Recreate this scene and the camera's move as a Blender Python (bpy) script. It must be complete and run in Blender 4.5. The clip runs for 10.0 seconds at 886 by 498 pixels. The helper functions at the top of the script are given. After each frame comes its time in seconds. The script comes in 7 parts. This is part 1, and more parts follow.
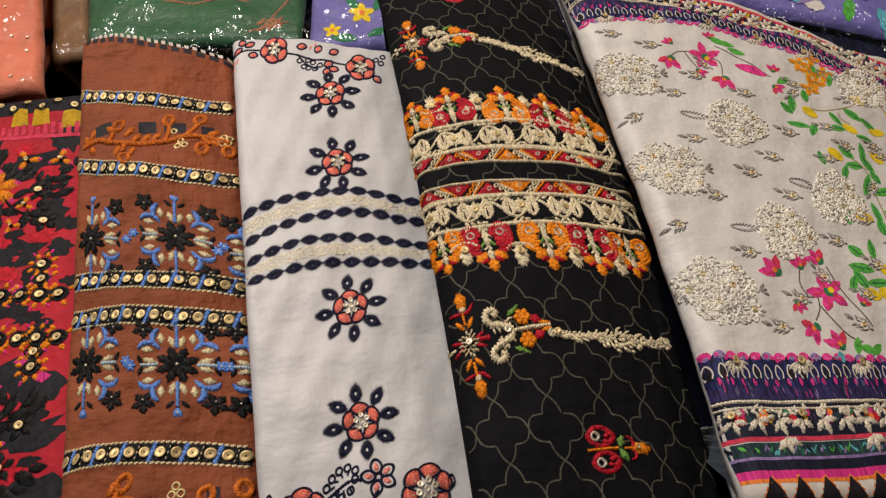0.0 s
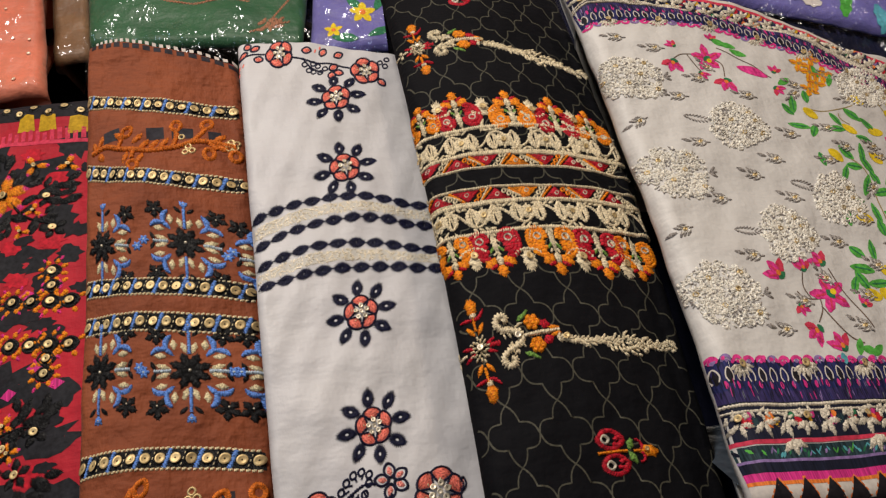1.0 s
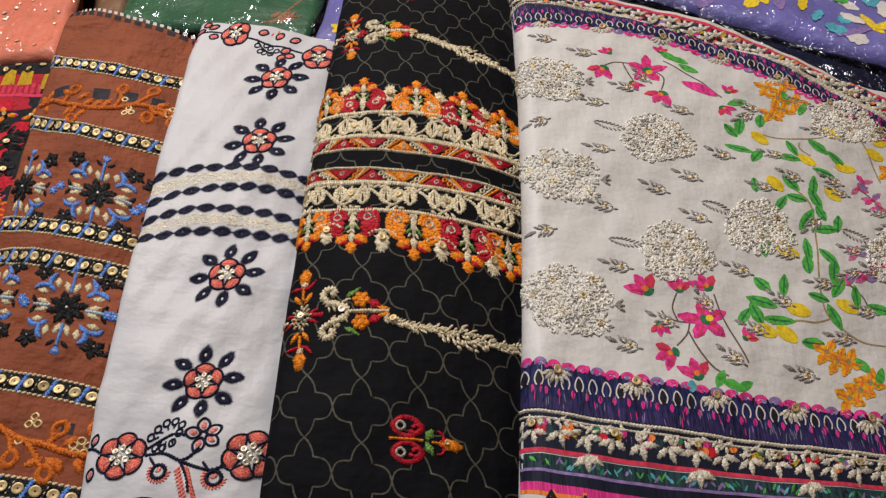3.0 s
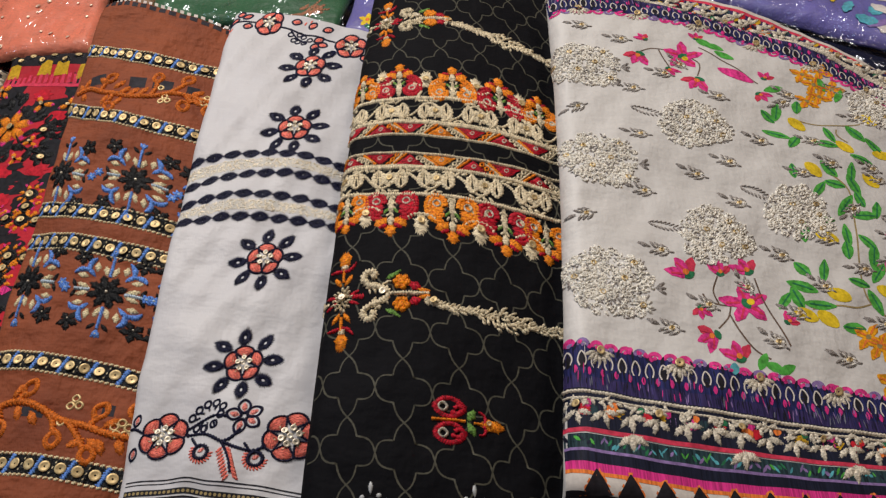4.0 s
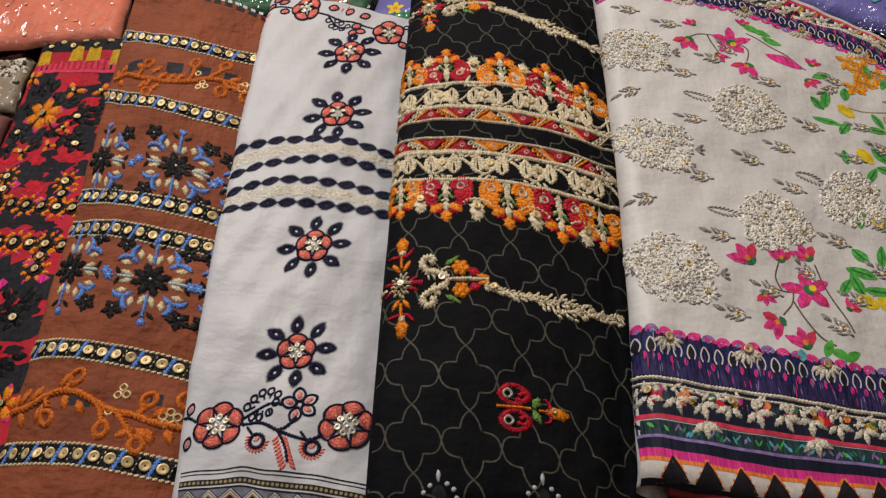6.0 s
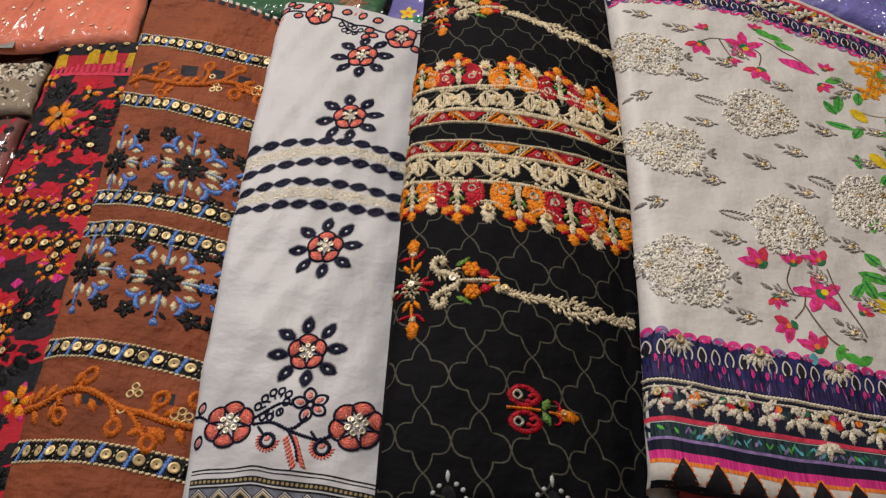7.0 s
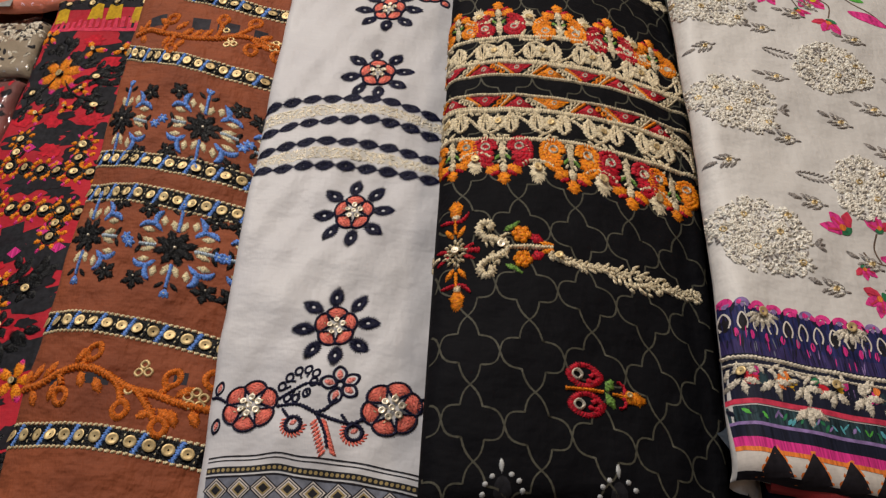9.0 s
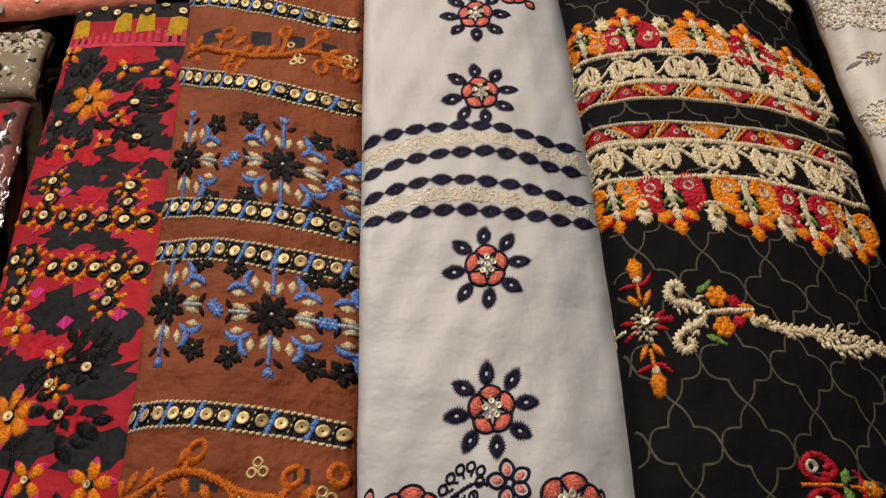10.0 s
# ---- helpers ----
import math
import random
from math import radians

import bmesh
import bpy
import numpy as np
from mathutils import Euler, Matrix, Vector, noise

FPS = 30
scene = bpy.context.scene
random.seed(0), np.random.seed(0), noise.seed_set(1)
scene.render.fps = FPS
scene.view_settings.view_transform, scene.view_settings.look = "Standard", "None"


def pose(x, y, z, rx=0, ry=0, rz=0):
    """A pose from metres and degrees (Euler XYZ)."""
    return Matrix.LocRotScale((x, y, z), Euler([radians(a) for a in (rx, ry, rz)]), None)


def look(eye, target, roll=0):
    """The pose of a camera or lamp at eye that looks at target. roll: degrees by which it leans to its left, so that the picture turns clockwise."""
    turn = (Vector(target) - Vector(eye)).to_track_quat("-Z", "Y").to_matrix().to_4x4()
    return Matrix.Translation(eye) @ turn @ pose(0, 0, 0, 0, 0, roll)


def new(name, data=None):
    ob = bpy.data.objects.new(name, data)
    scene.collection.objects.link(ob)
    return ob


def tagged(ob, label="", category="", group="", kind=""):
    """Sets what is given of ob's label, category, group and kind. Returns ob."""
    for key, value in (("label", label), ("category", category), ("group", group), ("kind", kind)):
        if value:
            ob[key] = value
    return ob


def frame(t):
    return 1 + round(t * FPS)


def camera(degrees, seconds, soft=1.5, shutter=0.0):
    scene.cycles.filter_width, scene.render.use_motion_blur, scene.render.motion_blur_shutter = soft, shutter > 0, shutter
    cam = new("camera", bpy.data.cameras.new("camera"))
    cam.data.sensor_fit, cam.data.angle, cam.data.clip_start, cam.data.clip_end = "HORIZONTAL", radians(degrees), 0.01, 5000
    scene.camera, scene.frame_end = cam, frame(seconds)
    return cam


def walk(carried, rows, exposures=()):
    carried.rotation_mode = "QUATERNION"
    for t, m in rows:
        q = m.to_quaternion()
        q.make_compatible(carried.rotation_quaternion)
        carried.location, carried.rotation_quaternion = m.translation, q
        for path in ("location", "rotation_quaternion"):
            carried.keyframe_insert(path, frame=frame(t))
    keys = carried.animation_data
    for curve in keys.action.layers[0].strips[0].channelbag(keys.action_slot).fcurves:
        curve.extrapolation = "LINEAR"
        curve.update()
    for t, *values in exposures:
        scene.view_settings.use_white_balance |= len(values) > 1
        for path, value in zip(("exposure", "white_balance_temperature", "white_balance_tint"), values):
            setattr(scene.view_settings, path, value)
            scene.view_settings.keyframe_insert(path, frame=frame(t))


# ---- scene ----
cam = camera(58.7, 10.0, 1.3)
PATH = [
    (0, (0.0030, -0.2377, 0.4777), (0.2964, 0.8152, -1.1972), 5.20),
    (0.5, (-0.0113, -0.2327, 0.5157), (0.3428, 0.7753, -1.1750), 6.71),
    (1, (-0.0071, -0.2291, 0.4891), (0.2996, 0.7954, -1.2009), 5.71),
    (1.5, (0.0669, -0.2873, 0.4829), (0.2697, 0.7870, -1.1918), 4.16),
    (2, (0.1343, -0.3203, 0.4686), (0.2378, 0.7867, -1.1939), 2.35),
    (2.5, (0.1695, -0.2901, 0.4505), (0.1928, 0.8341, -1.2035), -0.32),
    (3, (0.1784, -0.2787, 0.4705), (0.1480, 0.8547, -1.1771), -2.32),
    (3.5, (0.1624, -0.2915, 0.4601), (0.1108, 0.8898, -1.1529), -2.90),
    (4, (0.1613, -0.2895, 0.4640), (0.0964, 0.8495, -1.1787), -3.65),
    (4.5, (0.1531, -0.2890, 0.4649), (0.0781, 0.8575, -1.1722), -3.96),
    (5, (0.1362, -0.2808, 0.4481), (0.0664, 0.8671, -1.1882), -3.73),
    (5.5, (0.1263, -0.2809, 0.4396), (0.0667, 0.8653, -1.1983), -3.19),
    (6, (0.1195, -0.2909, 0.4537), (0.0715, 0.8432, -1.1929), -2.93),
    (6.5, (0.1215, -0.3038, 0.4614), (0.0564, 0.8369, -1.1801), -3.72),
    (7, (0.1197, -0.2947, 0.4531), (0.0435, 0.8539, -1.1824), -3.70),
    (7.5, (0.1091, -0.2922, 0.4441), (0.0215, 0.8519, -1.1940), -3.91),
    (8, (0.0959, -0.2901, 0.4250), (0.0084, 0.8531, -1.2137), -3.67),
    (8.5, (0.1100, -0.2854, 0.4139), (0.0223, 0.8516, -1.2291), -3.74),
    (9, (0.0918, -0.2773, 0.4020), (0.0137, 0.8501, -1.2481), -3.53),
    (9.5, (0.0752, -0.2334, 0.3874), (0.0277, 0.8699, -1.2802), -2.80),
    (10, (-0.0206, -0.1938, 0.3724), (0.0348, 0.8644, -1.3238), -0.25),
]
walk(cam, [(t, look(e, g, r)) for t, e, g, r in PATH],
     [(0, 0.13, 6500, 10), (1, 0.12, 6350, 10), (2, 0.22, 6000, 10), (3, 0.21, 5950, 10), (4.5, 0.05, 6020, 10), (5.5, 0.01, 6080, 10), (7, 0.04, 6150, 10), (9, 0.03, 6250, 10), (9.5, 0.03, 6400, 10), (10, 0.03, 6700, 10)])

# ---------------- light ----------------
TABLE = -0.21
STACK = -0.125
world = bpy.data.worlds.new("shop_air")
world.use_nodes = True
world.node_tree.nodes["Background"].inputs[0].default_value = (1.0, 0.86, 0.70, 1)
world.node_tree.nodes["Background"].inputs[1].default_value = 0.055
scene.world = world


def ceiling_or_fill_lamp(x, y, z, target, w, d, power, color):
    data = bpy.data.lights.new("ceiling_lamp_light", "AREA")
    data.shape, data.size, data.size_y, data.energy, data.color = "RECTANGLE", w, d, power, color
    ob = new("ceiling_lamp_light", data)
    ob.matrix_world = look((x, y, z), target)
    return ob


ceiling_or_fill_lamp(-0.30, 1.15, 1.75, (0.0, 0.15, 0), 0.5, 0.3, 35, (1.0, 0.89, 0.77))
ceiling_or_fill_lamp(0.9, 1.1, 2.1, (0.2, 0.1, 0), 0.3, 0.3, 9, (1.0, 0.84, 0.66))
# added cool fill from the left front; no such lamp is known there
ceiling_or_fill_lamp(-1.2, -0.3, 2.1, (0.0, 0.0, 0), 0.6, 0.4, 7.0, (0.66, 0.82, 1.0))

# ---------------- materials ----------------


def rgb(c):
    return (c[0], c[1], c[2], 1)


class Nodes:
    """A short way to wire a node material."""

    def __init__(self, name):
        self.mat = bpy.data.materials.new(name)
        self.mat.use_nodes = True
        self.t = self.mat.node_tree
        self.b = self.t.nodes["Principled BSDF"]

    def n(self, kind, **inputs):
        node = self.t.nodes.new(kind)
        for k, v in inputs.items():
            node.inputs[k.replace("_", " ")].default_value = v
        return node

    def l(self, a, b):
        self.t.links.new(a, b)

    def coords(self, which="Object", scale=(1, 1, 1), rot=(0, 0, 0)):
        c = self.t.nodes.new("ShaderNodeTexCoord")
        m = self.t.nodes.new("ShaderNodeMapping")
        m.inputs["Scale"].default_value = scale
        m.inputs["Rotation"].default_value = rot
        self.l(c.outputs[which], m.inputs["Vector"])
        return m.outputs["Vector"]

    def noise(self, vec, scale, detail=3.0, rough=0.55):
        t = self.n("ShaderNodeTexNoise", Scale=scale, Detail=detail, Roughness=rough)
        self.l(vec, t.inputs["Vector"])
        return t.outputs["Fac"]

    def ramp(self, fac, stops):
        r = self.t.nodes.new("ShaderNodeValToRGB")
        e = r.color_ramp.elements
        while len(e) < len(stops):
            e.new(0.5)
        for el, (p, c) in zip(e, stops):
            el.position, el.color = p, rgb(c)
        self.l(fac, r.inputs["Fac"])
        return r.outputs["Color"]

    def bump(self, fac, strength, dist, prev=None):
        b = self.n("ShaderNodeBump", Strength=strength, Distance=dist)
        self.l(fac, b.inputs["Height"])
        if prev:
            self.l(prev, b.inputs["Normal"])
        return b.outputs["Normal"]


def dark(c, f):
    return tuple(min(1.0, v * f) for v in c)


def cloth_material(name, c, c2, rough=0.7, sheen=0.2, weave=1.0, slub=0.5, spec=0.3, creased=1.0):
    """Woven cloth: fine warp and weft, slubs along the weft, soft creases and uneven dye."""
    m = Nodes(name)
    v = m.coords("Object")
    big = m.noise(v, 14, 4)
    slubs = m.noise(m.coords("Object", (60, 1400, 60)), 1.0, 3)
    warp = m.noise(m.coords("Object", (1500, 45, 60)), 1.0, 2)
    col = m.ramp(big, [(0.3, c2), (0.62, c)])
    mix = m.n("ShaderNodeMix")
    mix.data_type, mix.blend_type = "RGBA", "MULTIPLY"
    mix.inputs["Factor"].default_value = slub
    m.l(col, mix.inputs["A"])
    m.l(m.ramp(slubs, [(0.3, (0.80, 0.80, 0.80)), (0.65, (1.05, 1.05, 1.05))]), mix.inputs["B"])
    m.l(mix.outputs["Result"], m.b.inputs["Base Color"])
    m.b.inputs["Roughness"].default_value = rough
    m.b.inputs["Sheen Weight"].default_value = sheen * 0.5
    m.b.inputs["Specular IOR Level"].default_value = spec
    m.b.inputs["Sheen Roughness"].default_value = 0.4
    crease = m.noise(m.coords("Object", (34, 60, 40), (0, 0, 0.5)), 1.0, 3, 0.5)
    crease2 = m.noise(m.coords("Object", (160, 70, 100), (0, 0, -0.3)), 1.0, 3, 0.55)
    n1 = m.bump(crease, min(1.0, 0.5 * creased), 0.006)
    n1 = m.bump(crease2, min(1.0, 0.35 * creased), 0.0022, n1)
    n1 = m.bump(slubs, 0.25 * weave, 0.00025, n1)
    n1 = m.bump(warp, 0.20 * weave, 0.0002, n1)
    m.l(n1, m.b.inputs["Normal"])
    return m.mat


def thread_material(name, c, rough=0.5, metallic=0.0, spread=0.75, pitch=1500, glint=0.0):
    """Embroidery floss: parallel strands across the stitch, each a little different; shade in their grooves is painted
    in.
    """
    m = Nodes(name)
    uv = m.coords("UV", (pitch * 0.85, pitch * 0.2, 1))
    strand = m.noise(uv, 1.0, 2, 0.6)
    patch = m.noise(m.coords("Object"), 420, 2)
    info = m.t.nodes.new("ShaderNodeNewGeometry")
    col = m.ramp(strand, [(0.36, dark(c, 1 - spread)), (0.47, c), (0.62, dark(c, 1 + spread * 0.75))])
    mix = m.n("ShaderNodeMix")
    mix.data_type, mix.blend_type = "RGBA", "MULTIPLY"
    mix.inputs["Factor"].default_value = 0.55
    m.l(col, mix.inputs["A"])
    add = m.n("ShaderNodeMath")
    add.operation = "ADD"
    m.l(patch, add.inputs[0])
    half = m.n("ShaderNodeMath")
    half.operation = "MULTIPLY"
    half.inputs[1].default_value = 0.35
    m.l(info.outputs["Random Per Island"], half.inputs[0])
    m.l(half.outputs[0], add.inputs[1])
    m.l(m.ramp(add.outputs[0], [(0.40, (0.62, 0.62, 0.62)), (0.85, (1.22, 1.22, 1.22))]), mix.inputs["B"])
    m.l(mix.outputs["Result"], m.b.inputs["Base Color"])
    m.b.inputs["Roughness"].default_value = rough
    m.b.inputs["Metallic"].default_value = metallic
    m.b.inputs["Specular IOR Level"].default_value = 0.22
    nn = m.bump(strand, 1.0, 0.0009)
    nn = m.bump(m.noise(m.coords("Object"), 900, 2), 0.9, 0.0008, nn)
    m.l(nn, m.b.inputs["Normal"])
    return m.mat


def plain_material(name, c, rough=0.5, metallic=0.0, var=0.2, scale=60, bump=0.2, dist=0.001):
    m = Nodes(name)
    f = m.noise(m.coords("Object"), scale, 4)
    m.l(m.ramp(f, [(0.3, dark(c, 1 - var)), (0.7, dark(c, 1 + var))]), m.b.inputs["Base Color"])
    m.b.inputs["Roughness"].default_value = rough
    m.b.inputs["Metallic"].default_value = metallic
    m.l(m.bump(f, bump, dist), m.b.inputs["Normal"])
    return m.mat


BROWN = cloth_material("rust_brown_cotton", (0.275, 0.071, 0.026), (0.180, 0.044, 0.017), 0.75, 0.08, creased=2.6)
WHITE = cloth_material("pale_grey_white_silk", (0.62, 0.61, 0.62), (0.57, 0.56, 0.58), 0.5, 0.3, 0.5, 0.12, creased=0.75)
BLACK = cloth_material("black_cotton", (0.0062, 0.0062, 0.0080), (0.0036, 0.0036, 0.0050), 0.75, 0.0, 1.0, 0.5, 0.08)
CREAM = cloth_material("ivory_silk", (0.64, 0.62, 0.595), (0.605, 0.585, 0.56), 0.52, 0.25, 0.3, 0.08, creased=0.9)
RED = cloth_material("crimson_cotton", (0.50, 0.014, 0.030), (0.38, 0.009, 0.022), 0.7, 0.05)
NAVY = cloth_material("navy_cotton", (0.007, 0.009, 0.028), (0.003, 0.004, 0.012), 0.75, 0.0, 1.0, 0.3, 0.10)

# ---------------- cloth surfaces ----------------
TAU = 2 * math.pi


def lerp(a, b, f):
    return a + (b - a) * f


class Surface:
    """The top of a folded cloth in its own plan: two long edges, two ends, a crown between them and rounded sides.
    lay takes a point of that plan to where the cloth lies in the world."""

    def __init__(self, left, right, low, high, crown, r=0.012, r_end=0.01, seed=0.0, ripple=0.0008, lay=None):
        self.left, self.right, self.low, self.high = left, right, low, high
        self.lay = lay or (lambda x, y, z: (x, y, z))
        self.crown, self.r, self.r_end, self.seed, self.ripple = crown, r, r_end, seed, ripple

    def edge(self, e, q):
        return e[1] + (e[3] - e[1]) * (q - e[0]) / (e[2] - e[0])

    def h(self, x, y):
        a, b = self.edge(self.left, y), self.edge(self.right, y)
        lo, hi = self.edge(self.low, x), self.edge(self.high, x)
        drop = 0.0
        for d, r in ((a - x, self.r), (x - b, self.r), (lo - y, self.r_end), (y - hi, self.r_end)):
            if d > 0:
                d = min(d, r * 0.985)
                drop += r - math.sqrt(r * r - d * d)
        x2 = min(max(x, a), b)
        s = (x2 - a) / (b - a)
        k = self.seed
        w = math.sin(23 * y + 31 * x + k) + 0.7 * math.sin(61 * y - 40 * x + 2 * k) + 0.5 * math.sin(97 * x + 45 * y + 3 * k) \
            + 0.4 * math.sin(150 * y + 60 * x + 5 * k) + 0.35 * math.sin(210 * x - 120 * y + k)
        return self.crown(s, x2, y) + self.ripple * w - drop

    def point(self, x, y, up=0.0):
        # work that reaches past a fold is held to its roll
        x = min(max(x, self.edge(self.left, y) - 0.97 * self.r), self.edge(self.right, y) + 0.97 * self.r)
        z = self.h(x, y)
        e = 0.0008
        nx, ny = (z - self.h(x + e, y)) / e, (z - self.h(x, y + e)) / e
        nx, ny = max(-2.5, min(2.5, nx)), max(-2.5, min(2.5, ny))
        q = up / math.sqrt(nx * nx + ny * ny + 1)
        return self.lay(x + nx * q, y + ny * q, z + q)


def quadratic(c, k):
    """A gentle curved sheet: k[0] at c, then slopes and bends for each 10 cm, in millimetres."""
    def q(x, y):
        u, v = (x - c[0]) / 0.1, (y - c[1]) / 0.1
        return 0.001 * (k[0] + k[1] * u + k[2] * v + k[3] * u * u + k[4] * u * v + k[5] * v * v)
    return q


def draped(c, kx, ky):
    """How a cloth is pulled and turned in the plan as it lies over the pile."""
    qx, qy = quadratic(c, kx), quadratic(c, ky)
    return lambda x, y, z: (x + qx(x, y), y + qy(x, y), z)


def placed(kx, ky, z0, z1):
    """A pack lying flat, turned in the plan, its top brought from z0 to z1."""
    return lambda x, y, z: (kx[0] + kx[1] * x + kx[2] * y, ky[0] + ky[1] * x + ky[2] * y, z1 + (z - z0) * ky[2])


def crowned(c, k):
    q = quadratic(c, k)
    return lambda s, x, y: q(x, y)


WHITE_C, WHITE_LAY, WHITE_TOP = (0.01, 0.08), ((3.98, -8.49, -0.73, 5.22, 0.48, -0.16), (-6.58, 27.03, 0.70, 2.44, 8.22, 2.45)), (1.83, -23.51, 0.61, -15.98, -3.36, -2.91)
BROWN_C, BROWN_LAY, BROWN_TOP = (-0.13, 0.09), ((6.32, -15.90, 0.97, 16.62, -3.95, -0.65), (-5.15, 15.69, -7.71, -7.10, 2.84, -1.51)), (-11.24, -13.75, 8.52, -21.72, -1.36, -0.66)
BLACK_C, BLACK_LAY, BLACK_TOP = (0.15, 0.05), ((-0.58, 1.11, -2.14, 4.32, -0.79, -0.18), (7.12, 25.97, 0.08, -8.82, 3.71, 1.11)), (38.55, -23.40, 2.08, -25.89, 5.84, -3.33)
CREAM_C, CREAM_LAY, CREAM_TOP = (0.35, 0.03), ((11.05, 25.85, 0.82, 12.00, -0.13, -1.34), (25.62, 35.12, 2.94, 11.29, 3.03, -2.91)), (12.83, -44.60, 2.69, -9.53, 3.12, 0.31)
RED_C, RED_LAY, RED_TOP = (-0.23, 0.1), ((-6.45, -2.28, 2.68, 18.68, 0.19, 0.62), (13.00, 5.36, -3.78, -11.61, -3.63, -3.16)), (-50.31, 12.76, 8.60, 1.36, -0.31, 0.98)

# left, right: y0, x0, y1, x1; low, high: x0, y0, x1, y1
RED_S = Surface((0.3, -0.270, -0.1, -0.290), (0.3, -0.150, -0.1, -0.145), (-0.28, -0.21, -0.15, -0.22), (-0.277, 0.288, -0.20, 0.282),
                crowned(RED_C, RED_TOP), 0.010, 0.016, 1.0, 0.0008, draped(RED_C, *RED_LAY))
BROWN_S = Surface((0.3, -0.196, -0.1, -0.188), (0.27, -0.062, -0.15, -0.077), (-0.19, -0.205, -0.07, -0.195), (-0.195, 0.362, -0.063, 0.314),
                  crowned(BROWN_C, BROWN_TOP), 0.010, 0.008, 2.3, 0.0011, draped(BROWN_C, *BROWN_LAY))
WHITE_S = Surface((0.3, -0.053, -0.15, -0.067), (0.27, 0.100, -0.15, 0.085), (-0.066, -0.163, 0.06, -0.180), (-0.064, 0.324, 0.07, 0.275),
                  crowned(WHITE_C, WHITE_TOP), 0.008, 0.006, 4.1, 0.0013, draped(WHITE_C, *WHITE_LAY))
BLACK_S = Surface((0.27, 0.094, -0.145, 0.072), (0.27, 0.236, -0.145, 0.209), (0.06, -0.148, 0.21, -0.178), (0.08, 0.46, 0.24, 0.42),
                  crowned(BLACK_C, BLACK_TOP), 0.012, 0.012, 5.7, 0.0008, draped(BLACK_C, *BLACK_LAY))
CREAM_S = Surface((0.27, 0.2485, -0.155, 0.2290), (0.27, 0.545, -0.155, 0.535), (0.217, -0.141, 0.405, -0.171), (0.238, 0.298, 0.500, 0.150),
                  crowned(CREAM_C, CREAM_TOP), 0.012, 0.010, 0.6, 0.0012, draped(CREAM_C, *CREAM_LAY))


def frange(a, b, step):
    n = max(1, int(math.ceil((b - a) / step)))
    return [a + (b - a) * i / n for i in range(n + 1)]


def link(name, bm, material, parent=None, smooth=True):
    me = bpy.data.meshes.new(name)
    bm.to_mesh(me)
    bm.free()
    me.materials.append(material)
    if smooth:
        me.polygons.foreach_set("use_smooth", [True] * len(me.polygons))
    ob = new(name, me)
    ob.parent = parent
    return ob


def part(name, bm, material, parent, label=""):
    ob = link(name, bm, material, parent)
    return tagged(ob, label) if label else ob


def grid_object(name, rows, material, parent=None):
    """A sheet from rows of points."""
    n, k = len(rows), len(rows[0])
    verts = [p for r in rows for p in r]
    faces = [(i * k + j, i * k + j + 1, (i + 1) * k + j + 1, (i + 1) * k + j) for i in range(n - 1) for j in range(k - 1)]
    me = bpy.data.meshes.new(name)
    me.from_pydata(verts, [], faces)
    me.materials.append(material)
    me.polygons.foreach_set("use_smooth", [True] * len(faces))
    ob = new(name, me)
    ob.parent = parent
    return ob


def folded_body(name, s, material, parent, step=0.0035, foot=TABLE):
    """The outer layer of a folded cloth: crown, rolled long sides, rolled ends, down to its support."""
    roll = [0.985 * math.sin(math.pi / 2 * i / 6) for i in range(1, 7)]
    # each long side: inner foot, under-turn, roll, then the flat top
    under = [1.6, 1.45, 1.35, 1.25, 1.15]
    us = [("a", -q) for q in under] + [("a", -q) for q in reversed(roll)] + [("s", f) for f in frange(0, 1, step / (s.edge(s.right, 0) - s.edge(s.left, 0)))] + [("b", q) for q in roll] + [("b", q) for q in reversed(under)]
    vs = [("a", -1.6)] + [("a", -q) for q in reversed(roll)] + [("s", f) for f in frange(0, 1, step / 0.5)] + [("b", q) for q in roll] + [("b", 1.6)]
    rows = []
    for kv, v in vs:
        row = []
        for ku, u in us:
            x, y = 0.1, 0.1
            for _ in range(6):
                lo, hi = s.edge(s.low, x), s.edge(s.high, x)
                y = lerp(lo, hi, v) if kv == "s" else (lo if kv == "a" else hi) + (-7.5 * v if abs(v) > 1.5 else v) * s.r_end
                a, b = s.edge(s.left, y), s.edge(s.right, y)
                side = -1 if ku == "a" else 1
                turn = min(1.0, (abs(u) - 1) / 0.45) if ku != "s" and abs(u) > 1.1 else 0.0
                x = lerp(a, b, u) if ku == "s" else (a if ku == "a" else b) + (side * s.r * math.cos(math.pi / 2 * turn) if turn else u * s.r)
                if ku != "s" and max(abs(u), abs(v) if kv != "s" else 0) > 1.5:
                    x -= side * min(0.07, 0.4 * (b - a))
            px, py, z = s.lay(x, y, s.h(x, y))
            if turn:
                edge_x = (a if ku == "a" else b) + side * s.r * 0.985
                z = s.lay(edge_x, y, s.h(edge_x, y))[2] - s.r * math.sin(math.pi / 2 * turn)
            row.append((px, py, foot + 0.0005 if abs(u) > 1.5 or abs(v) > 1.5 else max(z, foot + 0.001)))
        rows.append(row)
    return grid_object(name, rows, material, parent)


def cloth_thing(name, s, material, label, foot=STACK):
    """A folded cloth as one thing; its parts keep world coordinates."""
    ob = folded_body(name, s, material, None, 0.003, foot)
    return tagged(ob, label, "folded fabric", "folded dress fabrics on the counter")


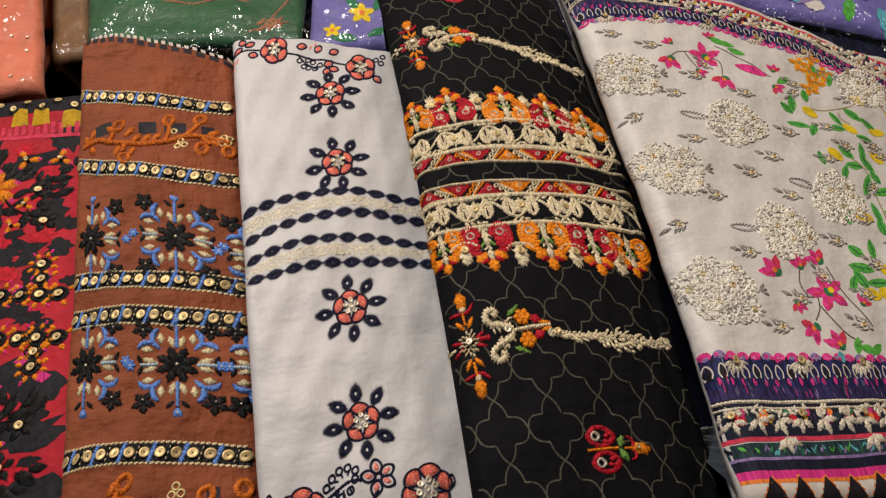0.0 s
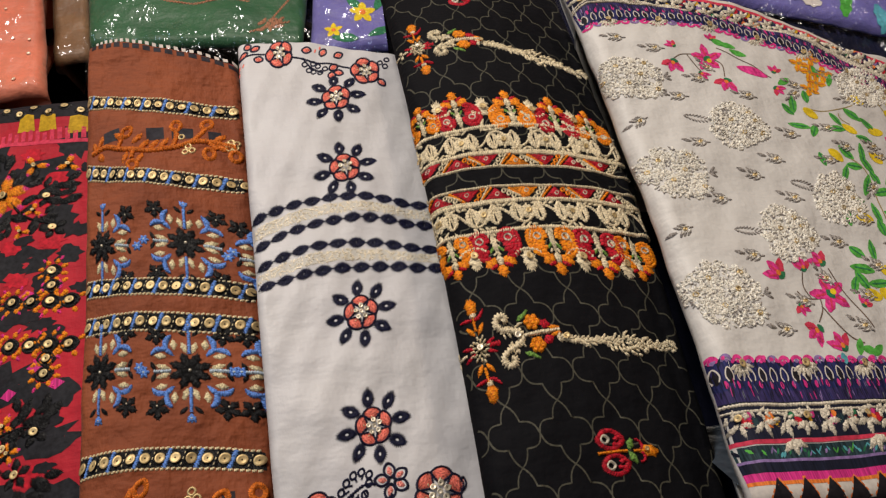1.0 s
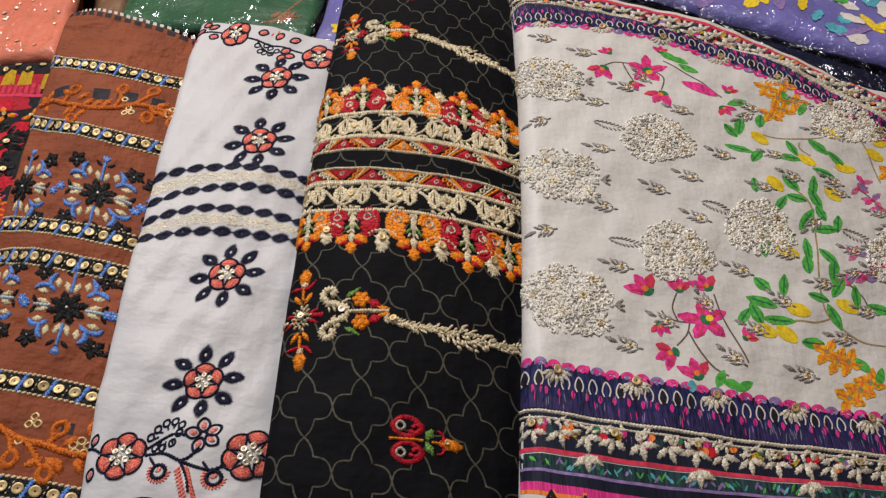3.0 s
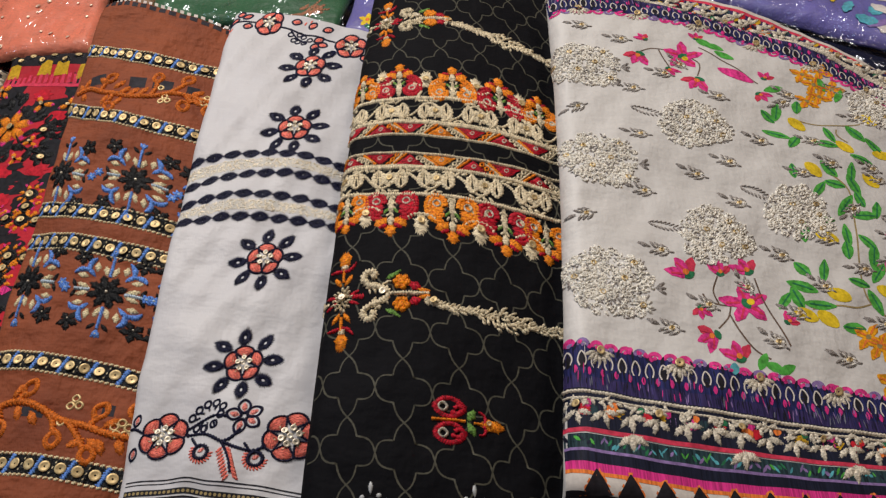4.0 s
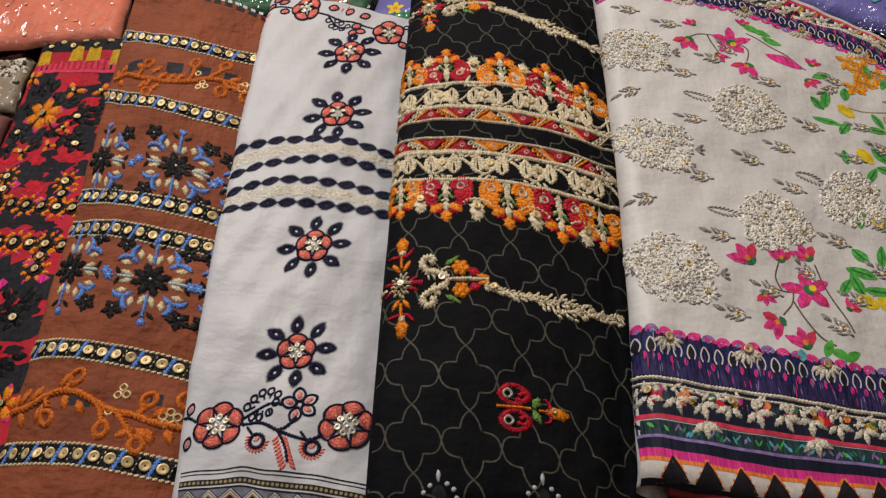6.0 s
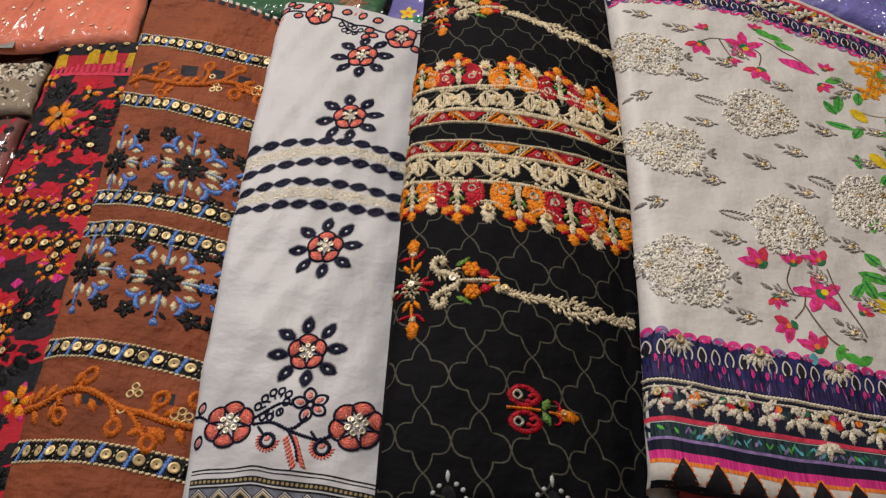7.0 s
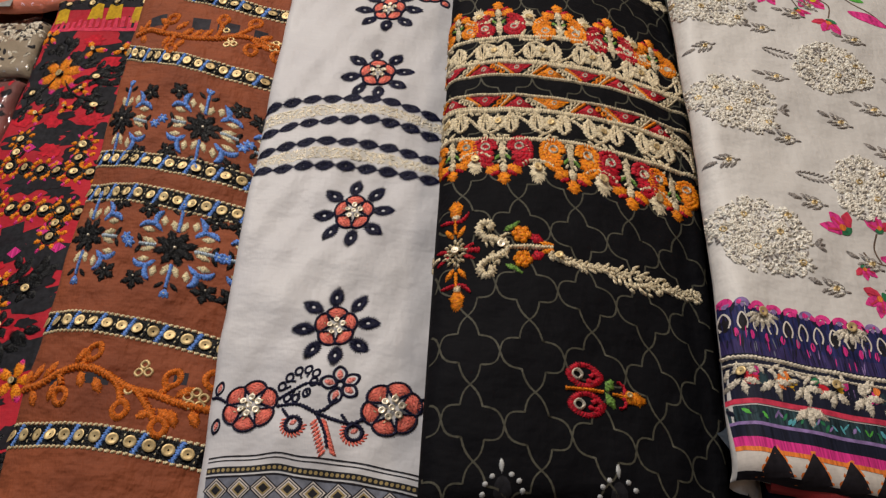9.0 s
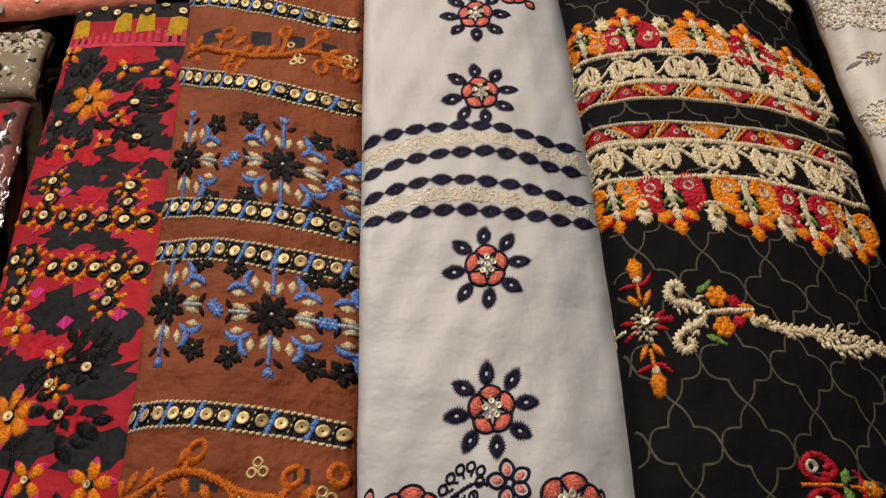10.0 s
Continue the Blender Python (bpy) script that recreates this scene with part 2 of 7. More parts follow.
# ---------------- the counter and an unseen room added round it ---
WALLPAINT = plain_material("warm_white_plaster", (0.55, 0.45, 0.36), 0.8, 0, 0.06, 3)
DARKWOOD = plain_material("dark_wood", (0.10, 0.05, 0.028), 0.45, 0, 0.35, 12)
LAMPGLOW = bpy.data.materials.new("lamp_diffuser")
LAMPGLOW.use_nodes = True
LAMPGLOW.node_tree.nodes["Principled BSDF"].inputs["Emission Color"].default_value = (1, 0.88, 0.72, 1)
LAMPGLOW.node_tree.nodes["Principled BSDF"].inputs["Emission Strength"].default_value = 6


def box(name, x0, y0, z0, x1, y1, z1, material, parent=None, bevel=0.004):
    bm = bmesh.new()
    bmesh.ops.create_cube(bm, size=1)
    for v in bm.verts:
        v.co = Vector((lerp(x0, x1, v.co.x + 0.5), lerp(y0, y1, v.co.y + 0.5), lerp(z0, z1, v.co.z + 0.5)))
    if bevel:
        bmesh.ops.bevel(bm, geom=bm.edges[:], offset=bevel, segments=2, affect="EDGES")
    return link(name, bm, material, parent, False)


# floor, walls and ceiling are out of view, added to close reflections
for nm, b in (("floor", (-2.6, -2.4, -0.97, 2.8, 2.6, -0.92)), ("ceiling", (-2.6, -2.4, 2.2, 2.8, 2.6, 2.3)),
              ("wall_west", (-2.7, -2.5, -0.92, -2.6, 2.7, 2.2)), ("wall_east", (2.8, -2.5, -0.92, 2.9, 2.7, 2.2)),
              ("wall_south", (-2.6, -2.5, -0.92, 2.8, -2.4, 2.2)), ("wall_north", (-2.6, 2.6, -0.92, 2.8, 2.7, 2.2))):
    tagged(box(nm, *b, DARKWOOD if nm == "floor" else WALLPAINT, None, 0), "plain " + ("dark wooden floor of the shop" if nm == "floor" else "warm white plaster of the shop"), nm.split("_")[0], "", "structure")
counter = tagged(box("display_counter", -1.5, -0.75, -0.92, 1.7, 1.3, TABLE - 0.006, DARKWOOD), "dark wooden counter under a navy cloth", "counter")

# ---------------- threads, prints and spangles ----------------
NAVY_T = thread_material("navy_floss", (0.008, 0.009, 0.034), 0.5)
CORAL_T = thread_material("coral_floss", (0.94, 0.185, 0.135), 0.5)
BLUSH_T = thread_material("blush_floss", (0.88, 0.24, 0.20), 0.5)
BEIGE_T = thread_material("beige_metal_thread", (0.74, 0.62, 0.42), 0.45, 0.0, 0.55)
GOLD_T = thread_material("pale_gold_thread", (0.72, 0.60, 0.37), 0.4, 0.1, 0.6)
ORANGE_T = thread_material("orange_floss", (0.94, 0.245, 0.008), 0.5)
RUST_T = thread_material("rust_orange_floss", (0.66, 0.165, 0.016), 0.5, 0.0, 0.45)
CRIMSON_T = thread_material("crimson_floss", (0.44, 0.007, 0.022), 0.5)
GREEN_T = thread_material("leaf_green_floss", (0.15, 0.29, 0.055), 0.45)
BLACK_T = thread_material("black_floss", (0.005, 0.005, 0.006), 0.4)
BLUE_T = thread_material("cornflower_blue_floss", (0.14, 0.29, 0.82), 0.45)
ICE_T = thread_material("ice_blue_floss", (0.50, 0.60, 0.72), 0.4, 0.0)
MAGENTA_T = thread_material("magenta_floss", (0.66, 0.03, 0.20), 0.45)
SILVER_T = thread_material("grey_silver_thread", (0.86, 0.79, 0.68), 0.42, 0.0, 0.45)
# dark grey of the sprigs; in rosettes and pears also shade between stitches
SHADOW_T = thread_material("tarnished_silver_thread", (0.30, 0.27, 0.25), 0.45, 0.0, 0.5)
IVORY_T = thread_material("ivory_metal_thread", (0.70, 0.63, 0.51), 0.42, 0.0, 0.45)
SEQUIN = plain_material("gold_sequin", (0.60, 0.45, 0.22), 0.5, 0.5, 0.25, 500, 0.3, 0.0003)
SEQUIN_PALE = plain_material("champagne_sequin", (0.76, 0.68, 0.53), 0.42, 0.5, 0.25, 500, 0.3, 0.0003)


def print_material(name, c, var=0.35, stripes=0.0):
    """Dye on cloth: colour bleeding and fading a little along the weave."""
    m = Nodes(name)
    f = m.noise(m.coords("Object"), 260, 4, 0.6)
    if stripes:
        f = m.noise(m.coords("Object", (stripes, 40, 40)), 1.0, 2, 0.6)
    m.l(m.ramp(f, [(0.3, dark(c, 1 - var)), (0.5, c), (0.72, dark(c, 1 + var))]), m.b.inputs["Base Color"])
    m.b.inputs["Roughness"].default_value = 0.65
    m.b.inputs["Specular IOR Level"].default_value = 0.15
    w = m.noise(m.coords("Object", (60, 1400, 60)), 1.0, 3)
    m.l(m.bump(w, 0.3, 0.0003), m.b.inputs["Normal"])
    return m.mat


P_TRELLIS = print_material("olive_grey_print", (0.070, 0.067, 0.050), 0.35)
P_PINK = print_material("hot_pink_print", (0.66, 0.045, 0.24), 0.55)
P_DUSTY = print_material("dusty_pink_print", (0.50, 0.12, 0.25), 0.5)
P_ROSE = print_material("rose_red_print", (0.58, 0.045, 0.09))
P_GREEN = print_material("fresh_green_print", (0.085, 0.36, 0.055), 0.45)
P_DEEP = print_material("deep_green_print", (0.03, 0.17, 0.075), 0.4)
P_YELLOW = print_material("lemon_print", (0.72, 0.52, 0.02), 0.3)
P_AMBER = print_material("amber_print", (0.76, 0.33, 0.01), 0.55)
P_TWIG = print_material("umber_print", (0.14, 0.095, 0.07))
P_TEAL = print_material("turquoise_print", (0.10, 0.36, 0.42))
P_NAVY = print_material("indigo_print", (0.020, 0.023, 0.095), 0.7, 900)
P_PURPLE = print_material("violet_print", (0.034, 0.026, 0.095), 0.85, 900)
P_INK = print_material("ink_print", (0.012, 0.014, 0.03), 0.5, 900)
P_SEA = print_material("sea_green_print", (0.022, 0.045, 0.055), 0.8, 700)
P_LILAC = print_material("lilac_print", (0.24, 0.16, 0.36), 0.4)
P_MAG = print_material("magenta_print", (0.60, 0.035, 0.22), 0.45, 900)
P_FLAME = print_material("flame_orange_print", (0.75, 0.20, 0.04), 0.4, 700)
P_WHITE = print_material("off_white_print", (0.62, 0.57, 0.52), 0.12)
P_BLACK = print_material("black_print", (0.016, 0.014, 0.018), 0.4)
P_RED = print_material("scarlet_print", (0.50, 0.015, 0.03), 0.4)
P_CHAR = print_material("charcoal_print", (0.018, 0.018, 0.022), 0.5)
P_MUSTARD = print_material("mustard_print", (0.50, 0.30, 0.015), 0.3)
P_OCHRE = print_material("ochre_print", (0.33, 0.25, 0.11), 0.3)
P_STEEL = print_material("steel_blue_print", (0.16, 0.17, 0.21), 0.3)
P_CHECK = print_material("slate_print", (0.028, 0.026, 0.034), 0.4)
PEARL = plain_material("pearl_dot", (0.42, 0.43, 0.43), 0.4, 0.0, 0.15, 300)


class Stitch:
    """Needlework on a cloth surface. Points are plan metres in a movable frame."""

    def __init__(self, s, seed=1):
        self.s, self.v, self.f, self.uv = s, [], [], []
        self.o, self.ex, self.ey = (0, 0), (1, 0), (0, 1)
        self.rnd, self.marks = random.Random(seed), []

    def at(self, o, ex=(1, 0), ey=(0, 1)):
        self.o, self.ex, self.ey = o, ex, ey
        return self

    def turned(self, o, deg, size=1.0, slope=0.0):
        c, q = math.cos(radians(deg)) * size, math.sin(radians(deg)) * size
        return self.at(o, (c, q + slope * c), (-q, c - slope * q))

    def plan(self, u, w):
        return (self.o[0] + u * self.ex[0] + w * self.ey[0], self.o[1] + u * self.ex[1] + w * self.ey[1])

    def vert(self, u, w, up, uv):
        x, y = self.plan(u, w)
        self.v.append(self.s.point(x, y, up))
        self.uv.append(uv)
        return len(self.v) - 1

    def ridge(self, pts, w, h, pitch=0.0008, rough=0.32, taper=False, flat=False):
        """A corded or satin line along a path."""
        self.marks.append((len(self.v), len(self.f)))
        out, length = [], 0.0
        for a, b in zip(pts, pts[1:]):
            d = math.hypot(b[0] - a[0], b[1] - a[1])
            n = max(1, int(d / (pitch if flat else min(pitch, 0.0008))))
            for i in range(n):
                out.append((lerp(a[0], b[0], i / n), lerp(a[1], b[1], i / n)))
        out.append(pts[-1])
        prev = None
        for i, p in enumerate(out):
            q0, q1 = out[max(0, i - 1)], out[min(len(out) - 1, i + 1)]
            dx, dy = q1[0] - q0[0], q1[1] - q0[1]
            m = math.hypot(dx, dy) or 1
            nx, ny = -dy / m, dx / m
            k = 1 + (rough * (1 if i % 2 else -1) + rough * self.rnd.uniform(-0.5, 0.5) if rough else 0)
            if taper:
                k *= max(0.15, math.sin(math.pi * min(0.98, max(0.02, i / max(1, len(out) - 1)))) ** 0.6)
            ww = w * 0.5 * k
            u = length
            length += m * 0.5
            row = []
            if flat:
                for side in (-1, 1):
                    row.append(self.vert(p[0] + nx * ww * side, p[1] + ny * ww * side, h * 0.6, (u, side * ww)))
            else:
                for side, up in ((-1, 0.05), (-0.55, 0.8), (0.1 * (1 if i % 2 else -1), 1.0), (0.55, 0.8), (1, 0.05)):
                    row.append(self.vert(p[0] + nx * ww * side, p[1] + ny * ww * side, h * up * (0.80 + (0.25 if i % 2 else -0.22) + self.rnd.uniform(-0.1, 0.1)), (u, side * ww)))
            if prev:
                for a in range(len(row) - 1):
                    self.f.append((prev[a + 1], prev[a], row[a], row[a + 1]))
            prev = row

    def pad(self, cx, cy, outline, h, ang=0.0, flat=False):
        """A filled shape: satin stitch when raised, print when flat."""
        self.marks.append((len(self.v), len(self.f)))
        c, q = math.cos(ang), math.sin(ang)
        if flat:
            h *= 0.55
            loop = []
            for a, b in zip(outline, outline[1:] + outline[:1]):
                n = max(1, int(math.hypot(b[0] - a[0], b[1] - a[1]) / 0.003))
                loop += [(lerp(a[0], b[0], i / n), lerp(a[1], b[1], i / n)) for i in range(n)]
            rows = [[self.vert(cx + x * k, cy + y * k, h, (-x * k * q + y * k * c, x * k * c + y * k * q)) for x, y in loop] for k in (1.0, 0.66, 0.33)]
        else:
            # floss laid side by side from the middle to the rim: every other line sinks
            h *= 0.72
            loop = []
            for a, b in zip(outline, outline[1:] + outline[:1]):
                n = max(1, int(math.hypot(b[0] - a[0], b[1] - a[1]) / 0.00055))
                loop += [(lerp(a[0], b[0], i / n), lerp(a[1], b[1], i / n)) for i in range(n)]
            if len(loop) % 2:
                loop.pop()
            big = len(loop) > 10
            ks = [(1 + self.rnd.uniform(0.0, 0.16), self.rnd.uniform(0.85, 1.1)) if i % 2 else (1 - 0.16 * big, 1 - 0.6 * big) for i in range(len(loop))]
            rows = []
            for f, up in ((1.0, 0.05), (0.80, 0.80), (0.30, 1.0)):
                rows.append([self.vert(cx + x * f * (k if f > 0.5 else 1), cy + y * f * (k if f > 0.5 else 1), h * up * (e if f > 0.5 else 0.75 + 0.25 * e),
                                       (-x * f * q + y * f * c, x * f * c + y * f * q)) for (x, y), (k, e) in zip(loop, ks)])
        mid = self.vert(cx, cy, h * (1 if flat else 0.9), (0, 0))
        n = len(rows[0])
        for a, b in zip(rows, rows[1:]):
            for i in range(n):
                j = (i + 1) % n
                self.f.append((a[i], a[j], b[j], b[i]))
        for i in range(n):
            self.f.append((rows[-1][i], rows[-1][(i + 1) % n], mid))

    def leaf(self, cx, cy, deg, length, width, h, teeth=0.0, n=14, flat=False, tip=1.0, grain=1.5708):
        a = radians(deg)
        pts = []
        for i in range(n):
            t = TAU * i / n
            x, y = math.cos(t), math.sin(t)
            y *= (1 - tip * 0.45 * x * x) if tip >= 0 else (1 + 0.35 * x)
            k = 1 + (teeth * (1 if i % 2 else -1))
            x, y = x * length / 2 * (1 + teeth * 0.4 * self.rnd.uniform(-1, 1)), y * width / 2 * k
            pts.append((x * math.cos(a) - y * math.sin(a), x * math.sin(a) + y * math.cos(a)))
        self.pad(cx, cy, pts, h, a + grain, flat)

    def blob(self, cx, cy, r, h, n=8, flat=False, jag=0.0):
        self.pad(cx, cy, [(r * (1 + jag * self.rnd.uniform(-1, 1)) * math.cos(TAU * i / n), r * (1 + jag * self.rnd.uniform(-1, 1)) * math.sin(TAU * i / n)) for i in range(n)], h, self.rnd.uniform(0, 3), flat)

    def hoop(self, cx, cy, deg, length, width, w, h, teeth=0.0, n=22):
        """A closed loop of satin stitch with a hole, teeth outwards."""
        self.marks.append((len(self.v), len(self.f)))
        a = radians(deg)
        rows = []
        n = max(n, 2 * int(math.pi * (length + width) / 2 / 0.0012))
        hole = max(0.14, 1 - 1.5 * w / width)
        for i in range(n):
            t = TAU * i / n
            k = 1 + max(teeth, 0.07) * (1 if i % 2 else -0.5) * self.rnd.uniform(0.6, 1.2)
            row = []
            for f, up in ((1.0, 0.05), (0.62, 1.0), (0.25, 0.05)):
                g = 1 if f == 1 else lerp(hole, 1, 0.5 if f > 0.5 else 0)
                lx = length / 2 * g * math.cos(t) * (k if f == 1 else 1)
                ly = width / 2 * g * math.sin(t) * (k if f == 1 else 1) * (1 - 0.25 * math.cos(t) ** 2)
                row.append(self.vert(cx + lx * math.cos(a) - ly * math.sin(a), cy + lx * math.sin(a) + ly * math.cos(a), h * up * (1 if i % 2 else 0.68), (t * (length + width) / 4, f * w)))
            rows.append(row)
        for i in range(n):
            p, q = rows[i], rows[(i + 1) % n]
            for k in range(2):
                self.f.append((p[k], q[k], q[k + 1], p[k + 1]))

    def spangle(self, cx, cy, r, up=0.0009, hole=0.22, tilt=0.22, n=12):
        """A cupped sequin with its hole."""
        self.marks.append((len(self.v), len(self.f)))
        tx, ty = self.rnd.uniform(-tilt, tilt), self.rnd.uniform(-tilt, tilt)
        rows = []
        for f, z in ((1.0, 0.0003), (0.97, 0.0005), (0.62, 0.0001), (hole, -0.0001)):
            rows.append([self.vert(cx + r * f * math.cos(TAU * i / n), cy + r * f * math.sin(TAU * i / n),
                                   up + z + r * f * (tx * math.cos(TAU * i / n) + ty * math.sin(TAU * i / n)), (r * f, i)) for i in range(n)])
        for a, b in zip(rows, rows[1:]):
            for i in range(n):
                j = (i + 1) % n
                self.f.append((a[i], a[j], b[j], b[i]))

    def strip(self, low, high, x0, x1, up, step=0.003):
        """A printed band between two curves."""
        self.marks.append((len(self.v), len(self.f)))
        prev, k = None, max(2, int(max(abs(high(x) - low(x)) for x in (x0, (x0 + x1) / 2, x1)) / 0.002) + 1)
        for x in frange(x0, x1, step):
            a, b = low(x), high(x)
            row = [self.vert(x, lerp(a, b, i / k), up * 0.55, (x, lerp(a, b, i / k))) for i in range(k + 1)]
            prev2, prev = prev, row
            if prev2:
                m = min(len(prev2), len(row))
                for i in range(m - 1):
                    self.f.append((prev2[i], row[i], row[i + 1], prev2[i + 1]))

    def mesh(self, name, material, parent, v, f, uv):
        me = bpy.data.meshes.new(name)
        me.from_pydata(v, [], f)
        me.materials.append(material)
        me.polygons.foreach_set("use_smooth", [True] * len(f))
        layer = me.uv_layers.new(name="UVMap")
        idx = np.empty(len(me.loops), dtype=np.int32)
        me.loops.foreach_get("vertex_index", idx)
        layer.data.foreach_set("uv", np.array(uv, dtype=np.float32)[idx].ravel())
        ob = new(name, me)
        ob.parent = parent
        return ob

    def done(self, name, material, parent, label=""):
        """All of it as one part."""
        ob = self.mesh(name, material, parent, self.v, self.f, self.uv)
        if len(self.marks) > 3:
            tagged(ob, "", "", "", "stuff")
        return tagged(ob, label) if label else ob

    def pieces(self, name, material, parent):
        """Each stitched or printed shape as a mesh of its own."""
        ends = self.marks[1:] + [(len(self.v), len(self.f))]
        for (v0, f0), (v1, f1) in zip(self.marks, ends):
            self.mesh(name, material, parent, self.v[v0:v1], [tuple(i - v0 for i in q) for q in self.f[f0:f1]], self.uv[v0:v1])


PIECE = {"embroidered_flower": "petal", "navy_border": "pod", "garland": "stem_stitch", "sequin_band": "black_bar", "medallion": "black_leaf", "embroidered_vine": "vine_stitch", "printed_block": "vine_block",
         "vine_band": "beige_leaf", "triangle_band": "beige_cord", "paisley_motif": "paisley_cord", "finger": "beige_stitch", "embroidered_spray": "beige_stitch", "embroidered_rose": "red_stitch", "bead_arch": "dot",
         "silver_sprig": "grey_leaf", "printed_pink_branch": "twig", "printed_lemon_branch": "twig", "indigo_border": "indigo_stripe", "triangle_edging": "orange_triangle", "black_printed_ground": "black_patch",
         "orange_flower": "orange_petal", "black_leaf_spray": "black_leaf", "sequin_chain": "black_ring", "sequin_row": "sequin", "printed_hem": "hem_stripe", "woven_checks": "dark_check", "embroidered_scroll": "stitch",
         "tan_scroll": "tan_stitch", "printed_flower": "printed_petal"}


class Motif:
    """Several threads of one motif: the first named is the part, the rest its sub-parts."""

    def __init__(self, s, seed=1):
        self.s, self.seed, self.layers, self.frame_args = s, seed, {}, ((0, 0), (1, 0), (0, 1))

    def at(self, o, ex=(1, 0), ey=(0, 1)):
        self.frame_args = (o, ex, ey)
        for st in self.layers.values():
            st.at(*self.frame_args)
        return self

    def turned(self, o, deg, size=1.0, slope=0.0):
        c, q = math.cos(radians(deg)) * size, math.sin(radians(deg)) * size
        return self.at(o, (c, q + slope * c), (-q, c - slope * q))

    def __call__(self, name, material):
        key = (name, material.name)
        if key not in self.layers:
            self.layers[key] = Stitch(self.s, self.seed + len(self.layers)).at(*self.frame_args)
        return self.layers[key]

    def done(self, parent, label="", most=90):
        total = {k: len(st.marks) for k, st in self.layers.items() if st.f}
        if len(total) == 1 and sum(total.values()) == 1 or max(total.values()) > most and len(total) == 1:
            (name, mat), = total
            return self.layers[(name, mat)].done(name, bpy.data.materials[mat], parent, label)
        first = next(iter(total))
        top = tagged(new(first[0]), label)
        top.empty_display_size = 0.01
        top.parent = parent
        for (name, mat), n in total.items():
            st, piece = self.layers[(name, mat)], PIECE.get(name, name)
            if n > most:
                tagged(st.done(piece, bpy.data.materials[mat], top), "", "", "", "stuff")
            else:
                st.pieces(piece, bpy.data.materials[mat], top)
        return top


def through3(p0, p1, p2):
    """The smooth curve y(x) through three points, going straight on past the last."""
    (a, ya), (b, yb), (c, yc) = p0, p1, p2

    def y(x):
        q = min(max(x, a - 0.02), c + 0.004)
        v = ya * (q - b) * (q - c) / ((a - b) * (a - c)) + yb * (q - a) * (q - c) / ((b - a) * (b - c)) + yc * (q - a) * (q - b) / ((c - a) * (c - b))
        return v + (x - q) * ((yc - yb) / (c - b))
    return y


def arc(cx, cy, r, a0, a1, n=10, ry=None):
    return [(cx + r * math.cos(radians(lerp(a0, a1, i / n))), cy + (ry or r) * math.sin(radians(lerp(a0, a1, i / n)))) for i in range(n + 1)]


def smooth_path(pts, n=6):
    """A rounded path through points."""
    out = []
    for i in range(len(pts) - 1):
        p0, p1, p2, p3 = pts[max(0, i - 1)], pts[i], pts[i + 1], pts[min(len(pts) - 1, i + 2)]
        for k in range(n):
            t = k / n
            out.append(tuple(0.5 * (2 * p1[d] + (p2[d] - p0[d]) * t + (2 * p0[d] - 5 * p1[d] + 4 * p2[d] - p3[d]) * t * t + (3 * p1[d] - p0[d] - 3 * p2[d] + p3[d]) * t ** 3) for d in (0, 1)))
    out.append(pts[-1])
    return out


def spiral(cx, cy, r0, r1, a0, a1, n=18):
    return [(cx + lerp(r0, r1, i / n) * math.cos(radians(lerp(a0, a1, i / n))), cy + lerp(r0, r1, i / n) * math.sin(radians(lerp(a0, a1, i / n)))) for i in range(n + 1)]


def spread(path, step):
    """Points and headings at even steps along a path."""
    out, left = [], step / 2
    for a, b in zip(path, path[1:]):
        d = math.hypot(b[0] - a[0], b[1] - a[1])
        while d > 0 and left <= d:
            out.append((lerp(a[0], b[0], left / d), lerp(a[1], b[1], left / d), math.degrees(math.atan2(b[1] - a[1], b[0] - a[0]))))
            left += step
        left -= d
    return out

# ---------------- folded cloths ----------------
red_cloth = cloth_thing("folded_fabric", RED_S, RED, "crimson and black cotton folded fabric with orange embroidery and sequins")
brown_cloth = cloth_thing("folded_fabric", BROWN_S, BROWN, "rust brown cotton folded fabric with sequin bands and blue embroidery")
white_cloth = cloth_thing("folded_fabric", WHITE_S, WHITE, "pale grey-white folded fabric with coral and navy embroidered flowers")
black_cloth = cloth_thing("folded_fabric", BLACK_S, BLACK, "black cotton folded fabric with trellis print and paisley embroidery")
cream_cloth = cloth_thing("folded_fabric", CREAM_S, CREAM, "ivory silk folded fabric with floral print and silver embroidery")

# ---------------- white cloth: coral flowers, navy pods ----------------


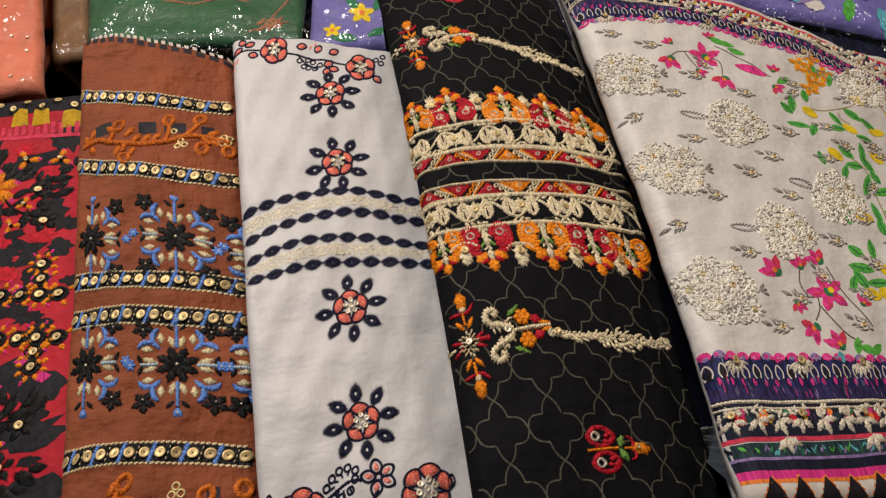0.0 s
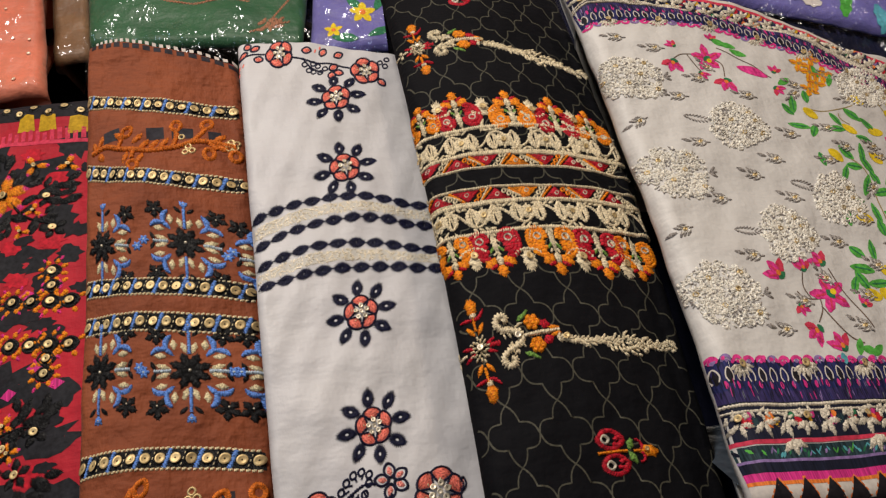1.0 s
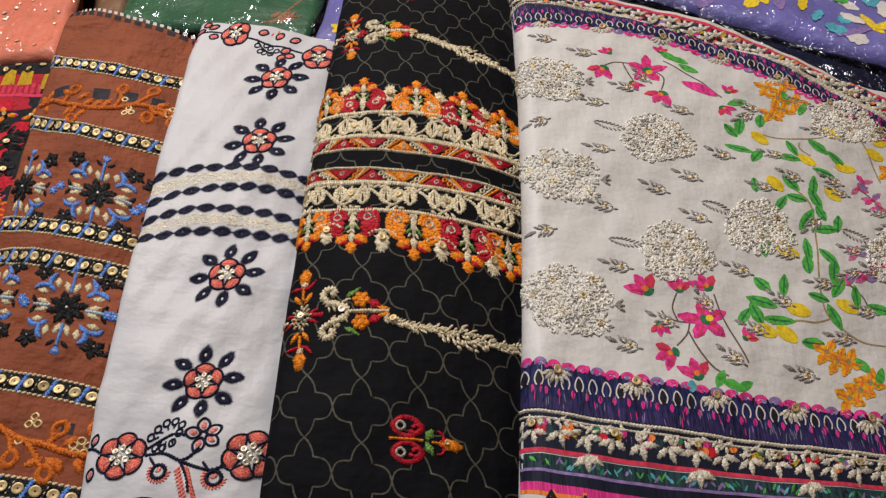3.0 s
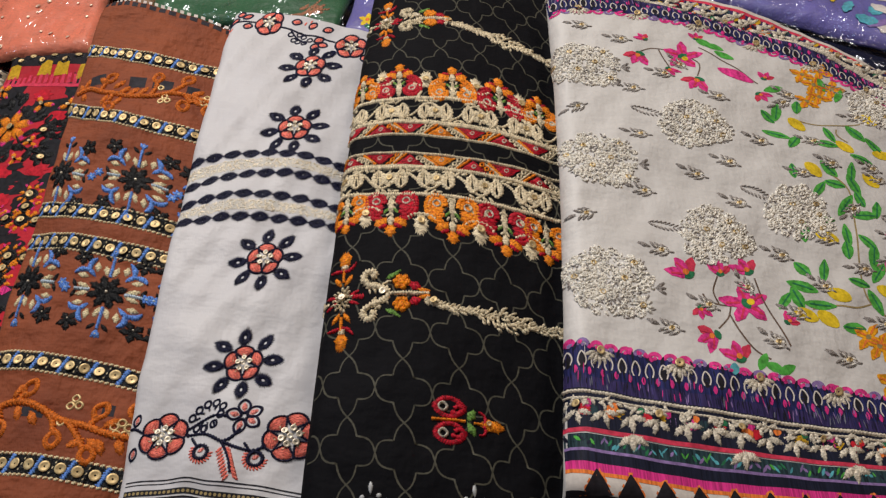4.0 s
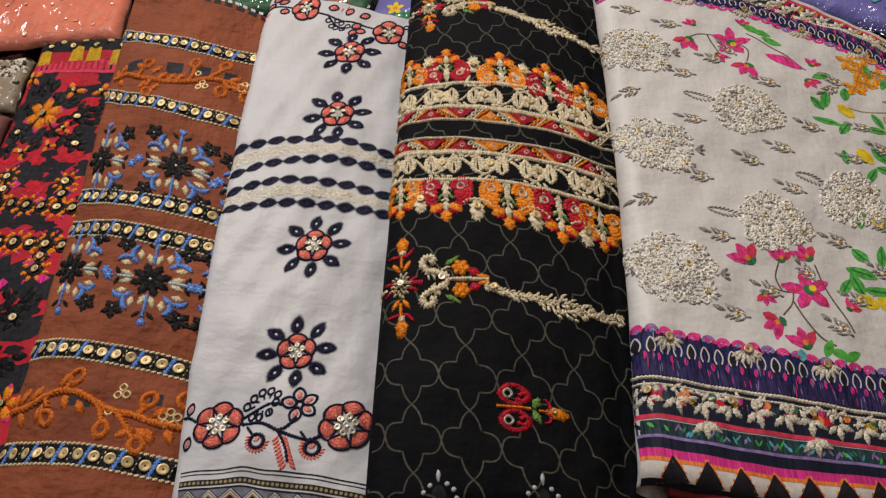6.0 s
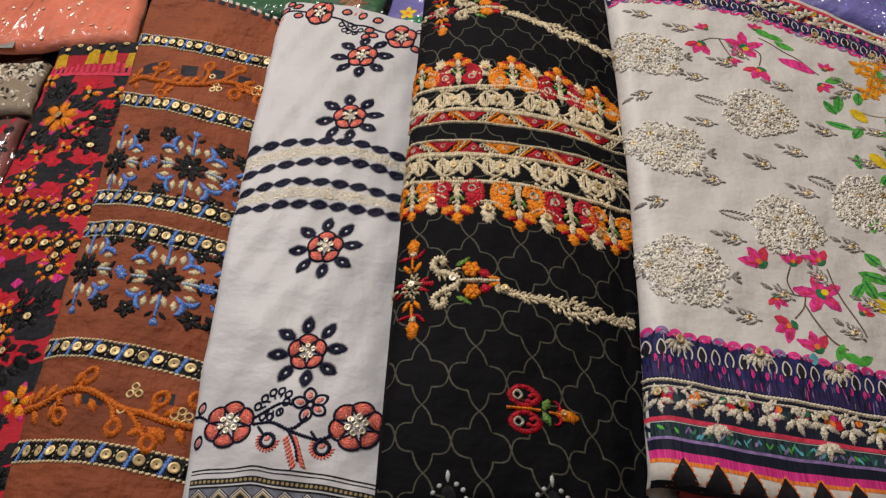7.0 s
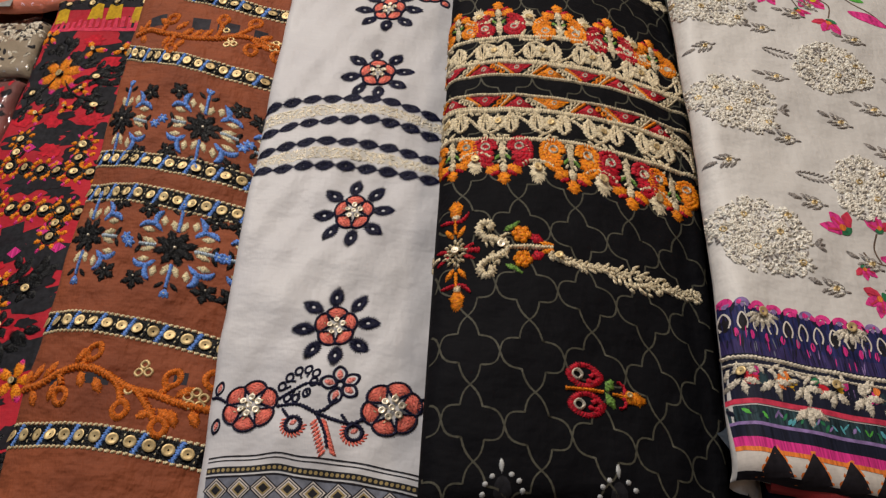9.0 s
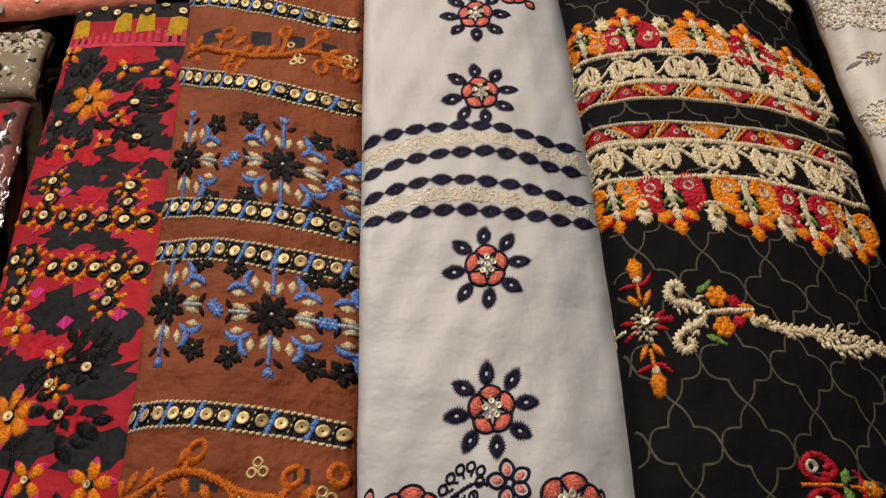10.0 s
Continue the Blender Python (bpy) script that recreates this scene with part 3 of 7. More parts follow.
def coral_flower(x, y, r, deg, pods, parent, petals=5, squash=1.0):
    m = Motif(WHITE_S, int(1000 * (x + 2 * y)) + 7)
    m.at((x, y), (1, 0), (0, squash))
    for i in range(petals):
        a = deg + 360 * i / petals
        ca, sa = math.cos(radians(a)), math.sin(radians(a))
        # a broad petal, wider at its outer end
        half = 180 / petals * 1.0
        rim = [(r * 0.30 * ca, r * 0.30 * sa)]
        for k in range(9):
            b = radians(a - half + 2 * half * k / 8)
            q = r * (0.80 + 0.20 * math.sin(math.pi * k / 8) ** 0.55)
            rim.append((q * math.cos(b), q * math.sin(b)))
        cx, cy = sum(p[0] for p in rim) / 10, sum(p[1] for p in rim) / 10
        m("embroidered_flower", CORAL_T).pad(cx, cy, [(p[0] - cx, p[1] - cy) for p in rim], 0.0016, radians(a) + 1.57)
        edge = [(p[0] * 1.03, p[1] * 1.03) for p in rim]
        m("outline", NAVY_T).ridge(smooth_path(edge + [edge[0]], 3), 0.0016, 0.0015)
        m("sequin", SEQUIN_PALE).spangle(r * 0.34 * ca, r * 0.34 * sa, r * 0.135, 0.0016)
        for k in range(4):
            m("gold_stitch", GOLD_T).leaf(r * (0.26 + 0.09 * k) * ca + r * 0.05 * (-1) ** k, r * (0.26 + 0.09 * k) * sa, a + 40 * (-1) ** k, r * 0.16, r * 0.08, 0.0018, 0, 6)
    m("sequin", SEQUIN_PALE).spangle(0, 0, r * 0.120, 0.0018)
    if pods:
        for i in range(8):
            a = deg + 3 + 45 * i
            q = r * 1.56
            m("pod", NAVY_T).hoop(q * math.cos(radians(a)), q * math.sin(radians(a)), a + (8 if i % 2 else -8), r * 1.06, r * 0.68, r * 0.37, 0.0017, 0.30, 36)
    return m.done(parent, "coral five-petalled flower with navy outline and sequins")


for fx, fy, turn in ((0.0234, 0.2298, 84), (0.0191, 0.1564, 92), (0.0105, 0.0324, 86), (0.0055, -0.0507, 90)):
    coral_flower(fx, fy, 0.0128, turn, True, white_cloth)
for fx, fy, turn in ((-0.044, -0.099, 20), (0.0425, -0.1055, 12)):
    coral_flower(fx, fy, 0.0172, turn, False, white_cloth, 6, 0.93)
coral_flower(-0.0210, 0.2950, 0.0125, 30, False, white_cloth, 5, 1.25)
coral_flower(0.0560, 0.2555, 0.0135, 20, False, white_cloth, 5, 1.1)

ROWS = (through3((-0.055, 0.1355), (-0.008, 0.1340), (0.057, 0.115)), through3((-0.056, 0.1122), (-0.008, 0.1135), (0.057, 0.096)),
        through3((-0.057, 0.0944), (-0.016, 0.0942), (0.055, 0.075)), through3((-0.0585, 0.0763), (-0.017, 0.0740), (0.0545, 0.057)))
for k, row in enumerate(ROWS):
    m = Motif(WHITE_S, 40 + k)
    path = [(x, row(x)) for x in frange(-0.066, 0.085, 0.004)]
    for px, py, hd in spread(path, 0.0152):
        m("navy_border", NAVY_T).hoop(px, py, hd, 0.0130, 0.0084, 0.0048, 0.0015, 0.30, 40)
    m("navy_border", NAVY_T).ridge(path, 0.0008, 0.0006)
    m.done(white_cloth, "navy embroidered border of linked pods")
for k, (hi, lo) in enumerate(((ROWS[0], ROWS[1]), (ROWS[2], ROWS[3]))):
    st = Stitch(WHITE_S, 60 + k)
    for _ in range(600):
        x = st.rnd.uniform(-0.065, 0.083)
        f = st.rnd.uniform(0.27, 0.73)
        y = lerp(lo(x), hi(x), f)
        st.leaf(x, y, st.rnd.uniform(0, 180), st.rnd.uniform(0.0014, 0.0030), 0.0011, st.rnd.uniform(0.0003, 0.0010), 0, 5)
    st.done("glitter_band", SEQUIN_PALE, white_cloth, "pale gold glitter stitching")
    st = Stitch(WHITE_S, 65 + k)
    st.strip(lambda x: lerp(lo(x), hi(x), 0.28), lambda x: lerp(lo(x), hi(x), 0.72), -0.066, 0.085, 0.0002)
    st.done("gold_wash", print_material("gold_wash_print", (0.60, 0.575, 0.525), 0.10), white_cloth)

# lower garland
m = Motif(WHITE_S, 70)
vine = m("garland", NAVY_T)
vine.ridge(smooth_path([(-0.027, -0.1005), (-0.014, -0.101), (-0.002, -0.107), (0.010, -0.1125), (0.020, -0.1145), (0.027, -0.111)]), 0.0023, 0.0015)
vine.ridge(smooth_path([(-0.028, -0.097), (-0.018, -0.092), (-0.008, -0.0885), (0.000, -0.090)]), 0.0021, 0.0014)
vine.ridge(smooth_path([(-0.002, -0.107), (0.004, -0.105), (0.010, -0.099)]), 0.0024, 0.0015)
vine.ridge(smooth_path([(-0.002, -0.107), (0.002, -0.114), (0.005, -0.121), (0.0065, -0.129)]), 0.0021, 0.0014)
vine.ridge(smooth_path([(-0.070, -0.091), (-0.065, -0.092), (-0.060, -0.095)]), 0.0021, 0.0014)
for gx, gy in ((-0.0245, -0.0885), (-0.0200, -0.0835), (-0.0145, -0.0800), (-0.0085, -0.0795), (-0.0205, -0.0960), (-0.0150, -0.0970), (-0.0085, -0.0945), (-0.0045, -0.0880), (-0.0035, -0.0825)):
    vine.hoop(gx, gy, 60, 0.0068, 0.0058, 0.0020, 0.0013, 0.1, 14)
    vine.ridge([(gx + 0.001, gy - 0.002), (lerp(gx, -0.010, 0.4), lerp(gy, -0.089, 0.5))], 0.0015, 0.0011)
for a in (95, 25, 325, 250, 165):
    c, q = math.cos(radians(a)), math.sin(radians(a))
    vine.hoop(0.0115 + 0.0072 * c, -0.0905 + 0.0072 * q, a, 0.0118, 0.0092, 0.0022, 0.0016, 0.08, 18)
    m("bud_fill", BLUSH_T).leaf(0.0115 + 0.0068 * c, -0.0905 + 0.0068 * q, a, 0.0070, 0.0042, 0.0012, 0.1, 10)
for cx, cy in ((-0.0150, -0.1135), (0.0215, -0.1200)):
    vine.ridge(spiral(cx, cy, 0.0048, 0.0046, 100, 460), 0.0026, 0.0016)
    vine.ridge([(cx - 0.003, cy + 0.004), (cx - 0.008, cy + 0.011)], 0.0019, 0.0013)
    m("bud_fill", BLUSH_T).leaf(cx, cy + 0.001, 30, 0.0052, 0.0032, 0.0010)
    for i in range(13):
        a = radians(150 + 200 * i / 12)
        m("fringe", CORAL_T).leaf(cx + 0.0068 * math.cos(a), cy + 0.0068 * math.sin(a), math.degrees(a) + 25, 0.0042, 0.0018, 0.0010, 0, 6)
for i in range(9):
    f = i / 8
    x, y = lerp(0.0005, 0.0068, f), lerp(-0.112, -0.131, f)
    for s in (-1, 1):
        m("fringe", CORAL_T).leaf(x + s * 0.0032, y - 0.001, 90 + s * 48, 0.0060, 0.0026, 0.0011, 0, 6)
for ex, ey in ((-0.0655, -0.0855), (-0.0655, -0.1095), (0.0600, -0.1040)):
    vine.hoop(ex, ey, 75, 0.010, 0.0062, 0.0016, 0.0014, 0, 14)
    m("bud_fill", BLUSH_T).leaf(ex, ey, 75, 0.0062, 0.0030, 0.0010)
m.done(white_cloth, "navy and coral embroidered garland with curls")

# upper garland
m = Motif(WHITE_S, 90)
vine = m("garland", NAVY_T)
vine.ridge(smooth_path([(-0.058, 0.303), (-0.046, 0.303), (-0.033, 0.299)]), 0.0015, 0.0012)
vine.ridge(smooth_path([(-0.010, 0.288), (0.002, 0.281), (0.014, 0.274), (0.026, 0.270), (0.042, 0.262)]), 0.0016, 0.0012)
vine.ridge(smooth_path([(0.000, 0.283), (0.006, 0.272), (0.016, 0.262)]), 0.0016, 0.0012)
for gx, gy in ((0.001, 0.276), (0.004, 0.269), (0.008, 0.266), (0.009, 0.275), (0.013, 0.271), (0.014, 0.263), (0.019, 0.266), (0.072, 0.262), (0.076, 0.257), (0.079, 0.264)):
    vine.hoop(gx, gy, 60, 0.0060, 0.0062, 0.0019, 0.0012, 0.1, 12)
for ex, ey, a in ((-0.050, 0.3150, 100), (-0.043, 0.3095, 20), (-0.055, 0.3060, 200), (-0.041, 0.2955, 330), (0.005, 0.2905, 160), (0.020, 0.2850, 60), (0.034, 0.2790, 20), (0.024, 0.2570, 250), (0.031, 0.2590, 330), (0.027, 0.2660, 30), (0.069, 0.2400, 300)):
    vine.hoop(ex, ey, a, 0.0104, 0.0082, 0.0019, 0.0013, 0.08, 14)
    m("bud_fill", CORAL_T).leaf(ex, ey, a, 0.0072, 0.0050, 0.0010)
for fx, fy in ((-0.060, 0.296), (-0.061, 0.288), (-0.056, 0.294), (0.013, 0.288), (0.018, 0.291)):
    m("fringe", CORAL_T).leaf(fx, fy, 70, 0.0050, 0.0022, 0.0009, 0, 6)
m.done(white_cloth, "coral and navy embroidered border along the top")

# printed hem
HEM = through3((-0.066, -0.1335), (-0.010, -0.1370), (0.056, -0.1490))
hem = lambda d: (lambda x: HEM(x) + 0.0020 * math.exp(-((x + 0.022) / 0.010) ** 2) - d)
m = Motif(WHITE_S, 110)
HX0, HX1 = -0.0675, 0.086
m("printed_hem", P_STEEL).strip(hem(0.0235), hem(0.0085), HX0, HX1, 0.0002)
for d, w in ((-0.004, 0.0009), (-0.0015, 0.0006), (0.0082, 0.0012), (0.0238, 0.0010)):
    m("printed_line", P_BLACK).ridge([(x, hem(d)(x)) for x in frange(HX0, HX1, 0.004)], w, 0.0005, 0.002, 0.1, flat=True)
for d in (0.0030, 0.0278):
    m("printed_band", P_CHAR).strip(hem(d + 0.0034), hem(d - 0.0008), HX0, HX1, 0.0003)
    for px, py, hd in spread([(x, hem(d + 0.0013)(x)) for x in frange(HX0, HX1, 0.003)], 0.0032):
        m("printed_dot", P_OCHRE).blob(px, py, 0.0012, 0.0005, 6, True)
for px, py, hd in spread([(x, hem(0.0160)(x)) for x in frange(HX0, HX1, 0.003)], 0.0150):
    m("printed_pale_diamond", P_WHITE).pad(px, py, [(0.0082, 0), (0, 0.0072), (-0.0082, 0), (0, -0.0072)], 0.0003, 0, True)
    for q, wd in ((0.0082, 0.0007), (0.0062, 0.0006)):
        m("printed_line", P_BLACK).ridge([(px + q, py), (px, py + q * 0.9), (px - q, py), (px, py - q * 0.9), (px + q, py)], wd, 0.00045, 0.002, 0, flat=True)
    m("printed_diamond", P_OCHRE).pad(px, py, [(0.0046, 0), (0, 0.0042), (-0.0046, 0), (0, -0.0042)], 0.0005, 0, True)
    m("printed_centre", P_CHAR).pad(px, py, [(0.0030, 0), (0, 0.0028), (-0.0030, 0), (0, -0.0028)], 0.0007, 0, True)
m.done(white_cloth, "printed grey hem with diamonds and dotted bands")

# ---------------- brown cloth: sequin bands, blue medallions, orange vines ----------------
BX = lambda y: (-0.2025 + (0.3 - y) * 0.02, -0.0555 - (0.27 - y) * 0.036)


def sequin_band(p0, p1, p2, seed):
    f = through3(p0, p1, p2)
    m = Motif(BROWN_S, seed)
    x0, x1 = BX(p1[1])
    path = [(x, f(x)) for x in frange(x0, x1, 0.003)]
    m("sequin_band", BLACK_T).strip(lambda x: f(x) - 0.0062, lambda x: f(x) + 0.0062, x0, x1, 0.0003)
    for s in (-1, 1):
        for px, py, hd in spread([(x, y + s * 0.0070) for x, y in path], 0.0036):
            m("edging_stitch", GOLD_T).leaf(px, py, hd + 12, 0.0036, 0.0024, 0.0014, 0, 8, tip=0.3)
    for i, (px, py, hd) in enumerate(spread(path, 0.0052)):
        c, q = math.cos(radians(hd)), math.sin(radians(hd))
        if i % 2 == 0:
            m("sequin", SEQUIN).spangle(px, py, 0.0037, 0.0012, 0.17, 0.22)
        elif i % 4 == 1:
            m("blue_bar", BLUE_T).ridge([(px - 0.0028, py - 0.0060), (px + 0.0026, py + 0.0062)], 0.0032, 0.0016, 0.0008)
        else:
            m("black_bar", BLACK_T).ridge([(px - 0.0020, py - 0.0055), (px + 0.0020, py + 0.0055)], 0.0052, 0.0010, 0.0008)
            for t in (-0.0034, 0.0, 0.0034):
                m("edging_stitch", GOLD_T).leaf(px + 0.42 * t, py + t, 60, 0.0022, 0.0013, 0.0016, 0, 6)
    m.done(brown_cloth, "band of gold sequins with blue bars")


for k, ps in enumerate((((-0.193, 0.2895), (-0.115, 0.2617), (-0.060, 0.2537)), ((-0.194, 0.2112), (-0.1155, 0.1812), (-0.0626, 0.1718)),
                        ((-0.1905, 0.1015), (-0.120, 0.0812), (-0.0692, 0.0703)), ((-0.192, 0.0711), (-0.1197, 0.0521), (-0.0699, 0.0410)),
                        ((-0.195, -0.0329), (-0.1269, -0.0466), (-0.0720, -0.0582)), ((-0.1888, -0.1081), (-0.1215, -0.1188), (-0.0739, -0.1270)))):
    sequin_band(*ps, 200 + 9 * k)


def black_star(st, u, w, r, deg=10):
    for i in range(5):
        a = deg + 72 * i
        st.leaf(u + 0.55 * r * math.cos(radians(a)), w + 0.55 * r * math.sin(radians(a)), a, r * 1.2, r * 0.74, 0.0017, 0.2, 14)


def medallion(x, y, slope, reach, seed, half=None):
    """half: 'right' keeps the part right of the middle, 'left' the part left of it."""
    m = Motif(BROWN_S, seed).at((x, y), (1.0, slope), (0.0, reach))
    ok = lambda u: not half or (half == "right" and u > -0.016) or (half == "left" and u < -0.014)
    blk, blue, gold, ice = m("medallion", BLACK_T), m("blue_sprig", BLUE_T), m("gold_leaf", GOLD_T), m("ice_leaf", ICE_T)
    if half != "left":
        for i in range(8):
            a = 45 * i + 20
            blk.leaf(0.0080 * math.cos(radians(a)), 0.0080 * math.sin(radians(a)), a, 0.0155, 0.0074, 0.0020, 0.2, 18)
        m("bead", SEQUIN_PALE).blob(0, 0, 0.0013, 0.0028)
    for s in (-1, 1):
        # upright sprigs
        if ok(0):
            for k in (-1, 1):
                gold.leaf(k * 0.0036, s * 0.0185, 90 + s * k * -18, 0.0105, 0.0046, 0.0015, 0.2, 14)
                blk.leaf(k * 0.0050, s * 0.0310, 90 - s * k * 45, 0.0085, 0.0036, 0.0014, 0.05, 10)
            blue.ridge([(0, s * 0.013), (0, s * 0.033)], 0.0023, 0.0016)
            for k in (-28, 0, 28):
                blue.leaf(0.0024 * math.sin(radians(k)), s * (0.0360 + 0.001 * math.cos(radians(k))), 90 - s * k, 0.0080, 0.0036, 0.0018, 0, 8)
            gold.blob(0, s * 0.0372, 0.0008, 0.0022, 6)
        # side sprigs meet the next medallion
        if ok(s * 0.02):
            for k in (-1, 1):
                gold.leaf(s * 0.0190, k * 0.0034, s * k * 16, 0.0110, 0.0044, 0.0015, 0.2, 14)
            ice.ridge([(s * 0.013, 0), (s * 0.026, 0)], 0.0028, 0.0018)
        if ok(s * 0.034):
            for k in (-1, 1):
                blk.leaf(s * 0.0262, k * 0.0042, s * k * 65, 0.0085, 0.0036, 0.0014, 0.05, 10)
            for a in range(0, 360, 60):
                blue.leaf(s * 0.0335 + 0.0022 * math.cos(radians(a)), 0.0022 * math.sin(radians(a)), a, 0.0054, 0.0032, 0.0018, 0, 8)
            ice.blob(s * 0.0335, 0, 0.0011, 0.0022, 6)
        for t in (-1, 1):
            if ok(s * 0.018):
                # a blue swallow shape with two gold leaves
                blue.ridge(smooth_path([(s * 0.0160, t * 0.0165), (s * 0.0205, t * 0.0172), (s * 0.0245, t * 0.0160), (s * 0.0275, t * 0.0125)]), 0.0044, 0.0019, 0.0009, 0.2, True)
                blue.ridge(smooth_path([(s * 0.0160, t * 0.0165), (s * 0.0168, t * 0.0215), (s * 0.0155, t * 0.0255), (s * 0.0125, t * 0.0285)]), 0.0044, 0.0019, 0.0009, 0.2, True)
                blue.leaf(s * 0.0150, t * 0.0158, s * t * 45, 0.0115, 0.0040, 0.0019, 0.1, 12)
                gold.leaf(s * 0.0205, t * 0.0118, s * t * 5, 0.0092, 0.0050, 0.0015, 0.14, 12)
                gold.leaf(s * 0.0110, t * 0.0210, s * t * 85, 0.0092, 0.0050, 0.0015, 0.14, 12)
            if ok(s * 0.0245):
                black_star(blk, s * 0.0235, t * 0.0290, 0.0082, 15 + 30 * s)
                m("bead", SEQUIN_PALE).blob(s * 0.0235, t * 0.0272, 0.0008, 0.0024, 6)
    m.done(brown_cloth, "black star medallion with blue and gold sprigs")


medallion(-0.1070, 0.1167, -0.32, 1.0, 300)
medallion(-0.1095, 0.0120, -0.20, 0.96, 320)
medallion(-0.1800, 0.1341, -0.32, 1.0, 340, "right")
medallion(-0.1800, 0.0305, -0.22, 0.96, 360, "right")
medallion(-0.0440, 0.0930, -0.25, 1.0, 380, "left")
medallion(-0.0475, 0.0000, -0.18, 0.96, 390, "left")


def eyelet(st, x, y, deg, size=0.0148):
    """A teardrop loop of satin stitch on its stalk."""
    st.hoop(x, y, deg, size, size * 0.78, size * 0.31, 0.0026, 0.06, 20)


def orange_vine(stem, twigs, loops, leaves, trios, blocks, seed, place=((0, 0), (1, 0), (0, 1))):
    m = Motif(BROWN_S, seed).at(*place)
    for bx, by, w, h in blocks:
        m("printed_block", P_CHECK).pad(bx, by, [(-w, -h + w * 0.15), (w, -h - w * 0.15), (w, h - w * 0.15), (-w, h + w * 0.15)], 0.0002, 0, True)
    st = m("embroidered_vine", RUST_T)
    st.ridge(smooth_path(stem, 8), 0.0044, 0.0026, 0.0012, 0.22)
    for t in twigs:
        st.ridge(smooth_path(t, 6), 0.0036, 0.0022, 0.0012, 0.22)
        for px, py, hd in spread(smooth_path(t, 6), 0.0028):
            st.leaf(px + 0.0012 * math.cos(radians(hd + 90)), py + 0.0012 * math.sin(radians(hd + 90)), hd + 40, 0.0050, 0.0022, 0.0024, 0, 6)
    for px, py, hd in spread(smooth_path(stem, 8), 0.0034):
        st.leaf(px - 0.0014 * math.cos(radians(hd + 90)), py - 0.0014 * math.sin(radians(hd + 90)), hd - 35, 0.0054, 0.0024, 0.0027, 0, 6)
    for x, y, d in loops:
        eyelet(st, x, y, d)
    for x, y, d in leaves:
        st.leaf(x, y, d, 0.0128, 0.0062, 0.0022, 0.14, 16)
    for x, y, n in trios:
        for i in range(n):
            a = radians(90 + 360 * i / max(n, 1))
            q = 0 if n == 1 else 0.0034 + 0.0010 * (n > 3)
            m("stud_ring", SEQUIN).hoop(x + q * math.cos(a), y + q * math.sin(a), 0, 0.0064, 0.0064, 0.0023, 0.0016, 0.05, 14)
    m.done(brown_cloth, "rust orange embroidered vine with loops and sequins")


orange_vine([(-0.196, -0.078), (-0.180, -0.078), (-0.160, -0.0720), (-0.146, -0.0725), (-0.132, -0.0790), (-0.118, -0.0870), (-0.103, -0.0905), (-0.088, -0.0960), (-0.071, -0.0985)],
            [[(-0.152, -0.0725), (-0.149, -0.066)], [(-0.134, -0.077), (-0.125, -0.086), (-0.121, -0.096)], [(-0.113, -0.089), (-0.106, -0.098), (-0.100, -0.107)],
             [(-0.100, -0.091), (-0.096, -0.086)], [(-0.166, -0.075), (-0.163, -0.082)]],
            [(-0.1455, -0.0625, 60), (-0.1200, -0.1010, 270), (-0.0965, -0.1115, 280), (-0.0945, -0.0805, 60), (-0.1620, -0.0890, 300), (-0.0725, -0.0800, 100)],
            [(-0.1850, -0.0700, 60), (-0.1840, -0.0860, 300), (-0.1920, -0.0720, 110), (-0.1530, -0.0640, 50), (-0.1500, -0.0800, 290), (-0.1380, -0.0850, 300), (-0.1050, -0.1030, 210), (-0.0900, -0.1060, 290), (-0.0860, -0.0890, 30), (-0.0940, -0.1040, 320), (-0.1690, -0.0850, 250), (-0.1750, -0.0700, 40), (-0.0790, -0.1050, 290)],
            [(-0.1120, -0.0750, 3), (-0.1180, -0.0885, 1), (-0.0800, -0.0930, 5)],
            [(-0.1420, -0.0800, 0.0105, 0.0035), (-0.0900, -0.0800, 0.004, 0.004), (-0.168, -0.0800, 0.004, 0.003)], 420)
orange_vine([(-0.196, 0.243), (-0.180, 0.242), (-0.165, 0.234), (-0.146, 0.2260), (-0.128, 0.2210), (-0.112, 0.2200), (-0.096, 0.2215), (-0.080, 0.2190), (-0.064, 0.2130)],
            [[(-0.166, 0.234), (-0.161, 0.242)], [(-0.114, 0.220), (-0.110, 0.230), (-0.110, 0.238)], [(-0.098, 0.2215), (-0.089, 0.230), (-0.086, 0.237)], [(-0.150, 0.227), (-0.152, 0.218)], [(-0.084, 0.219), (-0.078, 0.211)]],
            [(-0.1560, 0.2480, 40), (-0.1100, 0.2425, 90), (-0.0845, 0.2410, 60), (-0.1510, 0.2110, 320), (-0.0850, 0.2070, 280), (-0.0650, 0.2030, 280)],
            [(-0.1850, 0.2500, 60), (-0.1840, 0.2330, 300), (-0.1920, 0.2480, 110), (-0.1640, 0.2460, 130), (-0.1400, 0.2300, 40), (-0.1310, 0.2280, 35), (-0.1220, 0.2260, 40), (-0.0750, 0.2240, 40), (-0.0740, 0.2120, 320), (-0.1580, 0.2210, 250), (-0.1460, 0.2380, 30), (-0.1440, 0.2160, 60)],
            [(-0.1060, 0.2290, 1), (-0.1010, 0.2140, 3), (-0.0670, 0.2150, 5)],
            [(-0.1720, 0.2500, 0.0090, 0.006), (-0.1290, 0.2390, 0.0080, 0.0065), (-0.1050, 0.2330, 0.0090, 0.006), (-0.0790, 0.2270, 0.005, 0.005)], 460, ((0.002, 0.0067), (1, 0.1), (0, 1)))

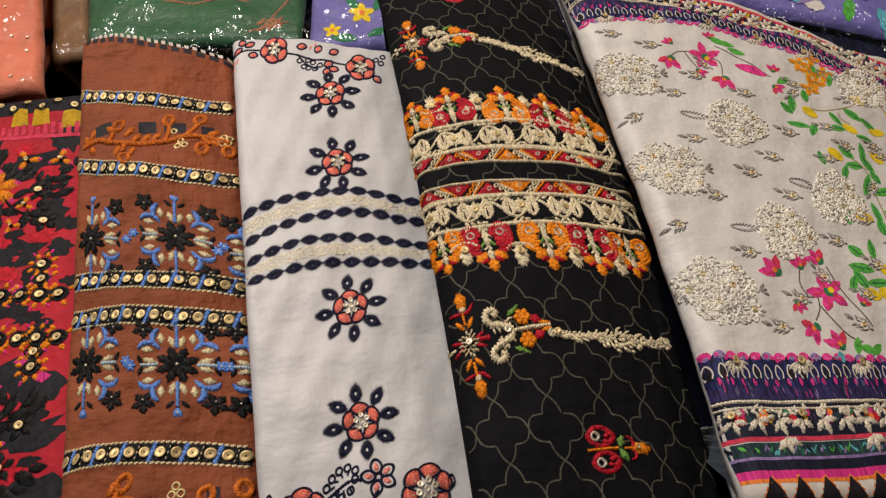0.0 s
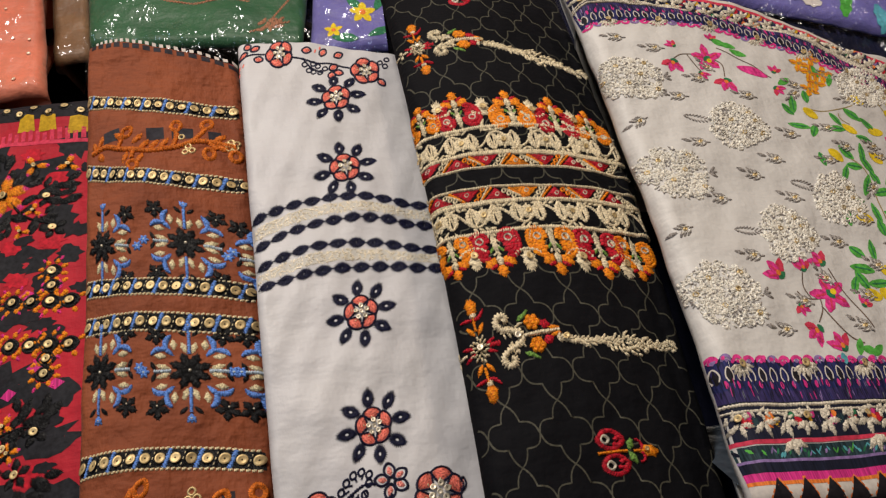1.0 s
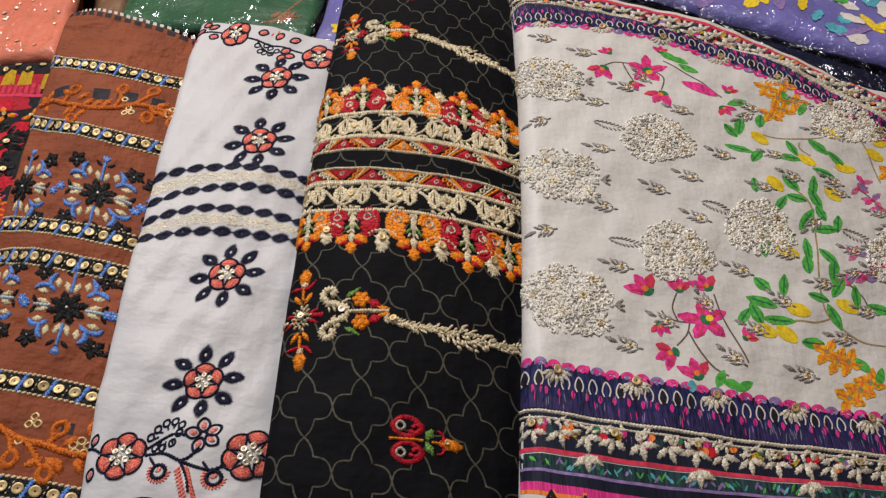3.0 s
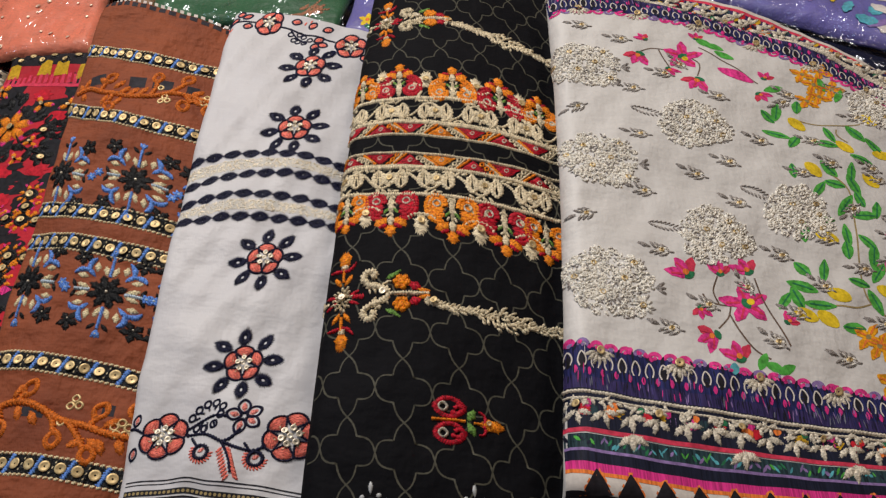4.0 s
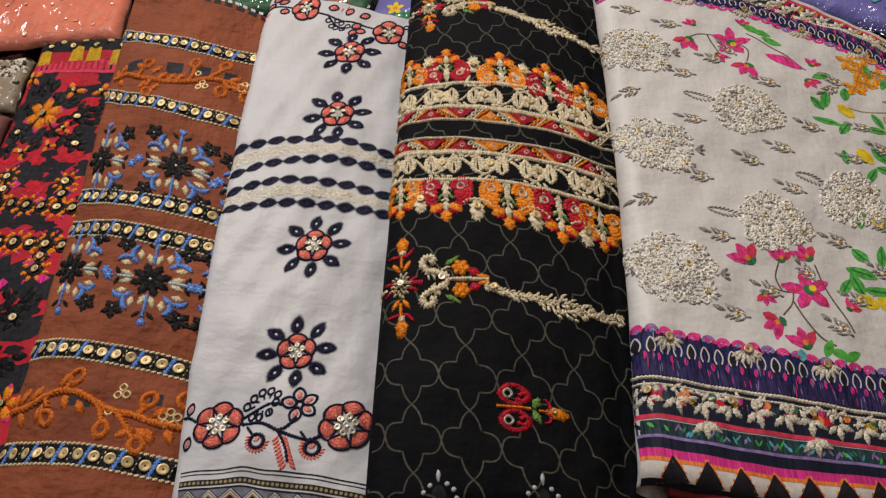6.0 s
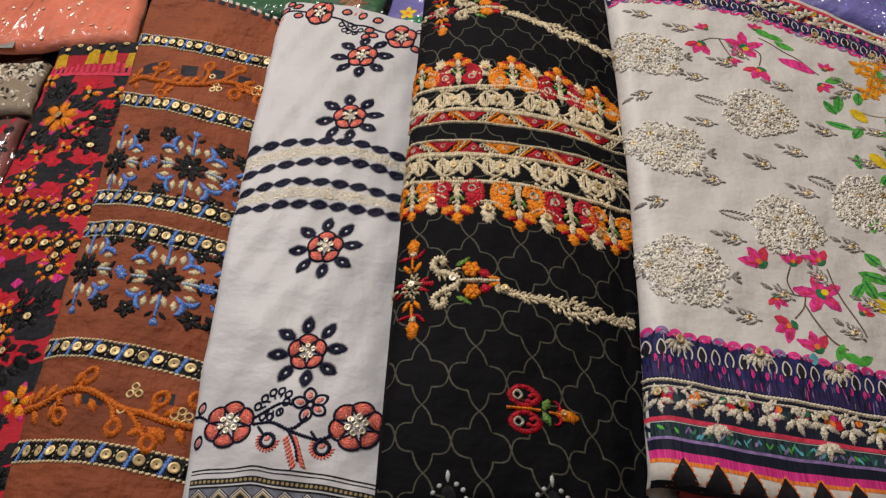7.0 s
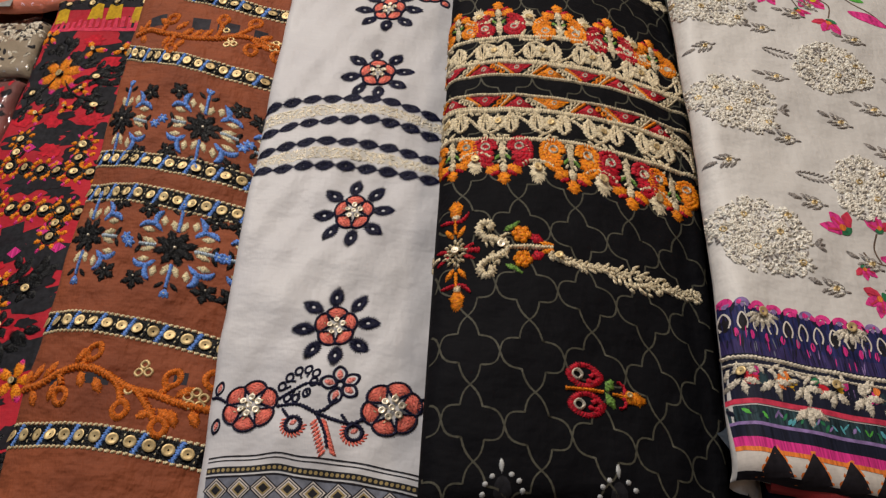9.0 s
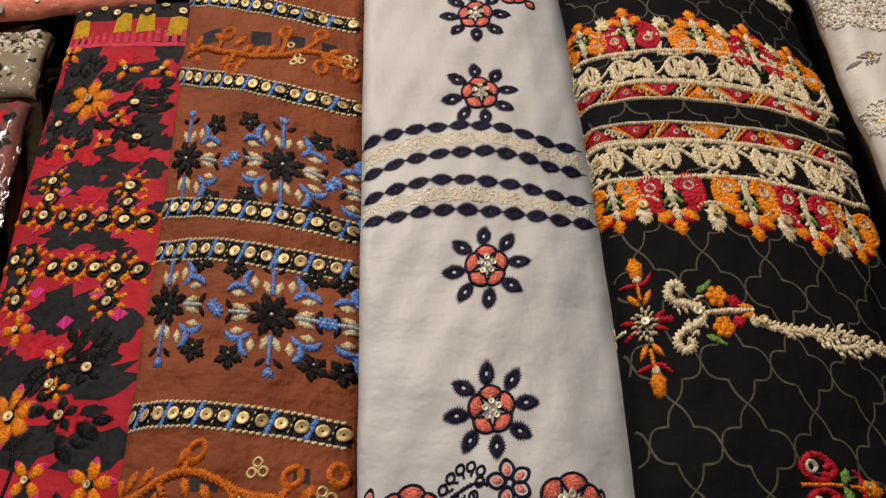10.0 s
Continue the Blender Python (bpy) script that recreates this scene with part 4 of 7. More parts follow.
# woven checks along the two ends
TOPROW = through3((-0.195, 0.3620), (-0.125, 0.3360), (-0.058, 0.3125))
m = Motif(BROWN_S, 480)
for px, py, hd in spread([(x, TOPROW(x)) for x in frange(-0.200, -0.052, 0.004)], 0.0115):
    m("woven_checks", P_CHECK).pad(px, py, [(-0.0036, -0.0022), (0.0036, -0.0044), (0.0036, 0.0022), (-0.0036, 0.0044)], 0.0003, 0, True)
for k, d in enumerate((0.0080, 0.0118)):
    for px, py, hd in spread([(x + 0.003 * k, TOPROW(x) + d) for x in frange(-0.200, -0.055, 0.004)], 0.0075):
        m("pale_check", P_WHITE if k else P_ROSE).pad(px, py, [(-0.0019, -0.0014), (0.0019, -0.0026), (0.0019, 0.0014), (-0.0019, 0.0026)], 0.0003, 0, True)
for px, py, hd in spread([(x, -0.1610 - 0.02 * (x + 0.13)) for x in frange(-0.195, -0.066, 0.004)], 0.0137):
    m("woven_checks", P_CHECK).pad(px, py, [(-0.0050, -0.0045), (0.0050, -0.0045), (0.0050, 0.0045), (-0.0050, 0.0045)], 0.0003, 0, True)
    m("pale_check", P_WHITE).pad(px, py - 0.0085, [(-0.0048, -0.0022), (0.0048, -0.0022), (0.0048, 0.0022), (-0.0048, 0.0022)], 0.0003, 0, True)
m.done(brown_cloth, "row of dark woven checks")

# ---------------- black cloth: trellis print, paisley bands, sprays ----------------
KX = (0.070, 0.149, 0.222)
band = lambda a, b, c: through3((KX[0], a), (KX[1], b), (KX[2], c))
V_UP, T_UP, B_MID, T_LO, V_LO = band(0.147, 0.1205, 0.1035), band(0.1315, 0.1030, 0.0865), band(0.1165, 0.0883, 0.0712), band(0.102, 0.0735, 0.0575), band(0.084, 0.0575, 0.0435)
st = Stitch(BLACK_S, 500)
HB, VB = (0.0340, 0.0), (0.0010, -0.0400)
for i in range(-6, 9):
    for j in range(-16, 8):
        cx, cy = 0.1197 + i * HB[0] + j * VB[0], -0.0960 + i * HB[1] + j * VB[1]
        if not (0.03 < cx < 0.27 and -0.24 < cy < 0.50):
            continue
        for sh, sv in ((1, 1), (1, -1), (-1, 1), (-1, -1)):
            pts = []
            for part_i, ((a0, b0), (a1, b1)) in enumerate((((0.5, 0.0), (0.18, 0.215)), ((0.18, 0.215), (0.0, 0.5)))):
                for k in range(9):
                    f = k / 8
                    bulge = (0.027 if part_i else 0.066) * math.sin(math.pi * f)
                    pts.append((lerp(a0, a1, f) + bulge, lerp(b0, b1, f) + bulge))
            path = []
            for a, b in pts:
                x = cx + sh * a * HB[0] + sv * b * VB[0] - 0.1197
                x = 0.1197 + x - 0.9 * x * abs(x)
                path.append((x, cy + sv * b * VB[1] + B_MID(x) - B_MID(0.1197)))
            lim = [(x, y) for x, y in path if BLACK_S.edge(BLACK_S.left, y) - 0.010 < x < BLACK_S.edge(BLACK_S.right, y) + 0.010 and y > BLACK_S.edge(BLACK_S.low, x) - 0.010]
            if len(lim) > 2:
                st.ridge(lim, 0.0010, 0.00025, 0.002, 0.12, flat=True)
st.done("trellis_print", P_TRELLIS, black_cloth, "thin olive-grey printed quatrefoil trellis")

K0, K1 = 0.0680, 0.2345


def kpath(f, d=0.0):
    return [(x, f(x) + d) for x in frange(K0, K1, 0.0025)]


def vine_band(f, flip, seed):
    """Between two cords a running stem, square blossoms and pairs of cupped leaves, with the black ground between them."""
    m = Motif(BLACK_S, seed)
    b = m("vine_band", BEIGE_T)
    for d in (-0.0122, 0.0122):
        b.ridge(kpath(f, d), 0.0030, 0.0017, 0.0012, 0.36)
    stem = [(x, f(x) + 0.0070 * flip * math.cos(math.pi * (x - K0) / 0.0170)) for x in frange(K0, K1, 0.0017)]
    b.ridge(stem, 0.0019, 0.0012, 0.0012, 0.36)
    for px, py, hd in spread(kpath(f), 0.0045):
        w = flip * math.copysign(1, math.sin(math.pi * (px - K0) / 0.0170 + 1.2))
        b.leaf(px, py + 0.0092 * w, hd + b.rnd.uniform(-50, 50), 0.0052, 0.0026, 0.0013, 0.2, 8)
    for i, (px, py, hd) in enumerate(spread(kpath(f), 0.0170)):
        slope = math.tan(radians(hd))
        up = lambda u, w: (px + u * 1.12, py + u * 1.12 * slope + flip * w * 1.35)
        if i % 2 == 0:
            for a in (45, 135, 225, 315):
                b.leaf(*up(0.0027 * math.cos(radians(a)), -0.0012 + 0.0027 * math.sin(radians(a))), a + hd, 0.0070, 0.0054, 0.0015, 0.2, 14, tip=0.1)
            for a in (0, 90, 180, 270):
                b.leaf(*up(0.0042 * math.cos(radians(a)), -0.0012 + 0.0042 * math.sin(radians(a))), a + hd, 0.0038, 0.0022, 0.0013, 0.2, 8)
            m("sequin", SEQUIN).spangle(*up(0, -0.0012), 0.0021, 0.0016)
        for k in (-1, 1):
            # a cupped leaf: pale rim, dark inside
            b.ridge(smooth_path([up(k * 0.0064, -0.0074), up(k * 0.0100, -0.0036), up(k * 0.0098, 0.0018), up(k * 0.0066, 0.0050)]), 0.0032, 0.0014, 0.0010, 0.3, True)
            b.ridge(smooth_path([up(k * 0.0064, -0.0074), up(k * 0.0066, -0.0030), up(k * 0.0060, 0.0012), up(k * 0.0066, 0.0050)]), 0.0014, 0.0012, 0.0010, 0.3, True)
    m.done(black_cloth, "beige embroidered vine band on black")


vine_band(lambda x: V_UP(x) + 0.0028, 1, 510)
vine_band(lambda x: V_LO(x) - 0.0028, -1, 515)


def triangle_band(f, flip, seed):
    m = Motif(BLACK_S, seed)
    b = m("triangle_band", BEIGE_T)
    for d in (-0.0062, 0.0062):
        b.ridge(kpath(f, d), 0.0021, 0.0017, 0.0012, 0.2)
    for i, (px, py, hd) in enumerate(spread(kpath(f), 0.0232)):
        s = flip * (1 if i % 2 else -1)
        slope = math.tan(radians(hd))
        sk = lambda u, w: (u, w + u * slope)
        mat = ORANGE_T if i % 5 == 3 else CRIMSON_T
        tri = [sk(-0.0098, -0.0048 * s), sk(0.0098, -0.0048 * s), sk(0, 0.0052 * s)]
        rim = [(lerp(tri[k][0], tri[(k + 1) % 3][0], t / 4), lerp(tri[k][1], tri[(k + 1) % 3][1], t / 4)) for k in range(3) for t in range(4)]
        if s < 0:
            rim.reverse()
        m("triangle", mat).pad(px, py, rim, 0.0014, 0.3)
        m("stud_ring", IVORY_T).hoop(px, py - s * 0.0010, 0, 0.0040, 0.0040, 0.0014, 0.0021, 0, 12)
        for k in (-1,):
            o = [(px + k * 0.0122, py + k * 0.0122 * slope - 0.0048 * s), (px + k * 0.0024, py + k * 0.0024 * slope + 0.0052 * s)]
            m("orange_bar", ORANGE_T).ridge(o, 0.0019, 0.0016, 0.0009, 0.18)
        strip = ORANGE_T if i % 3 == 1 else BEIGE_T
        for t in (-0.0034, 0.0, 0.0034):
            m("eyelet_stitch", strip).hoop(px + 0.0092 - t * 0.95 * s, py + 0.0092 * slope + t, 60, 0.0046, 0.0040, 0.0016, 0.0014, 0.1, 12)
        m("orange_bar", BEIGE_T).ridge([(px + 0.0125 + 0.0048 * s, py + 0.0125 * slope - 0.0050), (px + 0.0125 - 0.0048 * s, py + 0.0125 * slope + 0.0050)], 0.0016, 0.0013, 0.0009, 0.36)
    m.done(black_cloth, "red and orange embroidered triangles with mirrors")


triangle_band(T_UP, 1, 520)
triangle_band(T_LO, -1, 525)


def paisley_pair(x, y, s, mat, seed, size=1.0):
    """Two facing paisleys with a bud: s is +1 pointing up, -1 pointing down."""
    m = Motif(BLACK_S, seed).at((x, y), (size * 0.97, -size * 0.27), (0, s * size))
    p = m("paisley_motif", mat)
    for k in (-1, 1):
        # a comma of thick cord that curls round its eye, open in the middle
        bow = smooth_path([(0.0036, -0.0020), (0.0046, -0.0074), (0.0090, -0.0098), (0.0132, -0.0070), (0.0144, -0.0006), (0.0126, 0.0054), (0.0084, 0.0088), (0.0048, 0.0084)])
        p.leaf(k * 0.0092, -0.0004, 90 - k * 12, 0.0156, 0.0094, 0.0009, 0.08, 20, tip=0.3)
        for f in (1.0, 0.70):
            p.ridge([(k * (0.0086 + (u - 0.0086) * f), -0.0004 + (w + 0.0004) * f) for u, w in bow], 0.0029, 0.0016, 0.0010, 0.14)
        p.ridge(smooth_path([(k * 0.0104, 0.0000), (k * 0.0096, 0.0028), (k * 0.0070, 0.0040), (k * 0.0044, 0.0036)]), 0.0026, 0.0015, 0.0010, 0.14)
        m("stud_ring", IVORY_T).hoop(k * 0.0086, -0.0038, 0, 0.0052, 0.0052, 0.0012, 0.0022, 0.05, 14)
        for q in range(5):
            b2 = m("stem", BEIGE_T)
            b2.leaf(k * b2.rnd.uniform(0.0002, 0.0024), -0.0070 + 0.0042 * q, 90 - k * b2.rnd.uniform(10, 60), 0.0036, 0.0018, 0.0012, 0.2, 8)
        m("green_leaf", GREEN_T).leaf(k * 0.0026, 0.0026, 90 - k * 38, 0.0058, 0.0021, 0.0014, 0.1, 8)
        m("petal", ORANGE_T).leaf(k * 0.0055, 0.0112, 90 - k * 52, 0.0086, 0.0060, 0.0018, 0.2, 16, tip=0.3)
        m("red_petal", CRIMSON_T).leaf(k * 0.0042, 0.0140, 90 - k * 60, 0.0060, 0.0028, 0.0018, 0.08, 10)
    m("stem", BEIGE_T).leaf(0, 0.0105, 90, 0.0085, 0.0042, 0.0024, 0.16, 10)
    m("stem", BEIGE_T).leaf(0, -0.0020, 90, 0.0195, 0.0034, 0.0013, 0.2, 24)
    m("petal", ORANGE_T).leaf(0, 0.0172, 90, 0.0084, 0.0062, 0.0019, 0.2, 16, tip=0.3)
    m.done(black_cloth, "facing embroidered paisleys with an orange bud")


LOWER = ((0.0785, 0.0535), (0.1095, 0.0430), (0.1508, 0.0300), (0.1855, 0.0200), (0.2135, 0.0135))
UPPER = ((0.0835, 0.1700), (0.1127, 0.1620), (0.1540, 0.1445), (0.1890, 0.1320), (0.2185, 0.1240))
for k in range(5):
    red_one = k % 2 == 1
    paisley_pair(*LOWER[k], -1, CRIMSON_T if red_one else ORANGE_T, 540 + 7 * k, 1.24 if 0 < k < 4 else 1.05)
    paisley_pair(*UPPER[k], 1, CRIMSON_T if red_one else ORANGE_T, 580 + 7 * k, 1.22 if 0 < k < 4 else 1.0)
for s, pts in ((-1, ((0.0925, 0.0400), (0.1300, 0.0230), (0.1685, 0.0125), (0.2020, 0.0040))), (1, ((0.0990, 0.1760), (0.1335, 0.1610), (0.1715, 0.1460), (0.2045, 0.1340)))):
    for x, y in pts:
        m = Motif(BLACK_S, int(5000 * x)).at((x, y - s * 0.002), (1.35, -0.37), (0, s * 1.55))
        b = m("finger", BEIGE_T)
        b.leaf(0, 0.0020, 90, 0.0120, 0.0070, 0.0017, 0.22, 22, tip=0.3)
        b.ridge(arc(0, 0.0010, 0.0075, 200, 340, 8, 0.0048), 0.0018, 0.0016)
        for k in (-1, 1):
            b.leaf(k * 0.0040, -0.0105, 90 + k * 25, 0.0100, 0.0022, 0.0015, 0.1, 8)
        m("sequin", SEQUIN).spangle(0, 0.0005, 0.0019, 0.0024)
        m.done(black_cloth, "beige embroidered finger with a sequin")


def spray(x, y, slope, garland, seed, tall=1.0):
    m = Motif(BLACK_S, seed).at((x, y), (1.06, slope), (0, tall * 1.06))
    b, o, r, g = m("embroidered_spray", BEIGE_T), m("orange_petal", ORANGE_T), m("red_petal", CRIMSON_T), m("green_leaf", GREEN_T)
    for s in (-1, 1):
        o.leaf(0.0005, s * 0.0285, 90, 0.0125, 0.0074, 0.0022, 0.12, 14, tip=0.2)
        b.blob(0.0005, s * 0.0225, 0.0024, 0.0024, 8, False, 0.15)
        for k in (-1, 1):
            r.ridge(smooth_path([(0, s * 0.0195), (k * 0.004, s * 0.0205), (k * 0.0078, s * (0.0230 + 0.002 * k))]), 0.0024, 0.0016, 0.001, 0.2, True)
            o.leaf(k * 0.0032, s * 0.0128, 90 - s * k * 32, 0.0085, 0.0032, 0.0018, 0.05, 10)
            r.leaf(k * 0.0068, s * 0.0030, s * k * 28, 0.0085, 0.0026, 0.0014, 0.05, 10)
        o.ridge([(0, s * 0.012), (0, s * 0.0215)], 0.0018, 0.0016)
        b.ridge(smooth_path([(0.028, s * 0.0010), (0.0225, s * 0.0050), (0.0165, s * 0.0068), (0.0128, s * 0.0105), (0.0140, s * 0.0155), (0.0180, s * 0.0160), (0.0195, s * 0.0130), (0.0172, s * 0.0118)]), 0.0040, 0.0024, 0.0012, 0.35)
        for q in range(16):
            b.leaf(0.0225 + b.rnd.uniform(-0.007, 0.006), s * (0.0050 + b.rnd.uniform(-0.004, 0.004)), b.rnd.uniform(0, 180), 0.0044, 0.0018, b.rnd.uniform(0.0012, 0.0026), 0.1, 6)
        g.leaf(0.0300, s * 0.0125, s * 28, 0.0090, 0.0034, 0.0014, 0.12, 10)
        g.leaf(0.0330, s * 0.0148, s * 35, 0.0060, 0.0022, 0.0013, 0.12, 8)
        for q in range(7):
            o.blob(0.0355 + 0.0034 * math.cos(q), s * 0.0076 + 0.0034 * math.sin(q), 0.0022, 0.0026, 7, False, 0.15)
        o.blob(0.0355, s * 0.0076, 0.0036, 0.0026, 9)
        r.leaf(0.0435, s * 0.0052, s * -25, 0.0085, 0.0060, 0.0019, 0.12, 12)
        o.leaf(0.0490, s * 0.0022, s * -12, 0.0080, 0.0030, 0.0018, 0.08, 10)
    for q in range(26):
        a, rad = 2.4 * q, 0.0017 * math.sqrt(q)
        b.leaf(rad * math.cos(a) * 0.7, rad * math.sin(a), math.degrees(a), 0.0036, 0.0018, 0.0024, 0.1, 6)
    for q in range(4):
        b.leaf(-0.0135 + 0.0030 * math.cos(q * 1.57), 0.0030 * math.sin(q * 1.57), q * 90, 0.0052, 0.0026, 0.0016, 0.1, 8)
    r.ridge([(0.006, 0.001), (0.013, 0.0)], 0.0030, 0.0014)
    b.ridge([(0.026, 0), (0.052, 0)], 0.0026, 0.0020, 0.0012, 0.4)
    for sx in (0.0, 0.0245):
        m("sequin", SEQUIN_PALE).spangle(sx, 0.001, 0.0022, 0.0030)
    m.at((0, 0))
    path = smooth_path(garland, 8)
    total = spread(path, 0.0008)
    for i, (px, py, hd) in enumerate(total):
        f = i / len(total)
        wide = 0.0034 + 0.0068 * math.exp(-((f - 0.58) / 0.13) ** 2) + 0.0026 * math.exp(-((f - 0.95) / 0.05) ** 2) + 0.0008 * math.sin(i * 0.55)
        for s in (-1, 1):
            q = b.rnd.triangular(-0.3, 1.0, 0.3) * wide * s
            b.leaf(px - q * math.sin(radians(hd)), py + q * math.cos(radians(hd)), hd + s * b.rnd.uniform(15, 70), b.rnd.uniform(0.0034, 0.0056), 0.0021, b.rnd.uniform(0.0008, 0.0022), 0.1, 6)
    m("sequin", SEQUIN).spangle(*path[3], 0.0022, 0.0026)
    m.done(black_cloth, "orange and beige embroidered spray with a long garland")


spray(0.0800, -0.0220, -0.20, [(0.1330, -0.0365), (0.1470, -0.0435), (0.1620, -0.0480), (0.1770, -0.0525), (0.1910, -0.0550), (0.2050, -0.0570), (0.2190, -0.0570)], 620)
spray(0.1000, 0.2500, -0.34, [(0.1500, 0.2320), (0.1610, 0.2249), (0.1800, 0.2130), (0.2003, 0.2019), (0.2150, 0.1950), (0.2307, 0.1882), (0.2400, 0.1850)], 640, 0.9)


def rose(x, y, s, seed):
    m = Motif(BLACK_S, seed).at((x, y), (1, -0.22), (0, s))
    r = m("embroidered_rose", CRIMSON_T)
    for k in (-1, 1):
        r.hoop(0.0005, k * 0.0078, 0, 0.0190, 0.0140, 0.0036, 0.0018, 0.10, 40)
        r.ridge(spiral(0.0052, k * 0.0070, 0.0036, 0.0008, 200, 560), 0.0026, 0.0018, 0.001)
        m("stud_ring", IVORY_T).hoop(-0.0034, k * 0.0080, 0, 0.0066, 0.0066, 0.0021, 0.0026, 0.05, 14)
        m("green_leaf", GREEN_T).leaf(0.0130, k * 0.0042, k * 60, 0.0090, 0.0048, 0.0017, 0.15, 12)
        r.ridge(arc(0.0175, k * 0.0035, 0.0035, k * -60, k * 100, 8), 0.0016, 0.0015)
    m("orange_bud", ORANGE_T).ridge([(-0.010, 0), (0.009, 0)], 0.0018, 0.0019)
    m("orange_bud", ORANGE_T).leaf(0.0250, 0, 0, 0.0150, 0.0078, 0.0023, 0.15, 16)
    m("orange_bud", ORANGE_T).ridge([(0.014, 0), (0.020, 0)], 0.0016, 0.0015)
    m("sequin", SEQUIN).spangle(0.0220, 0.0005, 0.0014, 0.0026)
    m.done(black_cloth, "red and orange embroidered rosebud")


rose(0.1455, -0.1180, 1, 660)
rose(0.1500, 0.2960, -1, 670)


def bead_arch(s, x, y, parent, size=1.0, mat=None):
    m = Motif(s, int(9000 * abs(x))).at((x, y), (size, -0.15 * size), (0, size))
    d = m("bead_arch", mat or PEARL)
    for i in range(9):
        a = radians(-25 + 230 * i / 8)
        if i != 4:
            d.blob(0.0098 * math.cos(a), 0.0098 * math.sin(a) - 0.001, 0.0015, 0.0010, 8)
    d.leaf(0, 0.0125, 90, 0.0075, 0.0026, 0.0010)
    m("arch_shadow", P_CHAR).leaf(0, 0.0, 90, 0.0150, 0.0090, 0.0003, 0, 12, True, 0.2)
    m.done(parent, "arch of pale printed dots")


bead_arch(BLACK_S, 0.1020, -0.1625, black_cloth)
bead_arch(BLACK_S, 0.1590, -0.1735, black_cloth)

# ---------------- ivory cloth: printed flowers, silver work, borders ----------------


def silver_daisy(m, x, y, r, n=9):
    st = m("silver_rosette", SILVER_T)
    for i in range(n):
        a = 360 * i / n + st.rnd.uniform(-12, 12)
        q = r * 0.62
        st.leaf(x + q * math.cos(radians(a)), y + q * math.sin(radians(a)), a, r * 0.85, r * 0.36, st.rnd.uniform(0.0010, 0.0019), 0.1, 7)
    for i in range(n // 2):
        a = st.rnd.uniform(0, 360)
        # shade round the petals put in as dark stitches
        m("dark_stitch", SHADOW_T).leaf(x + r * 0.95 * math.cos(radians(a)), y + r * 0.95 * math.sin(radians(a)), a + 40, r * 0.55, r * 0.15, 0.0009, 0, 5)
    m("sequin", SEQUIN).hoop(x, y, 0, r * 0.60, r * 0.60, r * 0.20, 0.0020, 0.05, 12)


def silver_field(m, inside, box4, count):
    """Loose looped stitches that fill an outline."""
    st, dk = m("silver_rosette", SILVER_T), m("dark_stitch", SHADOW_T)
    x0, y0, x1, y1 = box4
    made = 0
    for _ in range(count * 4):
        if made >= count:
            break
        x, y = st.rnd.uniform(x0, x1), st.rnd.uniform(y0, y1)
        if not inside(x, y):
            continue
        made += 1
        a = st.rnd.uniform(0, 360)
        # every fourth stitch is dark, colouring in the shade of the gaps
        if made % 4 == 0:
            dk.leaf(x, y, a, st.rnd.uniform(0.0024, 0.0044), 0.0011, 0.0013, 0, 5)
        elif made % 4 == 1:
            r = st.rnd.uniform(0.0014, 0.0024)
            st.ridge(arc(x, y, r, a, a + 230, 6), 0.0010, 0.0014, 0.0012, 0.2)
        else:
            st.leaf(x, y, a, st.rnd.uniform(0.0028, 0.0048), st.rnd.uniform(0.0012, 0.0020), st.rnd.uniform(0.0008, 0.0018), 0.1, 6)


def silver_rosette(x, y, rx, ry, seed, slope=-0.15):
    m = Motif(CREAM_S, seed).at((x, y), (1, slope), (0, 1))
    silver_field(m, lambda u, w: (u / rx) ** 2 + (w / ry) ** 2 < 0.95 + 0.12 * math.sin(5 * math.atan2(w, u)), (-rx * 1.05, -ry * 1.05, rx * 1.05, ry * 1.05), 560)
    for u, w in ((-0.3, 0.45), (0.35, 0.1), (-0.15, -0.35), (0.62, 0.62), (0.7, -0.55), (-0.75, 0.0)):
        silver_daisy(m, u * rx, w * ry, 0.0068)
    m.turned((x + rx * 1.15, y + slope * rx * 1.15), 0)
    for a in (-40, 0, 40):
        m("dark_stitch", SHADOW_T).leaf(0, 0.0035 * math.sin(radians(a)), a, 0.0080, 0.0028, 0.0011, 0.1, 8)
    m.done(cream_cloth, "grey-silver embroidered round rosette with gold sequins")


def silver_pear(tail, mid, end, seed):
    m = Motif(CREAM_S, seed)
    ax, ay = end[0] - tail[0], end[1] - tail[1]
    length = math.hypot(ax, ay)
    ux, uy = ax / length, ay / length
    m.at(tail, (ux, uy), (-uy, ux))

    def inside(u, w):
        f = (u / length - 0.28) / 0.72
        return 0 < f < 1 and abs(w) < 0.0230 * math.sin(math.pi * min(1, f ** 0.75)) ** 0.7
    silver_field(m, inside, (0.0, -0.024, length, 0.024), 480)
    for f, w in ((0.52, 0.003), (0.68, -0.007), (0.80, 0.006), (0.90, -0.004), (0.72, 0.013)):
        silver_daisy(m, f * length, w, 0.0066)
    for i in range(8):
        f = i / 8
        for s in (-1, 1):
            m("dark_stitch", SHADOW_T).leaf(length * 0.32 * f, s * 0.0026 * math.sin(math.pi * (f * 0.85 + 0.15)), s * 35, 0.0050, 0.0014, 0.0011, 0, 6)
    m.done(cream_cloth, "grey-silver embroidered pear-shaped spray")


